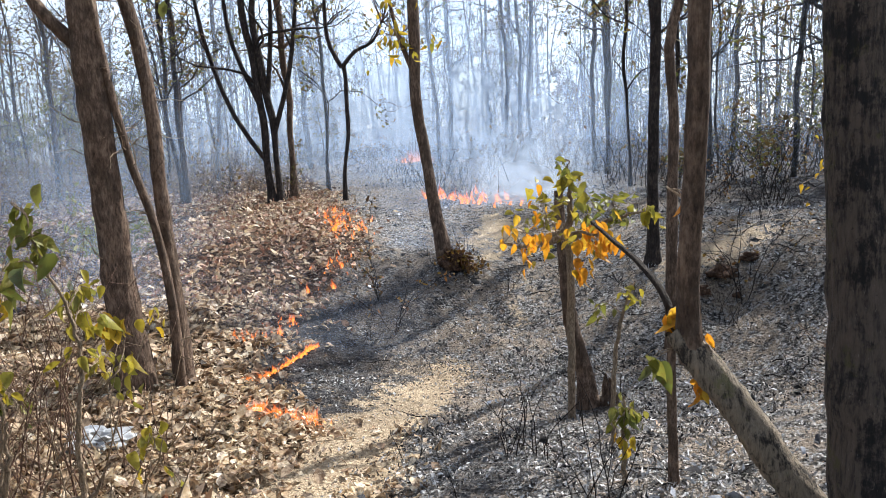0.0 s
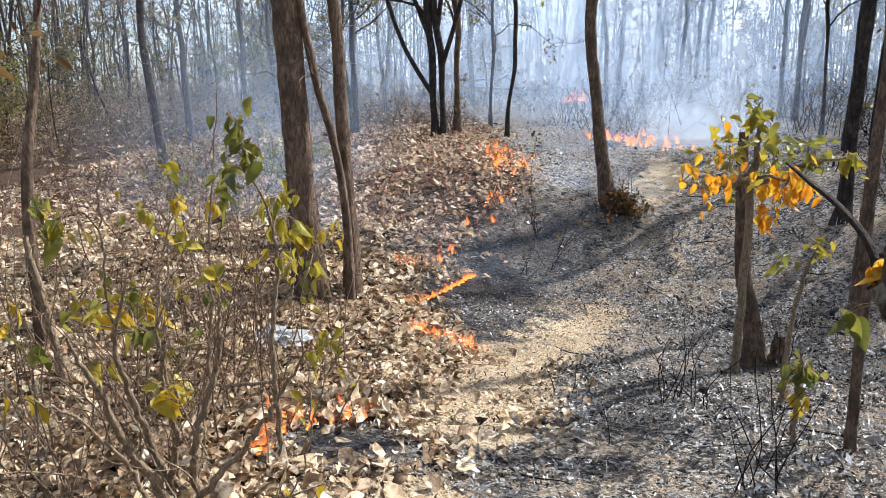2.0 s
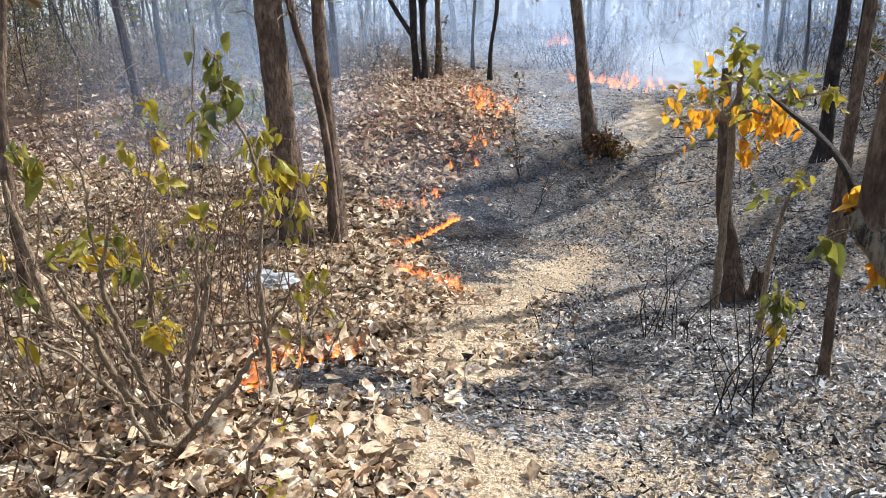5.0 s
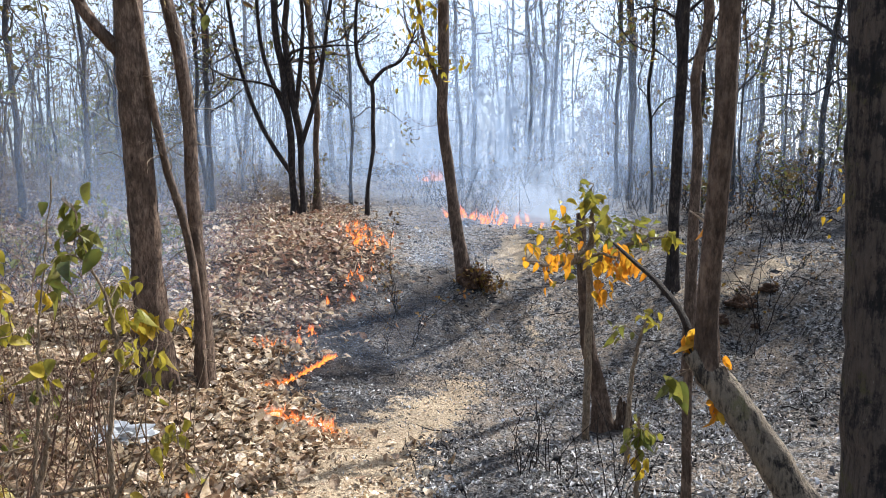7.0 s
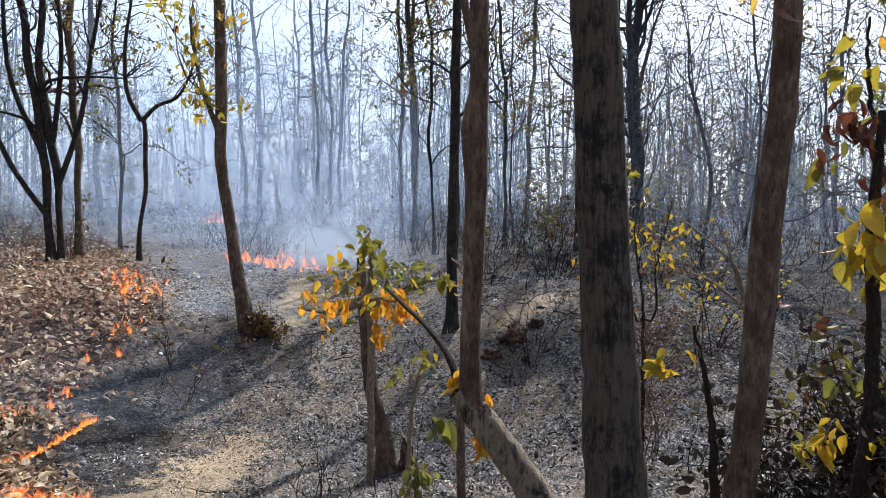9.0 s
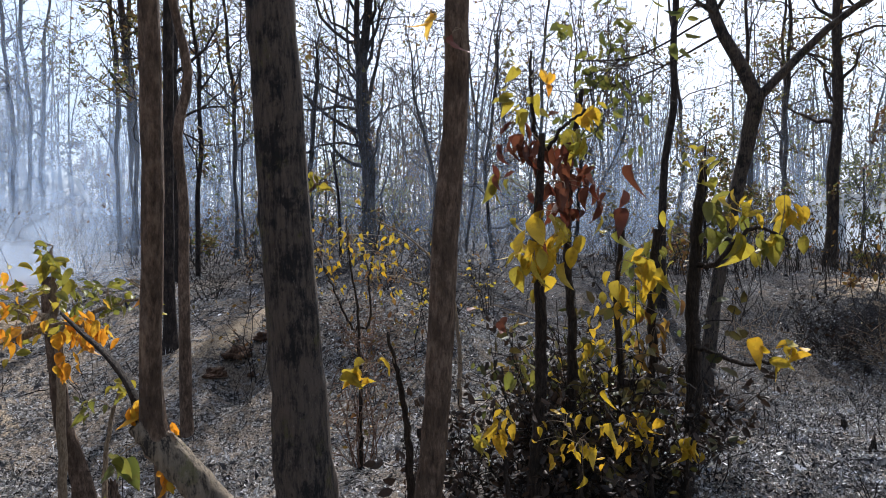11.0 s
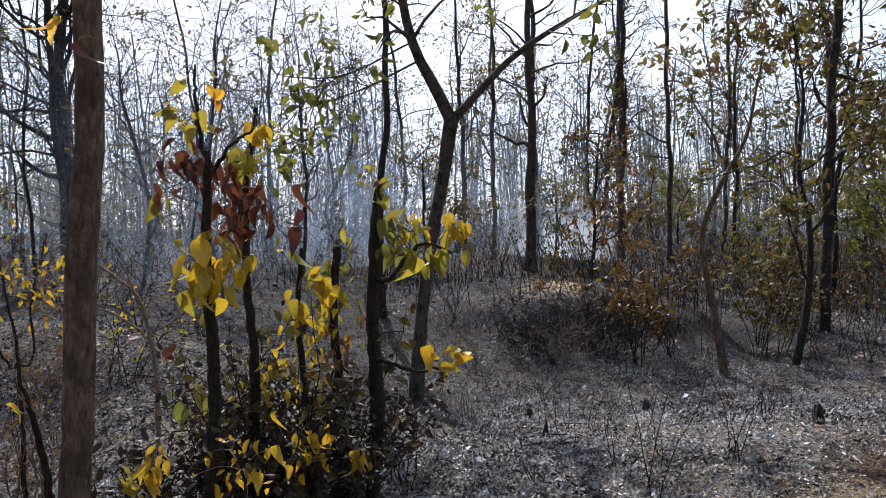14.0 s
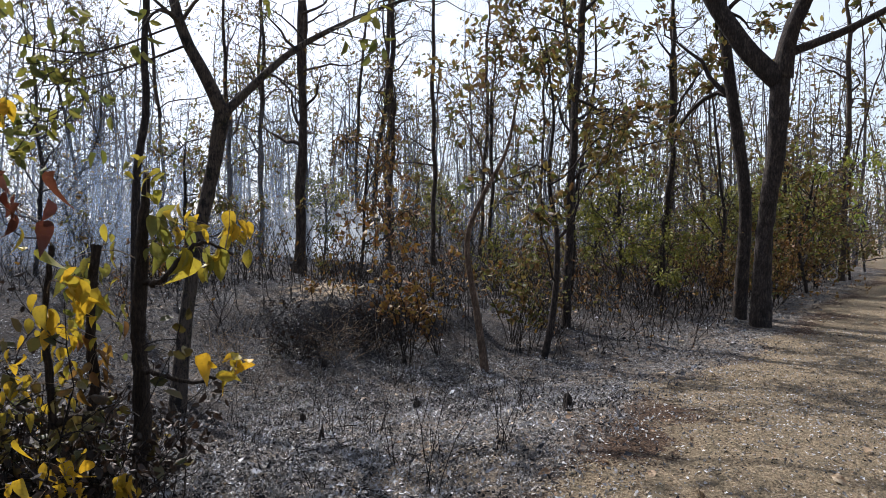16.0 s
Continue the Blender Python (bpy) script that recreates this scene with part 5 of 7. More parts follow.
stem(p1_plant, (2.41, 3.48, 0.70, 0.0165), (2.40, 3.48, 0.82, 0.0140), (2.37, 3.49, 1.02, 0.0105), (2.33, 3.51, 1.22, 0.0060))
cluster(p1_plant, (2.20, 3.52, 1.06), 0.04, 6, 0.126, YELLOW_P, 0.2)
cluster(p1_plant, (2.31, 3.47, 1.12), 0.01, 1, 0.095, YELLOW_P, 0.2)
p2_plant = plant("yellow_seedling", "low seedling with bright yellow drooping leaves", 2.58, 3.08)
stem(p2_plant, (2.58, 3.08, 0.68, 0.0089), (2.57, 3.09, 0.81, 0.0066), (2.55, 3.10, 0.89, 0.0043))
cluster(p2_plant, (2.55, 3.10, 0.88), 0.04, 12, 0.095, GOLD_P, 0.9)
cluster(p2_plant, (2.50, 3.14, 0.84), 0.06, 8, 0.075, LIME_P, 0.6)
p3_plant = plant("bushy_seedling", "low bushy seedling with yellow leaves", 2.87, 2.98)
stem(p3_plant, (2.87, 2.98, 0.59, 0.0094), (2.86, 2.99, 0.76, 0.0069), (2.84, 3.01, 0.90, 0.0045))
cluster(p3_plant, (2.87, 2.98, 0.78), 0.12, 18, 0.07, GOLD_P, 0.6)
cluster(p3_plant, (2.89, 3.10, 0.84), 0.07, 9, 0.067, GOLD_P, 0.5)
p4_plant = plant("yellow_seedling", "low seedling with bright yellow drooping leaves", 3.22, 2.92)
stem(p4_plant, (3.22, 2.92, 0.48, 0.0101), (3.21, 2.93, 0.67, 0.0074), (3.19, 2.95, 0.81, 0.0049))
stem(p4_plant, (3.29, 2.83, 0.48, 0.0101), (3.30, 2.82, 0.67, 0.0074), (3.31, 2.81, 0.79, 0.0049))
cluster(p4_plant, (3.18, 2.96, 0.79), 0.08, 19, 0.087, GOLD_P, 0.7)
cluster(p4_plant, (3.30, 2.82, 0.75), 0.03, 9, 0.098, GOLD_P, 0.9)
p5_plant = plant("thin_bush", "thin bush with small yellow leaves on burnt ground", 3.07, 5.11)
stem(p5_plant, (3.07, 5.11, 0.82, 0.0110), (3.06, 5.11, 1.09, 0.0080), (3.02, 5.13, 1.37, 0.0060), (3.00, 5.14, 1.67, 0.0040))
stem(p5_plant, (3.06, 5.11, 0.96, 0.0080), (2.91, 5.18, 1.24, 0.0060), (2.81, 5.22, 1.52, 0.0040))
stem(p5_plant, (3.08, 5.10, 0.95, 0.0080), (3.13, 5.08, 1.29, 0.0060), (3.21, 5.04, 1.70, 0.0040))
cluster(p5_plant, (3.02, 5.12, 1.48), 0.22, 46, 0.056, YELLOW_P, 0.5)
cluster(p5_plant, (2.87, 5.20, 1.40), 0.18, 30, 0.052, GOLD_P, 0.5)
cluster(p5_plant, (3.30, 5.00, 1.38), 0.20, 34, 0.052, YELLOW_P, 0.5)
cluster(p5_plant, (3.12, 5.08, 1.20), 0.22, 30, 0.050, RUSSET_P, 0.5)

arch_plant = plant("bare_shrub", "bare shrub of arched grey-brown sticks on burnt ground", 4.25, 5.62)
stem(arch_plant, (4.25, 5.62, 0.75, 0.016), (4.22, 5.65, 1.02, 0.014), (4.16, 5.69, 1.24, 0.011), (4.04, 5.80, 1.40, 0.009), (3.84, 5.90, 1.57, 0.006), (3.66, 5.98, 1.66, 0.004))
stem(arch_plant, (4.21, 5.66, 1.05, 0.010), (4.15, 5.70, 1.28, 0.008), (4.11, 5.73, 1.42, 0.006), (4.05, 5.75, 1.54, 0.004))
stem(arch_plant, (4.24, 5.63, 0.86, 0.011), (4.02, 5.74, 1.10, 0.008), (3.76, 5.86, 1.20, 0.006), (3.52, 5.98, 1.16, 0.004))
stem(tree_grey, (1.87, 3.33, 1.70, 0.0059), (1.90, 3.32, 1.75, 0.0059), (1.95, 3.30, 1.80, 0.0040))
cluster(tree_grey, (2.02, 3.49, 1.81), 0.04, 6, 0.102, LIME_P, 0.3)
ob_plant = plant("heat_wilted_bush", "bush with olive leaves and wilted orange ones", 1.38, 5.81)
stem(ob_plant, (1.38, 5.81, 1.10, 0.0229), (1.16, 5.33, 1.05, 0.0137), (0.94, 4.85, 1.14, 0.0060))
stem(ob_plant, (1.35, 5.51, 1.10, 0.0250), (1.39, 5.50, 1.31, 0.0142), (1.38, 5.51, 1.50, 0.0071))
stem(ob_plant, (1.39, 5.71, 1.04, 0.0225), (1.67, 5.66, 1.15, 0.0112), (1.87, 5.61, 1.19, 0.0075))
stem(ob_plant, (1.28, 5.12, 1.12, 0.0162), (1.36, 5.10, 1.15, 0.0097), (1.47, 5.08, 1.12, 0.0065))
cluster(ob_plant, (1.07, 4.74, 1.17), 0.14, 14, 0.085, ORANGE_P, 0.8)
cluster(ob_plant, (0.92, 4.55, 1.16), 0.01, 1, 0.094, ORANGE_P, 0.9)
cluster(ob_plant, (1.04, 4.64, 1.09), 0.1, 8, 0.085, ORANGE_P, 0.9)
cluster(ob_plant, (1.46, 5.09, 1.06), 0.10, 38, 0.105, ORANGE_P, 1)
cluster(ob_plant, (1.21, 5.23, 1.22), 0.15, 37, 0.098, LIME_P, 0.2)
cluster(ob_plant, (1.17, 5.03, 1.21), 0.09, 9, 0.09, ORANGE_P, 0.9)
cluster(ob_plant, (1.37, 5.41, 1.41), 0.07, 13, 0.128, LIME_P, 0.4)
cluster(ob_plant, (1.33, 5.41, 1.52), 0.04, 6, 0.078, OLIVE_P, 0)
cluster(ob_plant, (1.68, 5.65, 1.18), 0.14, 28, 0.098, OLIVE_P, 0.2)
cluster(ob_plant, (1.90, 5.70, 1.16), 0.07, 9, 0.113, LIME_P, 0.4)
cluster(ob_plant, (1.36, 5.10, 0.91), 0.04, 9, 0.097, ORANGE_P, 1)
cluster(ob_plant, (1.47, 5.59, 1.23), 0.15, 28, 0.089, OLIVE_P, 0.2)
h1_plant = plant("hanging_leaf_seedling", "seedling with a hanging column of olive leaves", 1.46, 4.47)
stem(h1_plant, (1.46, 4.47, 0.10, 0.0120), (1.46, 4.47, 0.24, 0.0089), (1.46, 4.47, 0.44, 0.0058))
cluster(h1_plant, (1.47, 4.47, 0.33), 0.06, 25, 0.084, OLIVE_P, 1)
cluster(h1_plant, (1.46, 4.47, 0.19), 0.04, 9, 0.086, YELLOW_P, 1)
h2_plant = plant("olive_seedling", "small seedling with olive leaves", 1.55, 5.07)
stem(h2_plant, (1.55, 5.07, 0.35, 0.0136), (1.59, 5.06, 0.65, 0.0100), (1.64, 5.05, 0.84, 0.0066))
cluster(h2_plant, (1.60, 4.95, 0.81), 0.06, 9, 0.085, LIME_P, 0.5)
cluster(h2_plant, (1.46, 5.09, 0.70), 0.06, 8, 0.076, OLIVE_P, 0.5)
ls_plant = plant("tall_twiggy_shrub", "tall twiggy shrub with sparse olive and yellow leaves", -0.64, 3.58)
stem(ls_plant, (-0.64, 3.58, 0.53, 0.0111), (-0.64, 3.58, 0.72, 0.0095), (-0.61, 3.60, 0.92, 0.0080), (-0.61, 3.60, 1.11, 0.0065), (-0.65, 3.58, 1.26, 0.0052), (-0.68, 3.56, 1.39, 0.0038), (-0.70, 3.54, 1.53, 0.0026))
stem(ls_plant, (-0.89, 3.54, 0.49, 0.0072), (-0.88, 3.55, 0.77, 0.0056), (-0.86, 3.56, 1.09, 0.0041), (-0.83, 3.58, 1.36, 0.0027), (-0.80, 3.60, 1.62, 0.0027))
stem(ls_plant, (-0.83, 3.58, 0.42, 0.0058), (-0.78, 3.62, 0.56, 0.0043), (-0.68, 3.67, 0.74, 0.0028), (-0.55, 3.74, 0.91, 0.0028))
stem(ls_plant, (-0.78, 3.12, 0.72, 0.0049), (-0.79, 3.12, 0.88, 0.0035), (-0.73, 3.17, 1.03, 0.0023), (-0.68, 3.20, 1.13, 0.0023))
stem(ls_plant, (-1.02, 3.19, 0.84, 0.0052), (-1.02, 3.18, 1.08, 0.0038), (-1.01, 3.19, 1.29, 0.0037), (-0.99, 3.21, 1.49, 0.0025))
stem(ls_plant, (-0.97, 3.36, 0.70, 0.0054), (-0.95, 3.37, 0.97, 0.0040), (-0.90, 3.41, 1.22, 0.0026))
cluster(ls_plant, (-0.71, 3.54, 1.50), 0.06, 7, 0.095, OLIVE_P, 0.7)
cluster(ls_plant, (-0.68, 3.56, 1.39), 0.07, 13, 0.110, OLIVE_P, 0.6)
cluster(ls_plant, (-0.70, 3.43, 1.30), 0.06, 7, 0.123, OLIVE_P, 0.3)
cluster(ls_plant, (-0.66, 3.69, 1.18), 0.07, 11, 0.081, LIME_P, 0.7)
cluster(ls_plant, (-0.60, 3.72, 1.12), 0.07, 11, 0.082, LIME_P, 0.8)
cluster(ls_plant, (-0.60, 3.83, 1.03), 0.03, 13, 0.115, YELLOW_P, 1)
cluster(ls_plant, (-0.66, 3.69, 0.96), 0.08, 11, 0.077, LIME_P, 0.7)
cluster(ls_plant, (-0.62, 3.12, 1.14), 0.01, 1, 0.098, YELLOW_P, 0.1)
cluster(ls_plant, (-0.69, 3.32, 0.98), 0.04, 7, 0.077, LIME_P, 0.6)
cluster(ls_plant, (-0.83, 3.34, 1.24), 0.03, 5, 0.075, YELLOW_P, 0.8)
cluster(ls_plant, (-0.59, 3.83, 0.87), 0.06, 10, 0.081, LIME_P, 0.6)
cluster(ls_plant, (-0.99, 3.34, 1.20), 0.06, 7, 0.069, LIME_P, 0.7)
cluster(ls_plant, (-1.06, 3.01, 1.20), 0.03, 7, 0.085, LIME_P, 0.7)
ls2_plant = plant("bare_branching_shrub", "bare branching shrub standing in dry leaves", -0.85, 2.79)
stem(ls2_plant, (-0.83, 3.09, 0.17, 0.0186), (-0.78, 3.03, 0.33, 0.0139), (-0.79, 2.92, 0.56, 0.0094), (-0.79, 2.82, 0.81, 0.0065), (-0.77, 2.73, 0.98, 0.0031))
stem(ls2_plant, (-0.79, 3.12, 0.23, 0.0106), (-0.80, 3.04, 0.47, 0.0086), (-0.79, 2.98, 0.66, 0.0071), (-0.79, 2.92, 0.91, 0.0056), (-0.72, 2.92, 1.10, 0.0021))
stem(ls2_plant, (-0.79, 3.12, 0.25, 0.0105), (-0.69, 3.02, 0.55, 0.0071), (-0.63, 2.91, 0.78, 0.0054), (-0.53, 2.81, 0.96, 0.0049))
stem(ls2_plant, (-0.74, 3.16, 0.24, 0.0131), (-0.73, 3.14, 0.33, 0.0103), (-0.69, 3.13, 0.51, 0.0098), (-0.61, 3.16, 0.75, 0.0070), (-0.57, 3.15, 0.95, 0.0034))
stem(ls2_plant, (-0.74, 3.03, 0.22, 0.0115), (-0.62, 2.99, 0.35, 0.0096), (-0.43, 3.00, 0.56, 0.0067), (-0.28, 2.98, 0.77, 0.0041), (-0.17, 2.93, 0.92, 0.0019))
stem(ls2_plant, (-0.25, 2.77, 0.50, 0.0030), (-0.17, 2.81, 0.57, 0.0019), (-0.13, 2.83, 0.71, 0.0019), (-0.12, 2.84, 0.91, 0.0014))
stem(ls2_plant, (-0.63, 2.86, 0.39, 0.0058), (-0.70, 2.79, 0.60, 0.0044), (-0.78, 2.72, 0.76, 0.0032), (-0.84, 2.65, 0.84, 0.0021))
stem(ls2_plant, (-0.76, 3.01, 0.21, 0.0064), (-0.74, 2.81, 0.35, 0.0047), (-0.71, 2.60, 0.54, 0.0032), (-0.65, 2.42, 0.72, 0.0019))
cluster(ls2_plant, (-0.56, 2.85, 0.77), 0.04, 8, 0.085, YELLOW_P, 0.2)
cluster(ls2_plant, (-0.70, 2.94, 0.90), 0.03, 6, 0.076, OLIVE_P, 0.6)
cluster(ls2_plant, (-0.23, 2.83, 0.51), 0.02, 2, 0.061, YELLOW_P, 0.8)
cluster(ls2_plant, (-0.16, 2.93, 0.48), 0.00, 1, 0.056, YELLOW_P, 0.7)
cluster(ls2_plant, (-0.22, 2.79, 0.33), 0.03, 4, 0.063, LIME_P, 0.8)
cluster(ls2_plant, (-0.87, 2.91, 0.98), 0.06, 8, 0.053, LIME_P, 0.5)
pole_plant = plant("bare_stick_shrub", "bare tan stick of a dry shrub in leaf litter", -1.91, 3.84)
stem(pole_plant, (-1.911, 3.836, 0.19, 0.024), (-1.923, 3.824, 0.401, 0.021), (-1.934, 3.813, 0.602, 0.019), (-1.952, 3.794, 0.796, 0.016), (-1.96, 3.78, 1.0, 0.012))
g1_plant = plant("green_seedling", "small lime-green seedling in dry leaves", -0.69, 5.41)
stem(g1_plant, (-0.69, 5.41, -0.32, 0.0077), (-0.68, 5.41, -0.24, 0.0077), (-0.66, 5.42, -0.12, 0.0057))
cluster(g1_plant, (-0.64, 5.32, -0.16), 0.04, 8, 0.092, LIME_P, 0.5)
pale_plant = plant("pale_seedling", "small seedling with pale yellow leaves in litter", -1.34, 3.9)
stem(pale_plant, (-1.34, 3.9, 0.12, 0.006), (-1.33, 3.88, 0.22, 0.005), (-1.32, 3.86, 0.30, 0.003))
cluster(pale_plant, (-1.30, 3.85, 0.27), 0.05, 9, 0.12, PALE_P, 0.6)
cluster(pale_plant, (-1.40, 3.88, 0.30), 0.05, 5, 0.12, LIME_P, 0.5)
stem(tree_slim, (2.42, 3.19, 2.32, 0.0043), (2.40, 3.21, 2.36, 0.0032), (2.36, 3.24, 2.39, 0.0026))
cluster(tree_slim, (2.36, 3.24, 2.37), 0.02, 2, 0.102, PALEO_P, 1)
cluster(tree_slim, (2.37, 3.13, 2.25), 0.02, 1, 0.165, DARKRED_P, 1)
cluster(tree_bent, (1.46, 3.56, 1.42), 0.02, 4, 0.065, ORANGE_P, 0.9)
cluster(tree_bent, (1.42, 3.60, 1.04), 0.02, 8, 0.091, ORANGE_P, 1)
cluster(tree_bent, (1.52, 3.54, 0.97), 0.01, 2, 0.059, ORANGE_P, 1)
cluster(tree_bent, (1.50, 3.53, 0.80), 0.02, 6, 0.067, ORANGE_P, 1)
cluster(tree_bent, (1.37, 3.62, 0.86), 0.03, 4, 0.113, OLIVE_P, 0.5)
cluster(tree_path, (0.06, 9.23, 3.44), 0.21, 38, 0.116, YELLOW_P, 0.8)
cluster(tree_path, (0.05, 9.23, 2.84), 0.17, 28, 0.114, YELLOW_P, 0.8)
cluster(tree_path, (0.42, 9.25, 3.66), 0.13, 12, 0.116, YELLOW_P, 0.8)


def thicket(thing, count, x0, x1, y0, y1, high, seed, bark=TWIG, lean=0.35, girth=1.0):
    """Many thin dry twigs rising and crossing about a shrub."""
    tr = np.random.default_rng(seed)
    base = np.array(thing.location)
    for _ in range(count):
        x, y = tr.uniform(x0, x1), tr.uniform(y0, y1)
        z = float(floor_z(x, y)) - 0.02
        p = bough(tr, (x, y, z), (tr.normal(0, lean), tr.normal(0, lean), 1), high * tr.uniform(0.4, 1.1), 9, 0.12)
        STEMS[thing.name].append(p)
        build("twig", *tube(p - base, girth * np.linspace(0.0042, 0.0014, 9) * tr.uniform(0.6, 1.3), 5), bark, parent=thing)
        for _ in range(int(tr.integers(0, 4))):
            k = tr.integers(3, 8)
            t = bough(tr, p[k], tr.standard_normal(3) + (0, 0, 0.6), high * tr.uniform(0.15, 0.4), 5, 0.15)
            build("side_twig", *tube(t - base, np.linspace(0.0022, 0.001, 5), 4), bark, parent=thing)


thicket(ls_plant, 62, -2.3, -0.55, 2.9, 4.8, 1.25, 51)
thicket(ls2_plant, 11, -1.6, -0.95, 3.0, 3.9, 0.95, 53)
thicket(ls2_plant, 16, -1.5, -0.6, 2.6, 3.5, 0.7, 52)
red_plant = plant("red_twig_shrub", "dense shrub of thin red-brown twigs in dry leaves", -1.25, 4.1)
STEMS[red_plant.name].append(np.array([(-1.25, 4.1, 0.2)]))
thicket(red_plant, 64, -1.65, -0.85, 3.6, 4.7, 1.15, 54, RED_TWIG, 0.22, 0.85)
thicket(red_plant, 34, -2.0, -0.95, 2.7, 3.7, 0.8, 55, RED_TWIG, 0.5, 0.8)
thicket(red_plant, 40, -3.4, -1.7, 4.4, 6.6, 1.3, 56, RED_TWIG, 0.4, 1.0)
xr = np.random.default_rng(58)
for n in range(46):
    line = STEMS[ls_plant.name][int(xr.integers(6, len(STEMS[ls_plant.name])))]
    q = line[int(xr.integers(len(line) // 2, len(line)))] + xr.normal(0, 0.05, 3)
    if q[1] > 2.7 and q[0] < -0.5:
        cluster(ls_plant, tuple(q), 0.05, int(xr.integers(2, 6)), xr.uniform(0.07, 0.11), (LIME_P, OLIVE_P, YELLOW_P)[n % 3], xr.uniform(0.3, 0.9))


# ---------- undergrowth ----------
def bush(x, y, high, wide, stems, count, material, leaf, seed, label, bark=CHAR_TWIG, name="bush", loose=True):
    """A twiggy bush: stems > fine foliage."""
    br = np.random.default_rng(seed)
    root, base = at_base(name, x, y)
    tops, fol = [], Heap()
    for _ in range(stems):
        a, q = br.uniform(0, 6.283), br.uniform(0, 0.12) * wide
        start = (q * math.cos(a), q * math.sin(a), -0.03)
        way = (math.cos(a) * wide / high * br.uniform(0.1, 0.8), math.sin(a) * wide / high * br.uniform(0.1, 0.8), 1)
        p = bough(br, start, way, high * br.uniform(0.5, 1.05), 8, 0.2)
        shape = tube(p, np.linspace(0.0048, 0.0016, 8) * (0.6 + 0.35 * high), 5)
        if loose:
            build("stem", *shape, bark, parent=root)
        else:
            fol.add(*shape, 0)
        tops.append(p)
    places, ways = [], []
    for p in tops:
        for _ in range(7):
            k = br.integers(2, 8)
            t = bough(br, p[k], br.standard_normal(3) * (1, 1, 0.5) + (0, 0, 0.5), br.uniform(0.15, 0.4) * wide, 5, 0.25)
            fol.add(*tube(t, np.linspace(0.0035, 0.0018, 5), 3), 0)
            for _ in range(br.poisson(count / stems / 7)):
                places.append(t[br.integers(1, 5)] + br.normal(0, 0.03, 3))
                ways.append(br.standard_normal(3) + (0, 0, -0.4))
    if places:
        fol.add(*leaves(br, places, ways, leaf * br.uniform(0.6, 1.3, len(places)), LEAF_LOW, 0.7, 1.2), 1)
    fol.done("foliage", [bark, material], root)
    return tagged(root, label, "bush", "undergrowth")


bush(9.87, 3.68, 2.6, 1.0, 11, 620, RUSSET, 0.085, 31, "tall thin bush of russet and scorched leaves")
bush(10.3, 3.4, 1.9, 0.9, 8, 420, RUSSET, 0.07, 32, "bush of russet leaves and bare twigs")
bush(11.3, 2.5, 2.2, 0.8, 9, 620, CROWN, 0.085, 33, "dense bush of yellow-green leaves on burnt ground")
bush(12.2, 2.0, 1.5, 0.8, 9, 240, CROWN, 0.075, 34, "sparse bush of dull leaves on burnt ground")
bush(9.3, 5.0, 0.8, 1.3, 20, 240, CHAR_SHADE_LEAF, 0.06, 35, "low tangled bush of dry twigs")
bush(10.0, 4.2, 0.9, 1.4, 22, 320, CHAR_SHADE_LEAF, 0.06, 36, "low tangled bush of dry twigs on a bank")
bush(4.35, 4.75, 1.0, 0.8, 9, 260, CROWN, 0.07, 37, "dark leafy bush in the ditch")
bush(4.75, 4.3, 0.9, 0.8, 9, 220, CROWN, 0.07, 38, "dark leafy bush in the ditch")
bush(9.5, 4.5, 0.6, 1.6, 11, 0, RUSSET, 0.05, 51, "tangle of pale dry sticks at the foot of a bank", bark=TWIG, name="stick_tangle")
bush(8.6, 5.6, 0.5, 1.4, 9, 0, RUSSET, 0.05, 52, "tangle of pale dry sticks at the foot of a bank", bark=TWIG, name="stick_tangle")
bush(3.3, 7.6, 1.2, 0.9, 7, 50, RUSSET, 0.045, 39, "thin bush of bare twigs and few yellow leaves")
bush(4.6, 6.6, 1.3, 1.0, 8, 100, YELLOW, 0.042, 40, "thin bush of bare twigs and few yellow leaves")
bush(0.0, 8.0, 0.9, 0.35, 4, 40, RUSSET, 0.05, 41, "thin scorched bush at the fire's edge", name="scorched_bush")
bush(-0.2, 8.6, 1.2, 0.4, 4, 60, RUSSET, 0.05, 42, "thin scorched bush at the fire's edge", name="scorched_bush")
bush(-3.1, 7.4, 0.8, 1.0, 8, 150, BRUSHY, 0.075, 81, "low sparse bush of dry twigs and dull leaves")
bush(-4.2, 8.3, 0.9, 1.2, 9, 170, BRUSHY, 0.075, 82, "low sparse bush of dry twigs and dull leaves")
bush(-3.4, 9.4, 0.8, 1.2, 9, 420, OLIVE, 0.07, 83, "low olive bush among dry leaves")
bush(-5.2, 9.8, 1.0, 1.2, 9, 170, BRUSHY, 0.08, 84, "low sparse bush of dry twigs and dull leaves")
protos = []
for n, (m, c, h) in enumerate(((CROWN, 260, 1.3), (RUSSET, 160, 1.1), (GREENS, 320, 1.4), (CROWN, 160, 2.4), (RUSSET, 60, 1.0), (GREENS, 420, 2.2))):
    protos.append(bush(-16 - 2 * n, 26, h, 0.9, 6, c, m, 0.075, 60 + n, loose=False, label=("low bush of sparse dull leaves", "low bush of dry russet twigs", "leafy olive bush in dry woods", "tall thin bush of bare twigs", "low tangle of bare twigs", "tall leafy olive bush")[n]))
ur = np.random.default_rng(77)
done = 0
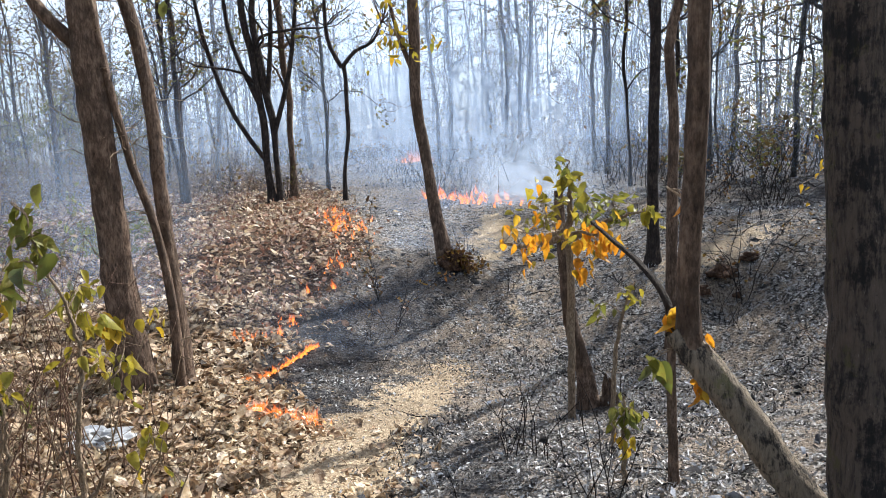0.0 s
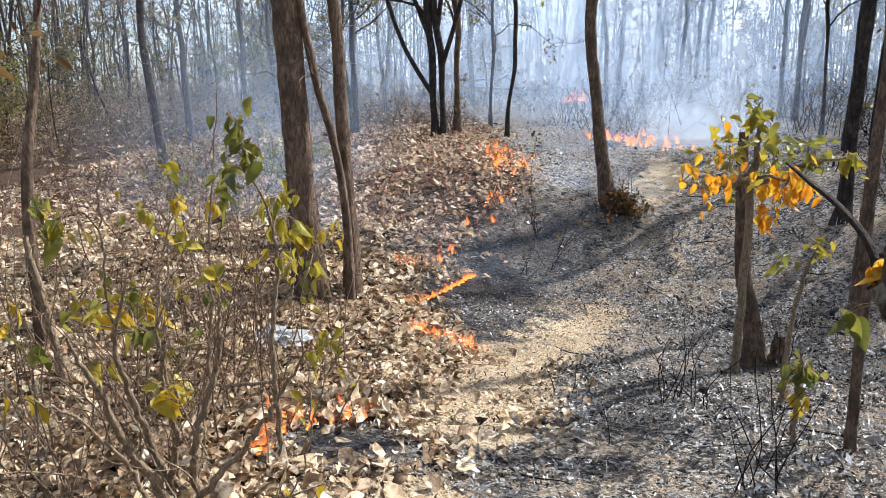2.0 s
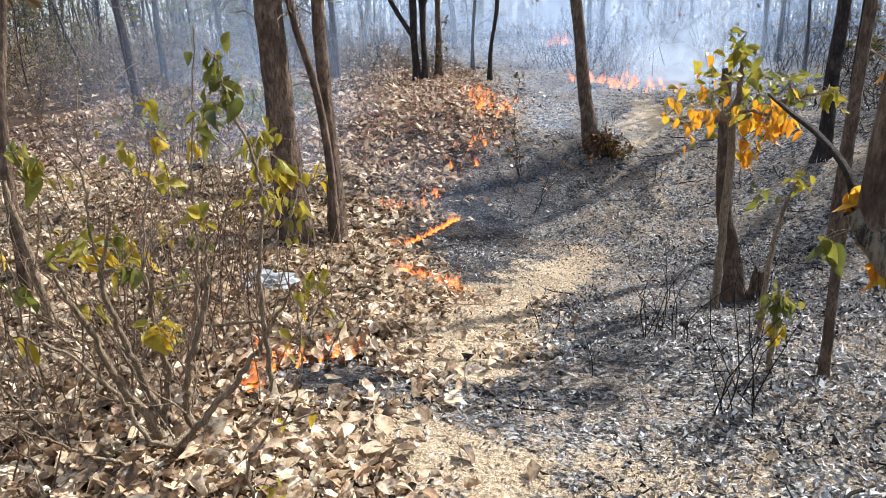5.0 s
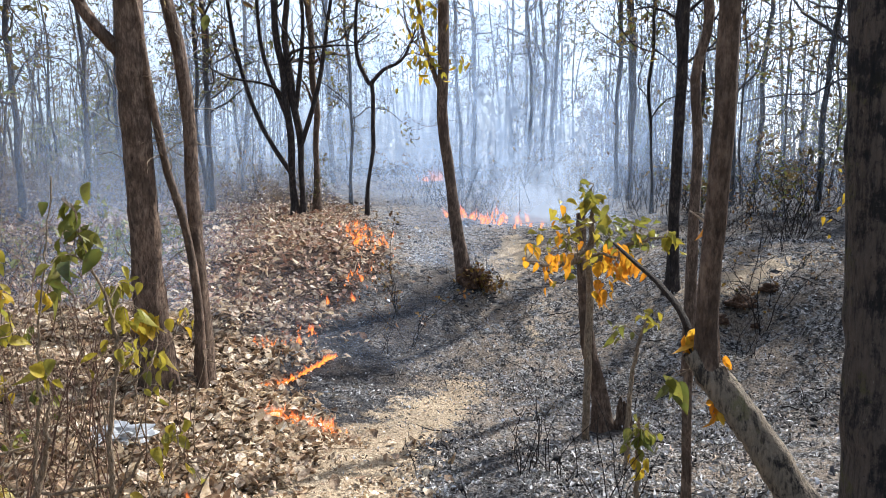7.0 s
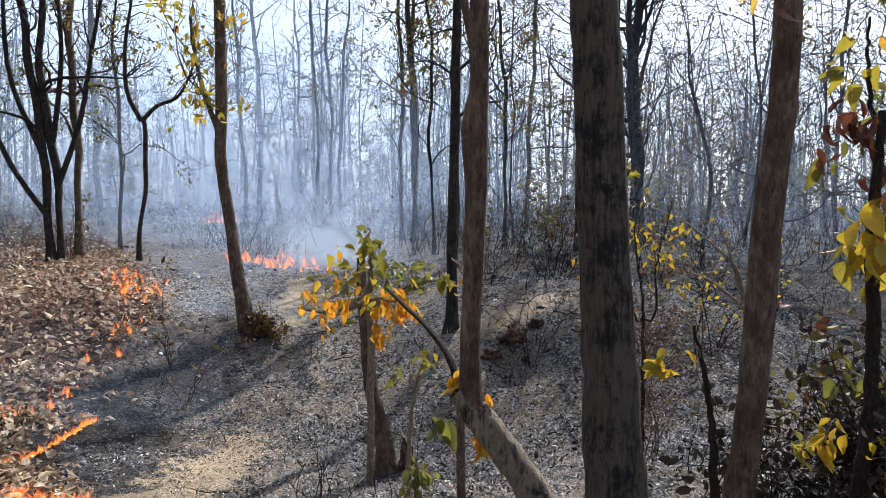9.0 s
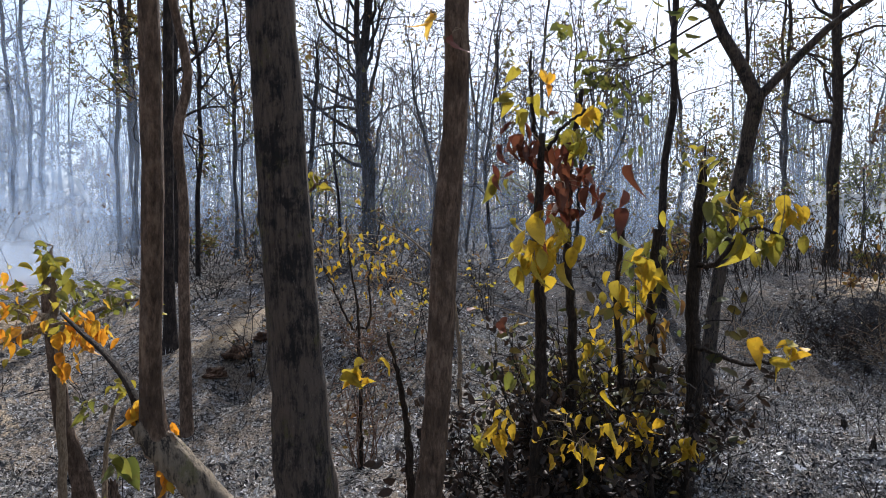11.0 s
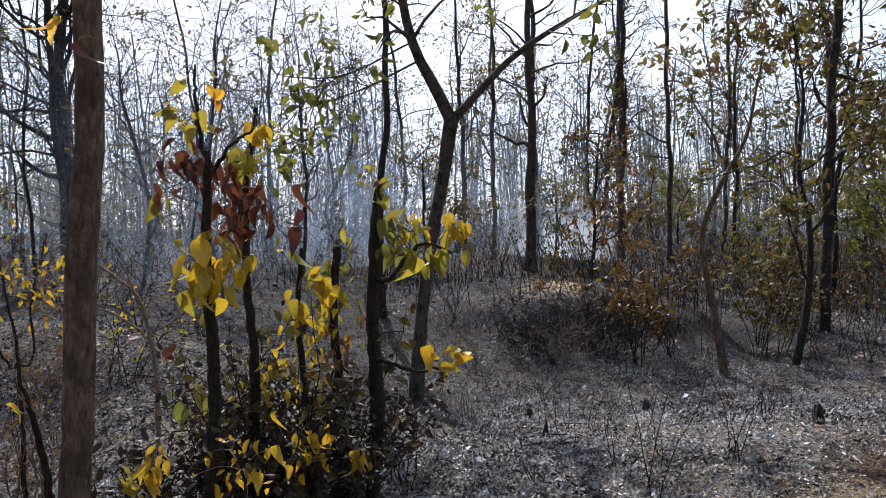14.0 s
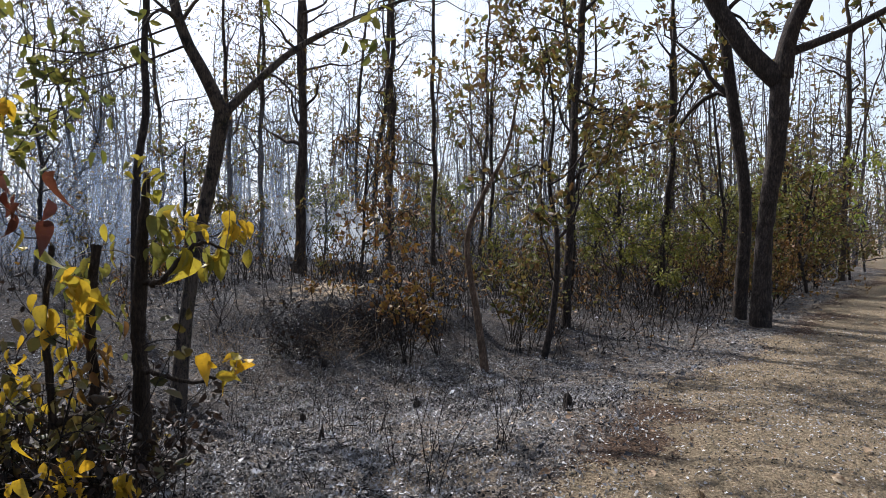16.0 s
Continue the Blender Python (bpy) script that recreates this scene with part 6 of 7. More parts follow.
for _ in range(6000):
    if done >= 185:
        break
    a, d = radians(ur.uniform(-58, 105)), 8.5 + 30 * ur.uniform(0, 1) ** 1.2
    x, y = 0.6 + d * math.sin(a), 1 + d * math.cos(a)
    if y < road_edge(x) + 1.0 or (-0.3 < a < 0.25 and d < 21 and x > burnt_edge(y) - 0.3):
        continue
    if -0.5 < a < 0.9 and d < 11:
        continue
    if x > 2 and d < 12 and y < 6:
        continue
    if x > 8 and y < 7 and d < 13:
        continue
    left = x < burnt_edge(y)
    if left and d < 15 and ur.uniform() < 0.6:
        continue
    kind = protos[int(ur.choice([0, 1, 3, 4, 4] if left else [1, 3, 4, 4, 0, 3]))]
    s = ur.uniform(0.7, 1.25)
    copy_thing(kind, pose(x, y, float(floor_z(x, y)), 0, 0, ur.uniform(0, 360))).scale = (s, s, s)
    done += 1


# burnt bushes whose black leaves also stand for shade under the saplings
bush(3.45, 3.85, 0.8, 0.75, 12, 480, CHAR_SHADE_LEAF, 0.045, 43, "low charred bush of curled leaves blackened for shade")
bush(3.75, 4.0, 0.9, 0.7, 12, 420, CHAR_SHADE_LEAF, 0.045, 47, "low charred bush of curled leaves blackened for shade")
bush(3.3, 3.6, 0.7, 0.6, 9, 420, CHAR_SHADE_LEAF, 0.045, 48, "low charred bush beside saplings, blackened for shade")
bush(3.5, 3.45, 1.2, 0.6, 8, 120, SHADED_OLIVE, 0.08, 73, "olive bush with shade in its leaf colour among saplings")
bush(3.72, 3.6, 1.4, 0.75, 10, 200, SHADED_OLIVE, 0.08, 49, "olive and brown bush with shade in its leaf colour among saplings")
bush(2.75, 3.6, 0.6, 0.5, 7, 160, CHAR_SHADE_LEAF, 0.06, 50, "low charred bush of curled leaves blackened for shade")
# extra thickets, added to darken the gap under the saplings
bush(3.38, 3.48, 0.95, 0.55, 12, 620, CHAR_SHADE_LEAF, 0.045, 146, "thicket of curled leaves blackened as shade among saplings")
bush(3.58, 3.3, 0.95, 0.55, 12, 620, CHAR_SHADE_LEAF, 0.045, 147, "thicket of curled leaves blackened as shade among saplings")
bush(3.78, 3.38, 1.0, 0.55, 12, 620, CHAR_SHADE_LEAF, 0.045, 148, "thicket of curled leaves blackened as shade among saplings")
bush(3.25, 3.75, 1.1, 0.7, 12, 420, CHAR_SHADE_LEAF, 0.045, 144, "thicket of curled leaves blackened as shade among saplings")
bush(3.6, 3.75, 1.2, 0.7, 12, 420, CHAR_SHADE_LEAF, 0.045, 145, "thicket of curled leaves blackened as shade among saplings")
bush(4.05, 3.75, 0.85, 0.8, 11, 380, CHAR_SHADE_LEAF, 0.045, 44, "low charred bush of curled leaves blackened for shade")
bush(3.0, 3.95, 0.7, 0.6, 8, 260, CHAR_SHADE_LEAF, 0.06, 45, "low dark bush beside saplings")
bush(4.5, 3.5, 0.7, 0.7, 7, 120, CHAR_SHADE_LEAF, 0.06, 46, "low scorched bush of dark curled leaves")


side = []
for n, (m, c, h) in enumerate(((CROWN, 480, 1.9), (RUSSET, 420, 1.5), (OLIVE, 420, 2.3), (RUSSET, 420, 2.8))):
    side.append(bush(-30 - 2 * n, 30, h, 1.1, 9, c, m, 0.085, 160 + n, loose=False, name="roadside_bush", label=("leafy dull olive bush beside the road", "russet leafy bush beside the road", "tall dark olive bush beside the road", "tall thin bush of mixed dry leaves")[n]))
done = 0
while done < 22:
    x, up = ur.uniform(15.5, 32), ur.uniform(1.3, 8)
    y = road_edge(x) + up
    if x < 13.5 and up < 2.2:
        continue
    s = ur.uniform(0.6, 1.15)
    copy_thing(side[int(ur.integers(4))], pose(x, y, float(floor_z(x, y)), 0, 0, ur.uniform(0, 360))).scale = (s, s, s)
    done += 1


done = 0
while done < 14:
    x, up = ur.uniform(14.8, 25), ur.uniform(0.5, 1.8)
    if math.hypot(x - 13.1, road_edge(x) + up + 1.3) < 1.2:
        continue
    s = ur.uniform(0.5, 0.95)
    copy_thing(side[int(ur.choice([0, 1, 1, 3]))], pose(x, road_edge(x) + up, float(floor_z(x, road_edge(x) + up)), 0, 0, ur.uniform(0, 360))).scale = (s, s, s)
    done += 1


def brush(name, label, count, spots, bark, material, per, leaf, seed):
    """Fine brush under the trees: thin twigs and small leaves that nobody could count."""
    br = np.random.default_rng(seed)
    heap, places = Heap(), []
    made = 0
    for _ in range(count * 4):
        if made >= count:
            break
        a, d = radians(br.uniform(-60, 106)), 9 + 34 * br.uniform(0, 1) ** 1.3
        x, y = 0.6 + d * math.sin(a), 1 + d * math.cos(a)
        if not spots(x, y, a, d):
            continue
        p = bough(br, (x, y, float(floor_z(x, y)) - 0.02), (br.normal(0, 0.3), br.normal(0, 0.3), 1), br.uniform(0.3, 1.7), 5, 0.16)
        heap.add(*tube(p, np.linspace(0.0055, 0.002, 5) * (1 + d / 40), 3), 0)
        k = br.integers(1, 4)
        t = bough(br, p[k], br.standard_normal(3) + (0, 0, 0.7), br.uniform(0.2, 0.6), 4, 0.2)
        heap.add(*tube(t, np.linspace(0.004, 0.002, 4) * (1 + d / 40), 3), 0)
        for _ in range(br.poisson(per)):
            q = (p, t)[int(br.integers(2))]
            places.append(q[int(br.integers(1, len(q)))] + br.normal(0, 0.05, 3))
        made += 1
    heap.add(*leaves(br, places, br.standard_normal((len(places), 3)) + (0, 0, -0.3), leaf * br.uniform(0.6, 1.4, len(places)), LEAF_LOW, 0.8, 1.1), 1)
    return tagged(heap.done(name, [bark, material]), label, "undergrowth", kind="stuff")


def off_road(x, y):
    return y > road_edge(x) + 0.8


brush("dry_brush", "fine green and dry brush on unburnt ground", 2600, lambda x, y, a, d: x < burnt_edge(y) - 0.6 and d > 15.5, TWIG, BRUSHY, 2.4, 0.06, 91)
brush("scorched_brush", "fine scorched brush on burnt ground", 4600, lambda x, y, a, d: x > burnt_edge(y) + (1.6 if d < 22 else 0) and off_road(x, y) and (d > 12.5 or a > 0.9) and not (x > 3 and d < 10), CHAR_TWIG, RUSSET, 1.0, 0.06, 92)


brush("roadside_brush", "dense dull brush between the road and the trees", 1700, lambda x, y, a, d: x > 12 and 1.2 < y - road_edge(x) < 8 and d > 12.5, CHAR_TWIG, RUSSET, 2, 0.07, 93)


def burnt_stalks(x, y, n, high, seed):
    """A tuft of thin charred stalks."""
    br = np.random.default_rng(seed)
    root, base = at_base("charred_stalks", x, y)
    for _ in range(n):
        a, q = br.uniform(0, 6.283), br.uniform(0.01, 0.09)
        px, py = q * math.cos(a), q * math.sin(a)
        z0 = float(floor_z(x + px, y + py)) - base[2]
        p = bough(br, (px, py, z0 - 0.02), (br.normal(0, 0.2), br.normal(0, 0.2), 1), high * br.uniform(0.45, 1.1), 7, 0.15)
        build("stalk", *tube(p, np.linspace(0.0034, 0.0013, 7), 5), CHAR_TWIG, parent=root)
        if br.uniform() < 0.5:
            k = br.integers(2, 6)
            t = bough(br, p[k], br.standard_normal(3) + (0, 0, 0.9), high * 0.25, 4, 0.15)
            build("side_twig", *tube(t, np.linspace(0.0025, 0.0012, 4), 4), CHAR_TWIG, parent=root)
    return tagged(root, "tuft of thin charred stalks standing in ash", "burnt plant", "charred stalks")


burnt_stalks(1.22, 3.95, 6, 0.55, 1)
burnt_stalks(1.30, 4.02, 4, 0.8, 2)
burnt_stalks(0.62, 4.4, 1, 0.5, 3)
burnt_stalks(0.95, 5.1, 7, 0.6, 4)
burnt_stalks(1.12, 5.0, 5, 0.5, 5)
burnt_stalks(4.75, 2.04, 3, 1.0, 6)
burnt_stalks(4.76, 2.77, 5, 0.35, 7)
burnt_stalks(8.0, 4.92, 5, 0.8, 8)
sr = np.random.default_rng(5)
for n in range(120):
    x, y = (sr.uniform(-0.5, 11), sr.uniform(3.5, 11)) if n % 2 else (sr.uniform(5, 12.5), sr.uniform(1.5, 6))
    if burnt_share(np.array(x), np.array(y)) < 0.7 or bare_share(np.array(x), np.array(y)) > 0.55:
        continue
    burnt_stalks(x, y, int(sr.integers(1, 6)), sr.uniform(0.2, 0.7), 100 + n)


# ---------- what lies on the ground ----------
def scatter(name, label, category, count, x0, x1, y0, y1, keep, size, material, shape, curl, lift, seed, near=None, width=1.0, level=0.72, tilt=0.22, cup=1.0):
    """Leaves or flakes strewn by chance where keep(x, y) allows; one object of stuff."""
    sr = np.random.default_rng(seed)
    x, y = sr.uniform(x0, x1, count), sr.uniform(y0, y1, count)
    ok = sr.uniform(0, 1, count) < keep(x, y)
    x, y = x[ok], y[ok]
    s = size * (0.3 + 1.15 * sr.uniform(0, 1, len(x)) ** 1.3)
    z = floor_z(x, y) + sr.uniform(0.002, lift, len(x)) + 0.1 * s
    a = sr.uniform(0, 6.283, len(x))
    ways = np.stack([np.cos(a), np.sin(a), sr.normal(0.05, tilt, len(x))], -1)
    v, f = leaves(sr, np.stack([x, y, z], -1), ways, s, shape, curl, width, level, cup)
    return tagged(build(name, v, f, material), label, category, kind="stuff")


def unburnt(x, y):
    return (1 - burnt_share(x, y)) * (1 - 0.93 * np.clip(bare_share(x, y), 0, 1)) * step(y - road_edge(x) - 0.2, 0.2)


# share of the darker ash, rising towards the right
def fresh(x, y):
    return step(x - 2.5 - 0.25 * (y - 3), 0.5)


def ashy(x, y):
    return burnt_share(x, y) * (1 - 0.8 * np.clip(bare_share(x, y) * 1.1, 0, 1)) * (0.25 + 0.75 * np.clip(2.2 * mottle(x, y) - 0.4, 0, 1)) * (1 - 0.96 * np.clip(1.15 * char_shade_share(x, y), 0, 1))


scatter("leaf_litter", "top layer of large curled tan leaves", "leaf litter", 9500, -3, 0.5, 0.2, 4.8, unburnt, 0.08, LITTER, LEAF_GOOD, 1.5, 0.06, 25, width=1.2, level=0.6, tilt=0.3, cup=1.6)
scatter("leaf_litter", "deep litter of large dry tan and brown leaves", "leaf litter", 46000, -5, 0.5, -0.4, 7.5, unburnt, 0.08, LITTER_OLD, LEAF_MID, 1.2, 0.045, 11, width=1.35, level=0.66, tilt=0.28, cup=2.2)
scatter("leaf_litter", "litter of dry red-brown leaves on a slope", "leaf litter", 30000, -9, 0.5, 7.5, 17, unburnt, 0.072, LITTER_RED, LEAF_LOW, 1.2, 0.035, 12, width=1.25, level=0.5, tilt=0.4)
scatter("leaf_litter", "pale dry leaves strewn over a slope", "leaf litter", 12500, -9, 0.5, 7.5, 17, unburnt, 0.085, LITTER, LEAF_LOW, 1.2, 0.035, 57, width=1.25, level=0.5, tilt=0.4)
scatter("leaf_litter", "far litter of dry leaves under trees", "leaf litter", 16000, -24, 0, 12, 34, unburnt, 0.15, LITTER_OLD, LEAF_CHIP, 0.9, 0.03, 13, width=1.25)
scatter("leaf_litter", "pale dry leaves lying on darker ones", "leaf litter", 8000, -5, 0.5, 4.6, 8, unburnt, 0.085, LITTER, LEAF_MID, 1.0, 0.06, 27, width=1.3, level=0.7, tilt=0.26, cup=1.6)
scatter("leaf_litter", "small broken bits of dry leaves", "leaf litter", 60000, -3.5, 0.5, 0.4, 6.5, unburnt, 0.034, LITTER, LEAF_CHIP, 1.6, 0.07, 26, width=1.5, level=0.5, tilt=0.4)
scatter("ash_flakes", "grey and black flakes of burnt leaves", "ash", 210000, -1.5, 6.5, 0.2, 7.5, lambda x, y: ashy(x, y) * (1 - 0.85 * fresh(x, y)), 0.023, ASH, LEAF_CHIP, 1.8, 0.026, 14, width=1.1, level=0.18, tilt=0.75)
scatter("ash_flakes", "grey and black flakes of burnt leaves", "ash", 110000, -1.5, 14, -1, 13, lambda x, y: ashy(x, y) * (1 - fresh(x, y)), 0.026, ASH, LEAF_CHIP, 1.8, 0.03, 15, width=1.1, level=0.18, tilt=0.75)
scatter("ash_flakes", "glossy black and grey flakes of burnt leaves", "ash", 170000, 3, 14, -1, 11, lambda x, y: ashy(x, y) * fresh(x, y), 0.028, ASH_DARK, LEAF_CHIP, 1.8, 0.032, 55, width=1.1, level=0.18, tilt=0.75)
scatter("ash_flakes", "far grey and black flakes of burnt leaves", "ash", 34000, -6, 34, -4, 34, ashy, 0.065, ASH_DARK, LEAF_CHIP, 1.1, 0.03, 16, width=1.3, level=0.4, tilt=0.5)
scatter("ash_flakes", "fine pale and black flakes of burnt leaves", "ash", 210000, 3.4, 10.5, 0.9, 5.6, ashy, 0.021, ASH, LEAF_CHIP, 1.6, 0.025, 56, width=1.2, level=0.2, tilt=0.7)
scatter("ash_flakes", "long curled grey flakes of burnt leaves", "ash", 24000, -0.8, 6.0, 2.2, 8.5, lambda x, y: ashy(x, y) * (1 - 0.6 * fresh(x, y)), 0.036, ASH, LEAF_MID, 1.9, 0.035, 114, width=0.55, level=0.25, tilt=0.65)
scatter("charred_leaves", "curled black leaves lying in ash", "ash", 6000, -1, 12, 1.2, 9, ashy, 0.042, ASH_DARK, LEAF_MID, 1.9, 0.03, 24, width=0.8, level=0.4, tilt=0.45)
scatter("stray_leaves", "scattered dry leaves on soil and ash", "leaf litter", 1000, -1, 12, 1.5, 9, lambda x, y: 0.25 + 0.5 * bare_share(x, y), 0.052, LITTER, LEAF_MID, 0.9, 0.02, 17, width=1.2)


scatter("charred_leaves", "black leaf bits blown onto the road edge", "ash", 14000, 3, 16, -4, 2.4, lambda x, y: 0.55 * bare_share(x, y) * step(y - road_edge(x) + 1.3, 0.5) * np.clip(2 * mottle(x, y) - 0.3, 0, 1), 0.035, ASH, LEAF_CHIP, 1.6, 0.012, 28)
scatter("road_crumbs", "dark grit and leaf bits on the dirt road", "gravel", 46000, 3, 13, -3, 2.3, lambda x, y: bare_share(x, y), 0.02, ASH, LEAF_CHIP, 1.4, 0.008, 29, width=1.5)
scatter("road_crumbs", "tan grit and leaf bits on the footpath", "gravel", 16000, -1.2, 2.2, 2.6, 9, lambda x, y: bare_share(x, y), 0.022, LITTER, LEAF_CHIP, 1.2, 0.008, 30, width=1.5)
scatter("road_crumbs", "small stones and leaf bits on the dirt road", "gravel", 30000, 0, 16, -5, 2.2, lambda x, y: bare_share(x, y) * 0.9, 0.018, LITTER_OLD, LEAF_CHIP, 0.8, 0.006, 20, width=1.6)
scatter("stray_leaves", "scattered dry leaves along the dirt road", "leaf litter", 1600, 1, 18, -6, 2.5, lambda x, y: 0.15 + 0.6 * step(y - road_edge(x) + 1.2, 0.4), 0.07, LITTER_OLD, LEAF_MID, 0.9, 0.015, 23, width=1.2)


def strewn_twigs(name, label, count, x0, x1, y0, y1, keep, material, long, seed):
    tr = np.random.default_rng(seed)
    heap = Heap()
    for _ in range(count):
        x, y = tr.uniform(x0, x1), tr.uniform(y0, y1)
        if tr.uniform() > keep(np.array(x), np.array(y)):
            continue
        a, l = tr.uniform(0, 6.283), long * tr.uniform(0.3, 1.3)
        p = bough(tr, (x, y, 0), (math.cos(a), math.sin(a), 0), l, 6, 0.12)
        p[:, 2] = floor_z(p[:, 0], p[:, 1]) + 0.012 + np.abs(tr.normal(0, 0.015, 6))
        heap.add(*tube(p, np.linspace(0.006, 0.002, 6) * tr.uniform(0.5, 1.3), 5))
    return tagged(heap.done(name, material), label, "twigs", kind="stuff")


strewn_twigs("fallen_twigs", "charred twigs lying in ash", 700, -1, 11, 2, 10, ashy, CHAR_TWIG, 0.35, 18)
strewn_twigs("fallen_twigs", "dry brown twigs lying in leaves", 420, -5, 0.3, 2, 10, unburnt, TWIG, 0.5, 19)


# ---------- fire and smoke ----------
FLAME_MESHES = []
for n in range(9):
    fr = np.random.default_rng(200 + n)
    rows, vs, fs, rise = 7, [], [], []
    sway, w = fr.uniform(0, 6.28), fr.uniform(0.16, 0.34)
    for k in range(rows + 1):
        t = k / rows
        half = w * (1 - t) ** 0.8 * (0.55 + 1.8 * t * (1 - t))
        cx, cy = 0.13 * math.sin(5 * t + sway) * t, 0.13 * math.cos(6 * t + sway) * t
        for side in (-1, 0, 1):
            vs.append((cx + side * half, cy, t * (1.0 if side == 0 else 0.92)))
            rise.append(t + (0.0 if side == 0 else 0.5))
    for k in range(rows):
        fs += [(3 * k, 3 * k + 1, 3 * k + 4, 3 * k + 3), (3 * k + 1, 3 * k + 2, 3 * k + 5, 3 * k + 4)]
    me = bpy.data.meshes.new("flame")
    me.from_pydata(vs, [], fs)
    me.polygons.foreach_set("use_smooth", [True] * len(fs))
    me.attributes.new("rise", "FLOAT", "POINT").data.foreach_set("value", rise)
    me.materials.append(FLAME)
    FLAME_MESHES.append(me)


def fire(points, tongues, high, seed, label, wide=0.05, clumps=14):
    """A front of small flames along a line on the ground; each tongue is a part."""
    fr = np.random.default_rng(seed)
    line = smooth_line([(x, y, 0) for x, y in points], 60)
    gaps = fr.uniform(0.04, 0.94, clumps) if clumps < 80 else np.linspace(0.05, 0.93, clumps)
    root, base = at_base("ground_fire", *points[len(points) // 2])
    for _ in range(tongues):
        x, y, _z = line[int(60 * gaps[int(fr.integers(len(gaps)))] + fr.integers(-3, 4)) % 60] + (*fr.normal(0, wide, 2), 0)
        h = high * (0.2 + 1.15 * fr.uniform() ** 2)
        ob = new("flame", FLAME_MESHES[int(fr.integers(9))])
        ob.parent = root
        turn = Euler((fr.normal(0.05, 0.25), fr.normal(-0.1, 0.25), fr.uniform(0, 6.28)))
        ob.matrix_basis = Matrix.LocRotScale((x - base[0], y - base[1], float(floor_z(x, y)) + 0.015 - base[2]), turn, (h * fr.uniform(0.7, 1.4), h, h))
    return tagged(root, label, "fire", "ground fires")


fire(((-0.95, 6.2), (-0.82, 6.6), (-0.70, 7.05), (-0.62, 7.37)), 420, 0.062, 1, "thin curved line of low flames in ash", 0.008, 90)
fire(((-0.76, 5.62), (-0.55, 5.66), (-0.22, 5.66)), 150, 0.13, 2, "patch of orange flames eating dry leaves", 0.05, 24)
fire(((-1.25, 6.95), (-1.1, 7.3), (-0.9, 8.0)), 80, 0.10, 3, "orange flames at the edge of the litter", 0.06)
fire(((-1.7, 13.4), (-1.0, 11.3), (-0.62, 9.95)), 80, 0.14, 4, "orange flames climbing a leafy slope", 0.2, 26)
fire(((0.4, 14.2), (0.9, 13.4), (1.5, 12.8)), 80, 0.26, 5, "orange flames across the path", 0.2, 16)
fire(((-1.5, 28.4), (-1.0, 28.0), (-0.4, 28.4)), 34, 0.6, 6, "far orange flames under smoke", 0.3)
fire(((-1.35, 11.7), (-1.0, 10.7), (-0.72, 9.5), (-0.85, 8.4)), 150, 0.12, 8, "broken line of orange flames down a leafy slope", 0.09, 13)
fire(((-0.76, 3.62), (-0.78, 3.8), (-0.84, 3.95), (-0.69, 4.1), (-0.6, 4.2), (-0.45, 4.26)), 90, 0.11, 7, "small flames round a burnt pocket in leaves", 0.05, 18)


def veil(x, y, z, wide, high, cover, seed, face=None, material=SMOKE):
    """A soft drifting sheet of thin smoke, thickest low in its middle and fading out to nothing at its rim."""
    vr = np.random.default_rng(seed)
    n, m = 36, 18
    u, v = np.meshgrid(np.linspace(-1, 1, n), np.linspace(0, 1, m))
    fx, fy = face if face else (x - 0.6, y - 1.0)
    d = math.hypot(fx, fy)
    rx, ry = fy / d, -fx / d
    bulge = 0.05 * wide * (np.sin(2.5 * u + vr.uniform(0, 6)) * 0.6 + np.sin(4 * u + 3 * v + vr.uniform(0, 6)) * 0.4)
    px, py = x + rx * u * wide / 2 + fx / d * bulge, y + ry * u * wide / 2 + fy / d * bulge
    pz = land(px[0], py[0])[None] * (1 - v) + (z + high) * v + 0.0 * u
    fade = np.clip((1 - np.abs(u) ** 2.2), 0, 1) * np.clip(1 - v**1.6, 0, 1) * np.clip(v / 0.06 + 0.25, 0, 1)
    cell = (np.arange(m - 1)[:, None] * n + np.arange(n - 1)[None]).ravel()
    ob = build("smoke", np.stack([px, py, pz], -1).reshape(-1, 3), np.stack([cell, cell + 1, cell + n + 1, cell + n], -1), material, attrs=(("thick", (cover * fade).ravel()),))
    return tagged(ob, "thin white-blue smoke drifting between trees", "smoke", kind="stuff")


veil(0.45, 9.9, 0.3, 1.6, 1.0, 0.24, 1)
veil(-2.6, 7.0, 0.2, 2.4, 2.6, 0.26, 2)
veil(1.4, 12.4, 0.6, 5.0, 1.6, 0.4, 3)
veil(1.9, 13.6, 0.6, 2.4, 1.5, 0.5, 19, None, SMOKE_THICK)
veil(1.6, 16.5, 0.8, 11.0, 4.5, 0.42, 4)
veil(-0.5, 21.0, 1.0, 20.0, 8.0, 0.5, 5)
veil(0.0, 27.0, 1.0, 34.0, 13.0, 0.5, 6)
veil(-0.6, 7.2, 0.1, 2.2, 0.9, 0.1, 11)
veil(-3.6, 8.6, 0.2, 4.0, 2.2, 0.2, 12)
veil(-6.5, 14.0, 0.6, 9.0, 5.0, 0.2, 20)
veil(22.0, 16.0, 1.0, 18.0, 7.0, 0.2, 7)
veil(18.4, 8.6, 0.6, 3.4, 1.9, 1.0, 9, None, SMOKE_THICK)
veil(18.6, 15.5, 0.8, 12.0, 6.0, 0.14, 10)
veil(12.8, 11.0, 0.6, 4.5, 3.4, 0.34, 13)
veil(7.4, 11.6, 0.6, 8.0, 4.5, 0.10, 14)
veil(15.2, 10.2, 0.6, 9.0, 4.0, 0.12, 15)
veil(11.0, 17.0, 0.8, 16.0, 7.0, 0.15, 16)
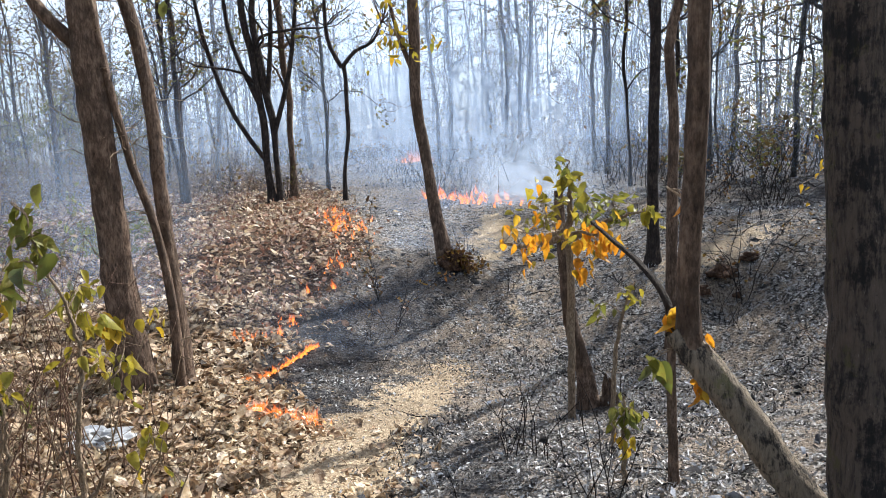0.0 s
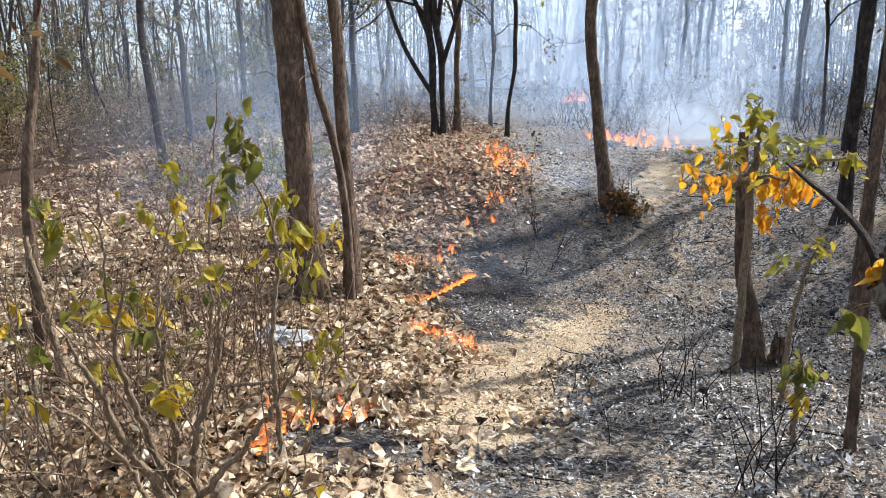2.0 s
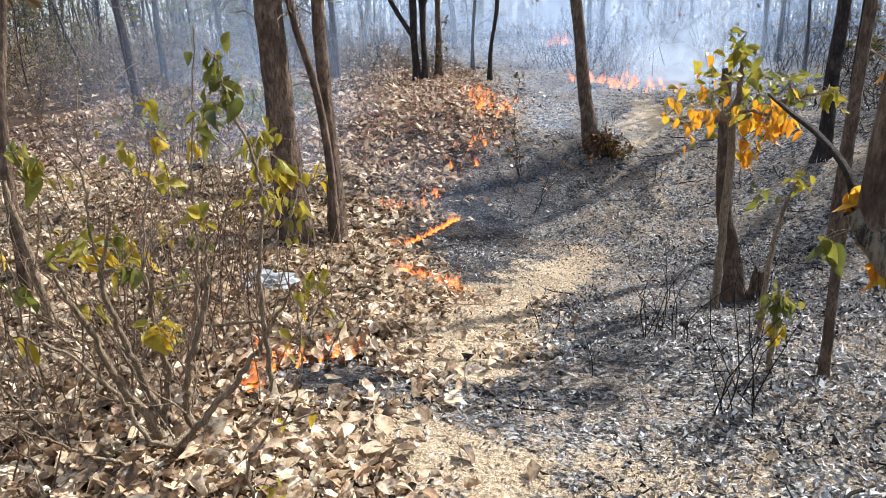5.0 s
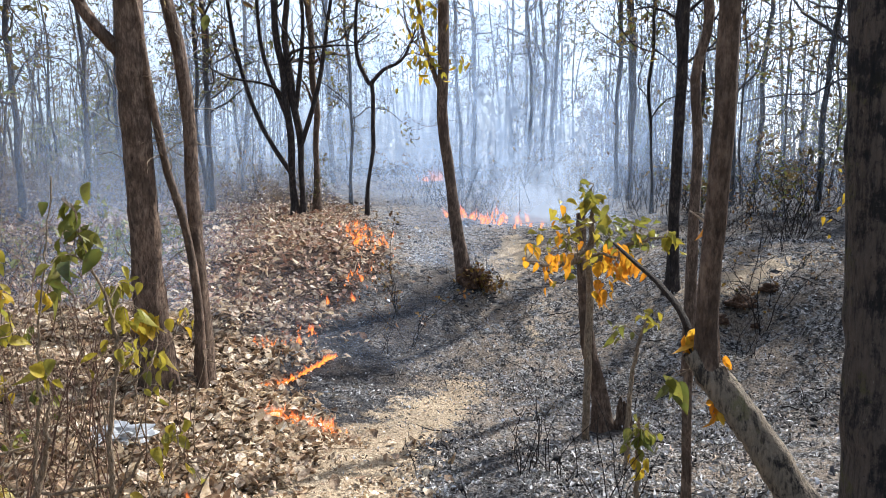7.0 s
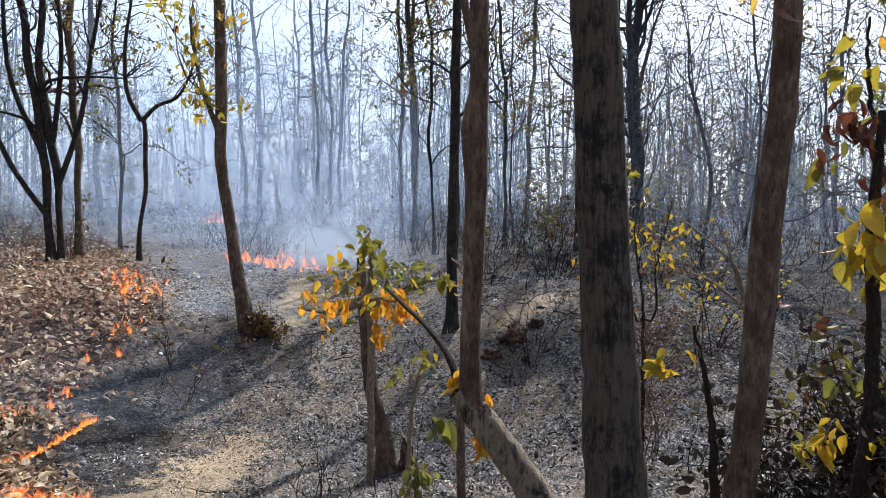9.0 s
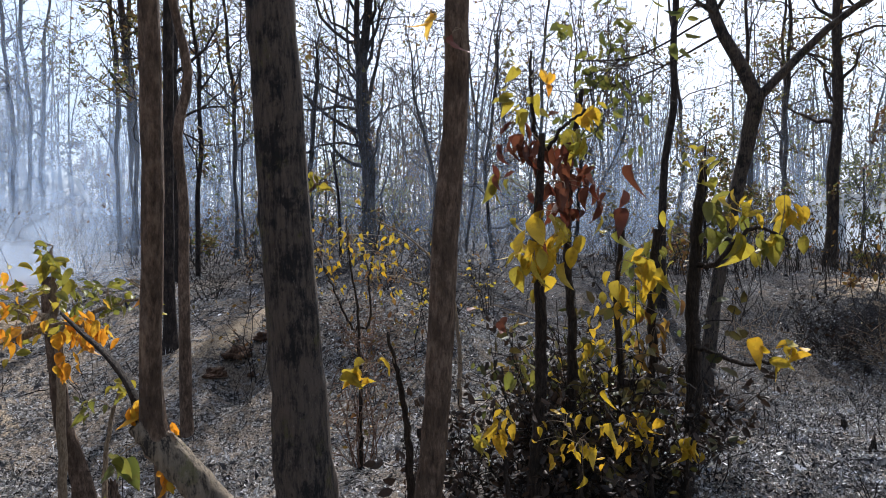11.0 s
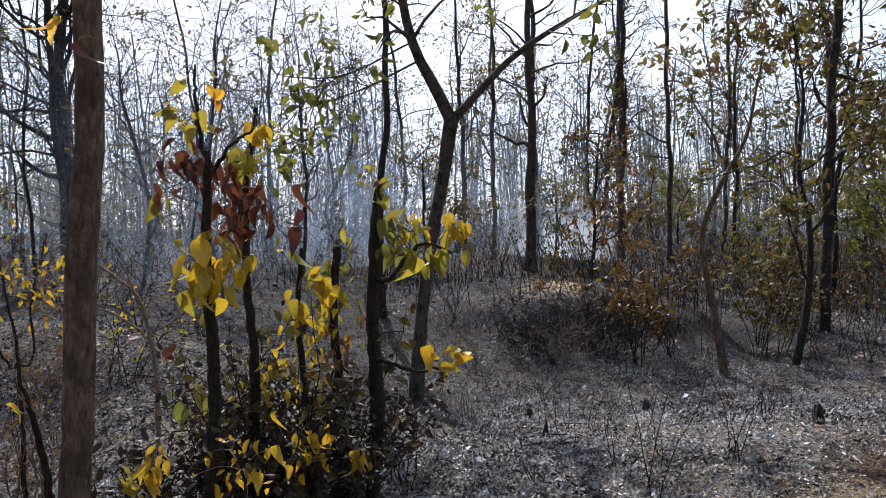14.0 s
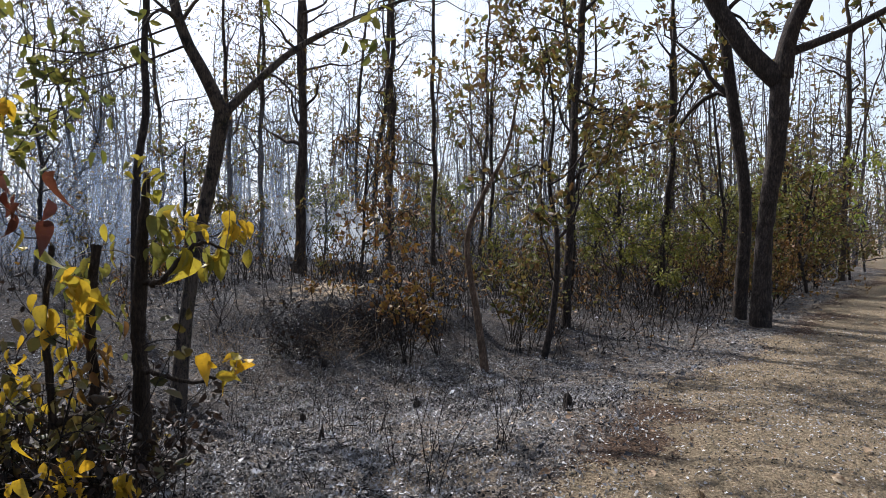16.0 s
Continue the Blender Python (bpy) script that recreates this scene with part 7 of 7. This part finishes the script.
veil(26.0, 10.0, 0.8, 26.0, 8.0, 0.14, 17)
veil(29.0, 0.0, 0.8, 26.0, 7.0, 0.14, 18)

# ---------- far woods ----------
far = Heap()
wr = np.random.default_rng(99)
blobs, aims = [], []
for _ in range(1050):
    a, d = radians(wr.uniform(-62, 112)), 34 + 61 * wr.uniform(0, 1) ** 0.85
    if radians(53) < a < radians(58) and wr.uniform() < 0.7:
        continue
    x, y = d * math.sin(a), d * math.cos(a)
    z = float(floor_z(x, y))
    h = wr.uniform(7, 12)
    p = bough(wr, (x, y, z - 0.1), (wr.normal(0, 0.05), wr.normal(0, 0.05), 1), h, 6, 0.05)
    far.add(*tube(p, np.linspace(wr.uniform(0.05, 0.10), 0.02, 6), 5), 0)
    for _ in range(24):
        k = int(wr.integers(1, 6))
        t = bough(wr, p[k] + wr.normal(0, 0.3, 3), wr.standard_normal(3) * (1, 1, 0.4) + (0, 0, 0.7), wr.uniform(0.6, 2.4), 3, 0.35)
        far.add(*tube(t, np.linspace(0.021, 0.010, 3), 3), 0)
    for _ in range(46):
        k = wr.integers(1, 6)
        blobs.append(p[k] + wr.normal(0, (1.0, 1.0, 0.8)))
        aims.append(wr.standard_normal(3))
    for _ in range(50):
        blobs.append(np.array([x, y, z + 3.2 * wr.uniform(0, 1) ** 1.5]) + wr.normal(0, (1.4, 1.4, 0.2)))
        aims.append(wr.standard_normal(3))
far.add(*leaves(wr, blobs, aims, wr.uniform(0.12, 0.34, len(blobs)), LEAF_LOW, 0.6, 1.0), 1)
tagged(far.done("far_woods", [BARK_FAR, CROWN]), "far dry woods fading into haze", "woods", kind="stuff")


# ---------- litter left by people ----------
def plastic_bag(x, y):
    pr = np.random.default_rng(3)
    bm = bmesh.new()
    bmesh.ops.create_icosphere(bm, subdivisions=4, radius=1.0)
    for q in bm.verts:
        c = q.co.copy()
        k = 1 + 0.6 * noise.noise(c * 2.3) + 0.4 * noise.noise(c * 5.1) + 0.1 * abs(noise.noise(c * 13))
        q.co = Vector((c.x * 0.15 * k, c.y * 0.11 * k, max(-0.01, 0.05 + c.z * 0.06 * k)))
    me = bpy.data.meshes.new("plastic_bag")
    bm.to_mesh(me)
    bm.free()
    me.materials.append(PLASTIC)
    ob = new("plastic_bag", me)
    ob.location = (x, y, float(floor_z(x, y)) + 0.01)
    return tagged(ob, "crumpled white plastic bag lying in dry leaves", "bag")


plastic_bag(-1.3, 4.81)


def lump(name, label, category, x, y, wide, deep, high, material, seed):
    """A rough clod or broken stub standing on the ground."""
    bm = bmesh.new()
    bmesh.ops.create_icosphere(bm, subdivisions=4, radius=1.0)
    shift = Vector((seed * 3.1, seed * 1.7, 0))
    for q in bm.verts:
        c = q.co.copy()
        k = 1 + 0.45 * noise.noise(c * 1.7 + shift) + 0.3 * noise.noise(c * 4.3 + shift) + 0.16 * noise.noise(c * 11 + shift)
        q.co = Vector((c.x * wide * k, c.y * deep * k, -0.05 + max(-0.05, c.z) * high * k))
    me = bpy.data.meshes.new(name)
    bm.to_mesh(me)
    bm.free()
    me.materials.append(material)
    ob = new(name, me)
    ob.location = (x, y, float(floor_z(x, y)))
    return tagged(ob, label, category)


lump("root_mound", "scorched brown mound of roots and earth", "root mound", 0.62, 9.24, 0.17, 0.17, 0.20, FLOOR_ROOT, 1)
bush(0.62, 9.2, 0.27, 0.42, 16, 150, RUSSET, 0.06, 71, "tuft of scorched red-brown twigs at a tree's foot", bark=FLOOR_ROOT, name="scorched_tuft")
bush(0.8, 9.12, 0.22, 0.36, 12, 90, RUSSET, 0.06, 72, "tuft of scorched red-brown twigs at a tree's foot", bark=FLOOR_ROOT, name="scorched_tuft")
lump("broken_stump", "broken brown stump with a charred foot", "stump", 1.74, 6.14, 0.06, 0.055, 0.24, BARK_BROWN, 3)
for n, (x, y, w, h) in enumerate(((7.88, 3.01, 0.05, 0.17), (6.2, 3.32, 0.035, 0.14), (7.31, 4.01, 0.04, 0.13), (6.82, 1.43, 0.06, 0.16), (9.27, 4.64, 0.05, 0.16))):
    lump("burnt_stub", "short charred stub standing in ash", "stump", x, y, w, 0.8 * w, h, BARK_DARK, 20 + n)
for n, (x, y, w, h) in enumerate(((2.98, 7.84, 0.13, 0.07), (3.24, 7.88, 0.17, 0.09), (3.5, 7.86, 0.12, 0.065), (3.3, 7.68, 0.06, 0.05))):
    lump("earth_clod", "crumbling brown earth on the lip of a burnt bank", "clod", x, y, w, 0.6 * w, h, FLOOR_ROOT, 60 + n)
bush(3.5, 9.7, 1.0, 1.3, 14, 40, CHAR_SHADE_LEAF, 0.045, 181, "tangle of dead black branches on a bank", name="branch_tangle")
bush(4.5, 9.9, 0.9, 1.3, 14, 40, CHAR_SHADE_LEAF, 0.045, 182, "tangle of dead black branches on a bank", name="branch_tangle")
for n, (turn, d, high) in enumerate(((30.5, 8.6, 1.3), (35, 8.4, 1.2), (39.5, 9.0, 1.4))):
    bush(0.9 + d * math.sin(radians(turn)), 1.2 + d * math.cos(radians(turn)), high, 1.2, 10, 50, RUSSET, 0.045, 191 + n, "thin bush of crooked bare twigs and few russet leaves")
bush(3.1, 5.15, 1.15, 0.75, 16, 60, RUSSET, 0.04, 183, "dry bush of fine red-brown twigs on burnt ground", bark=RED_TWIG)
bush(4.1, 6.9, 0.8, 0.9, 14, 50, RUSSET, 0.04, 184, "dry bush of fine red-brown twigs on burnt ground", bark=RED_TWIG)
lump("clod", "burnt clod lying in ash", "clod", 0.72, 3.95, 0.045, 0.035, 0.05, BARK_DARK, 4)
lump("clod", "burnt clod lying in ash", "clod", 0.2, 3.9, 0.035, 0.03, 0.05, BARK_DARK, 5)
lump("clod", "burnt clod lying in ash", "clod", 1.05, 4.6, 0.05, 0.04, 0.05, BARK_DARK, 6)

# single leaves nearest to the camera
lr = np.random.default_rng(31)
sheets = blades_of(leaf_material("single_litter_leaf", [(0.20, 0.115, 0.065), (0.44, 0.29, 0.17), (0.62, 0.47, 0.31), (0.34, 0.20, 0.11), (0.74, 0.61, 0.44)], 0.2, 0.5, (0.10, 0.06, 0.04), single=True))
made = 0
while made < 280:
    x, y = lr.uniform(-1.9, 0.35), lr.uniform(1.9, 4.4)
    if lr.uniform() > unburnt(np.array(x), np.array(y)):
        continue
    s = lr.uniform(0.045, 0.1)
    ob = new("leaf", sheets[int(lr.integers(len(sheets)))])
    ob.parent = ground
    ob.matrix_basis = Matrix.LocRotScale((x, y, float(floor_z(x, y)) + lr.uniform(0.03, 0.075)), Euler((lr.normal(0.1, 0.35), lr.normal(0, 0.45) + (3.14 if lr.uniform() < 0.4 else 0), lr.uniform(0, 6.28))), (s, s, s))
    made += 1
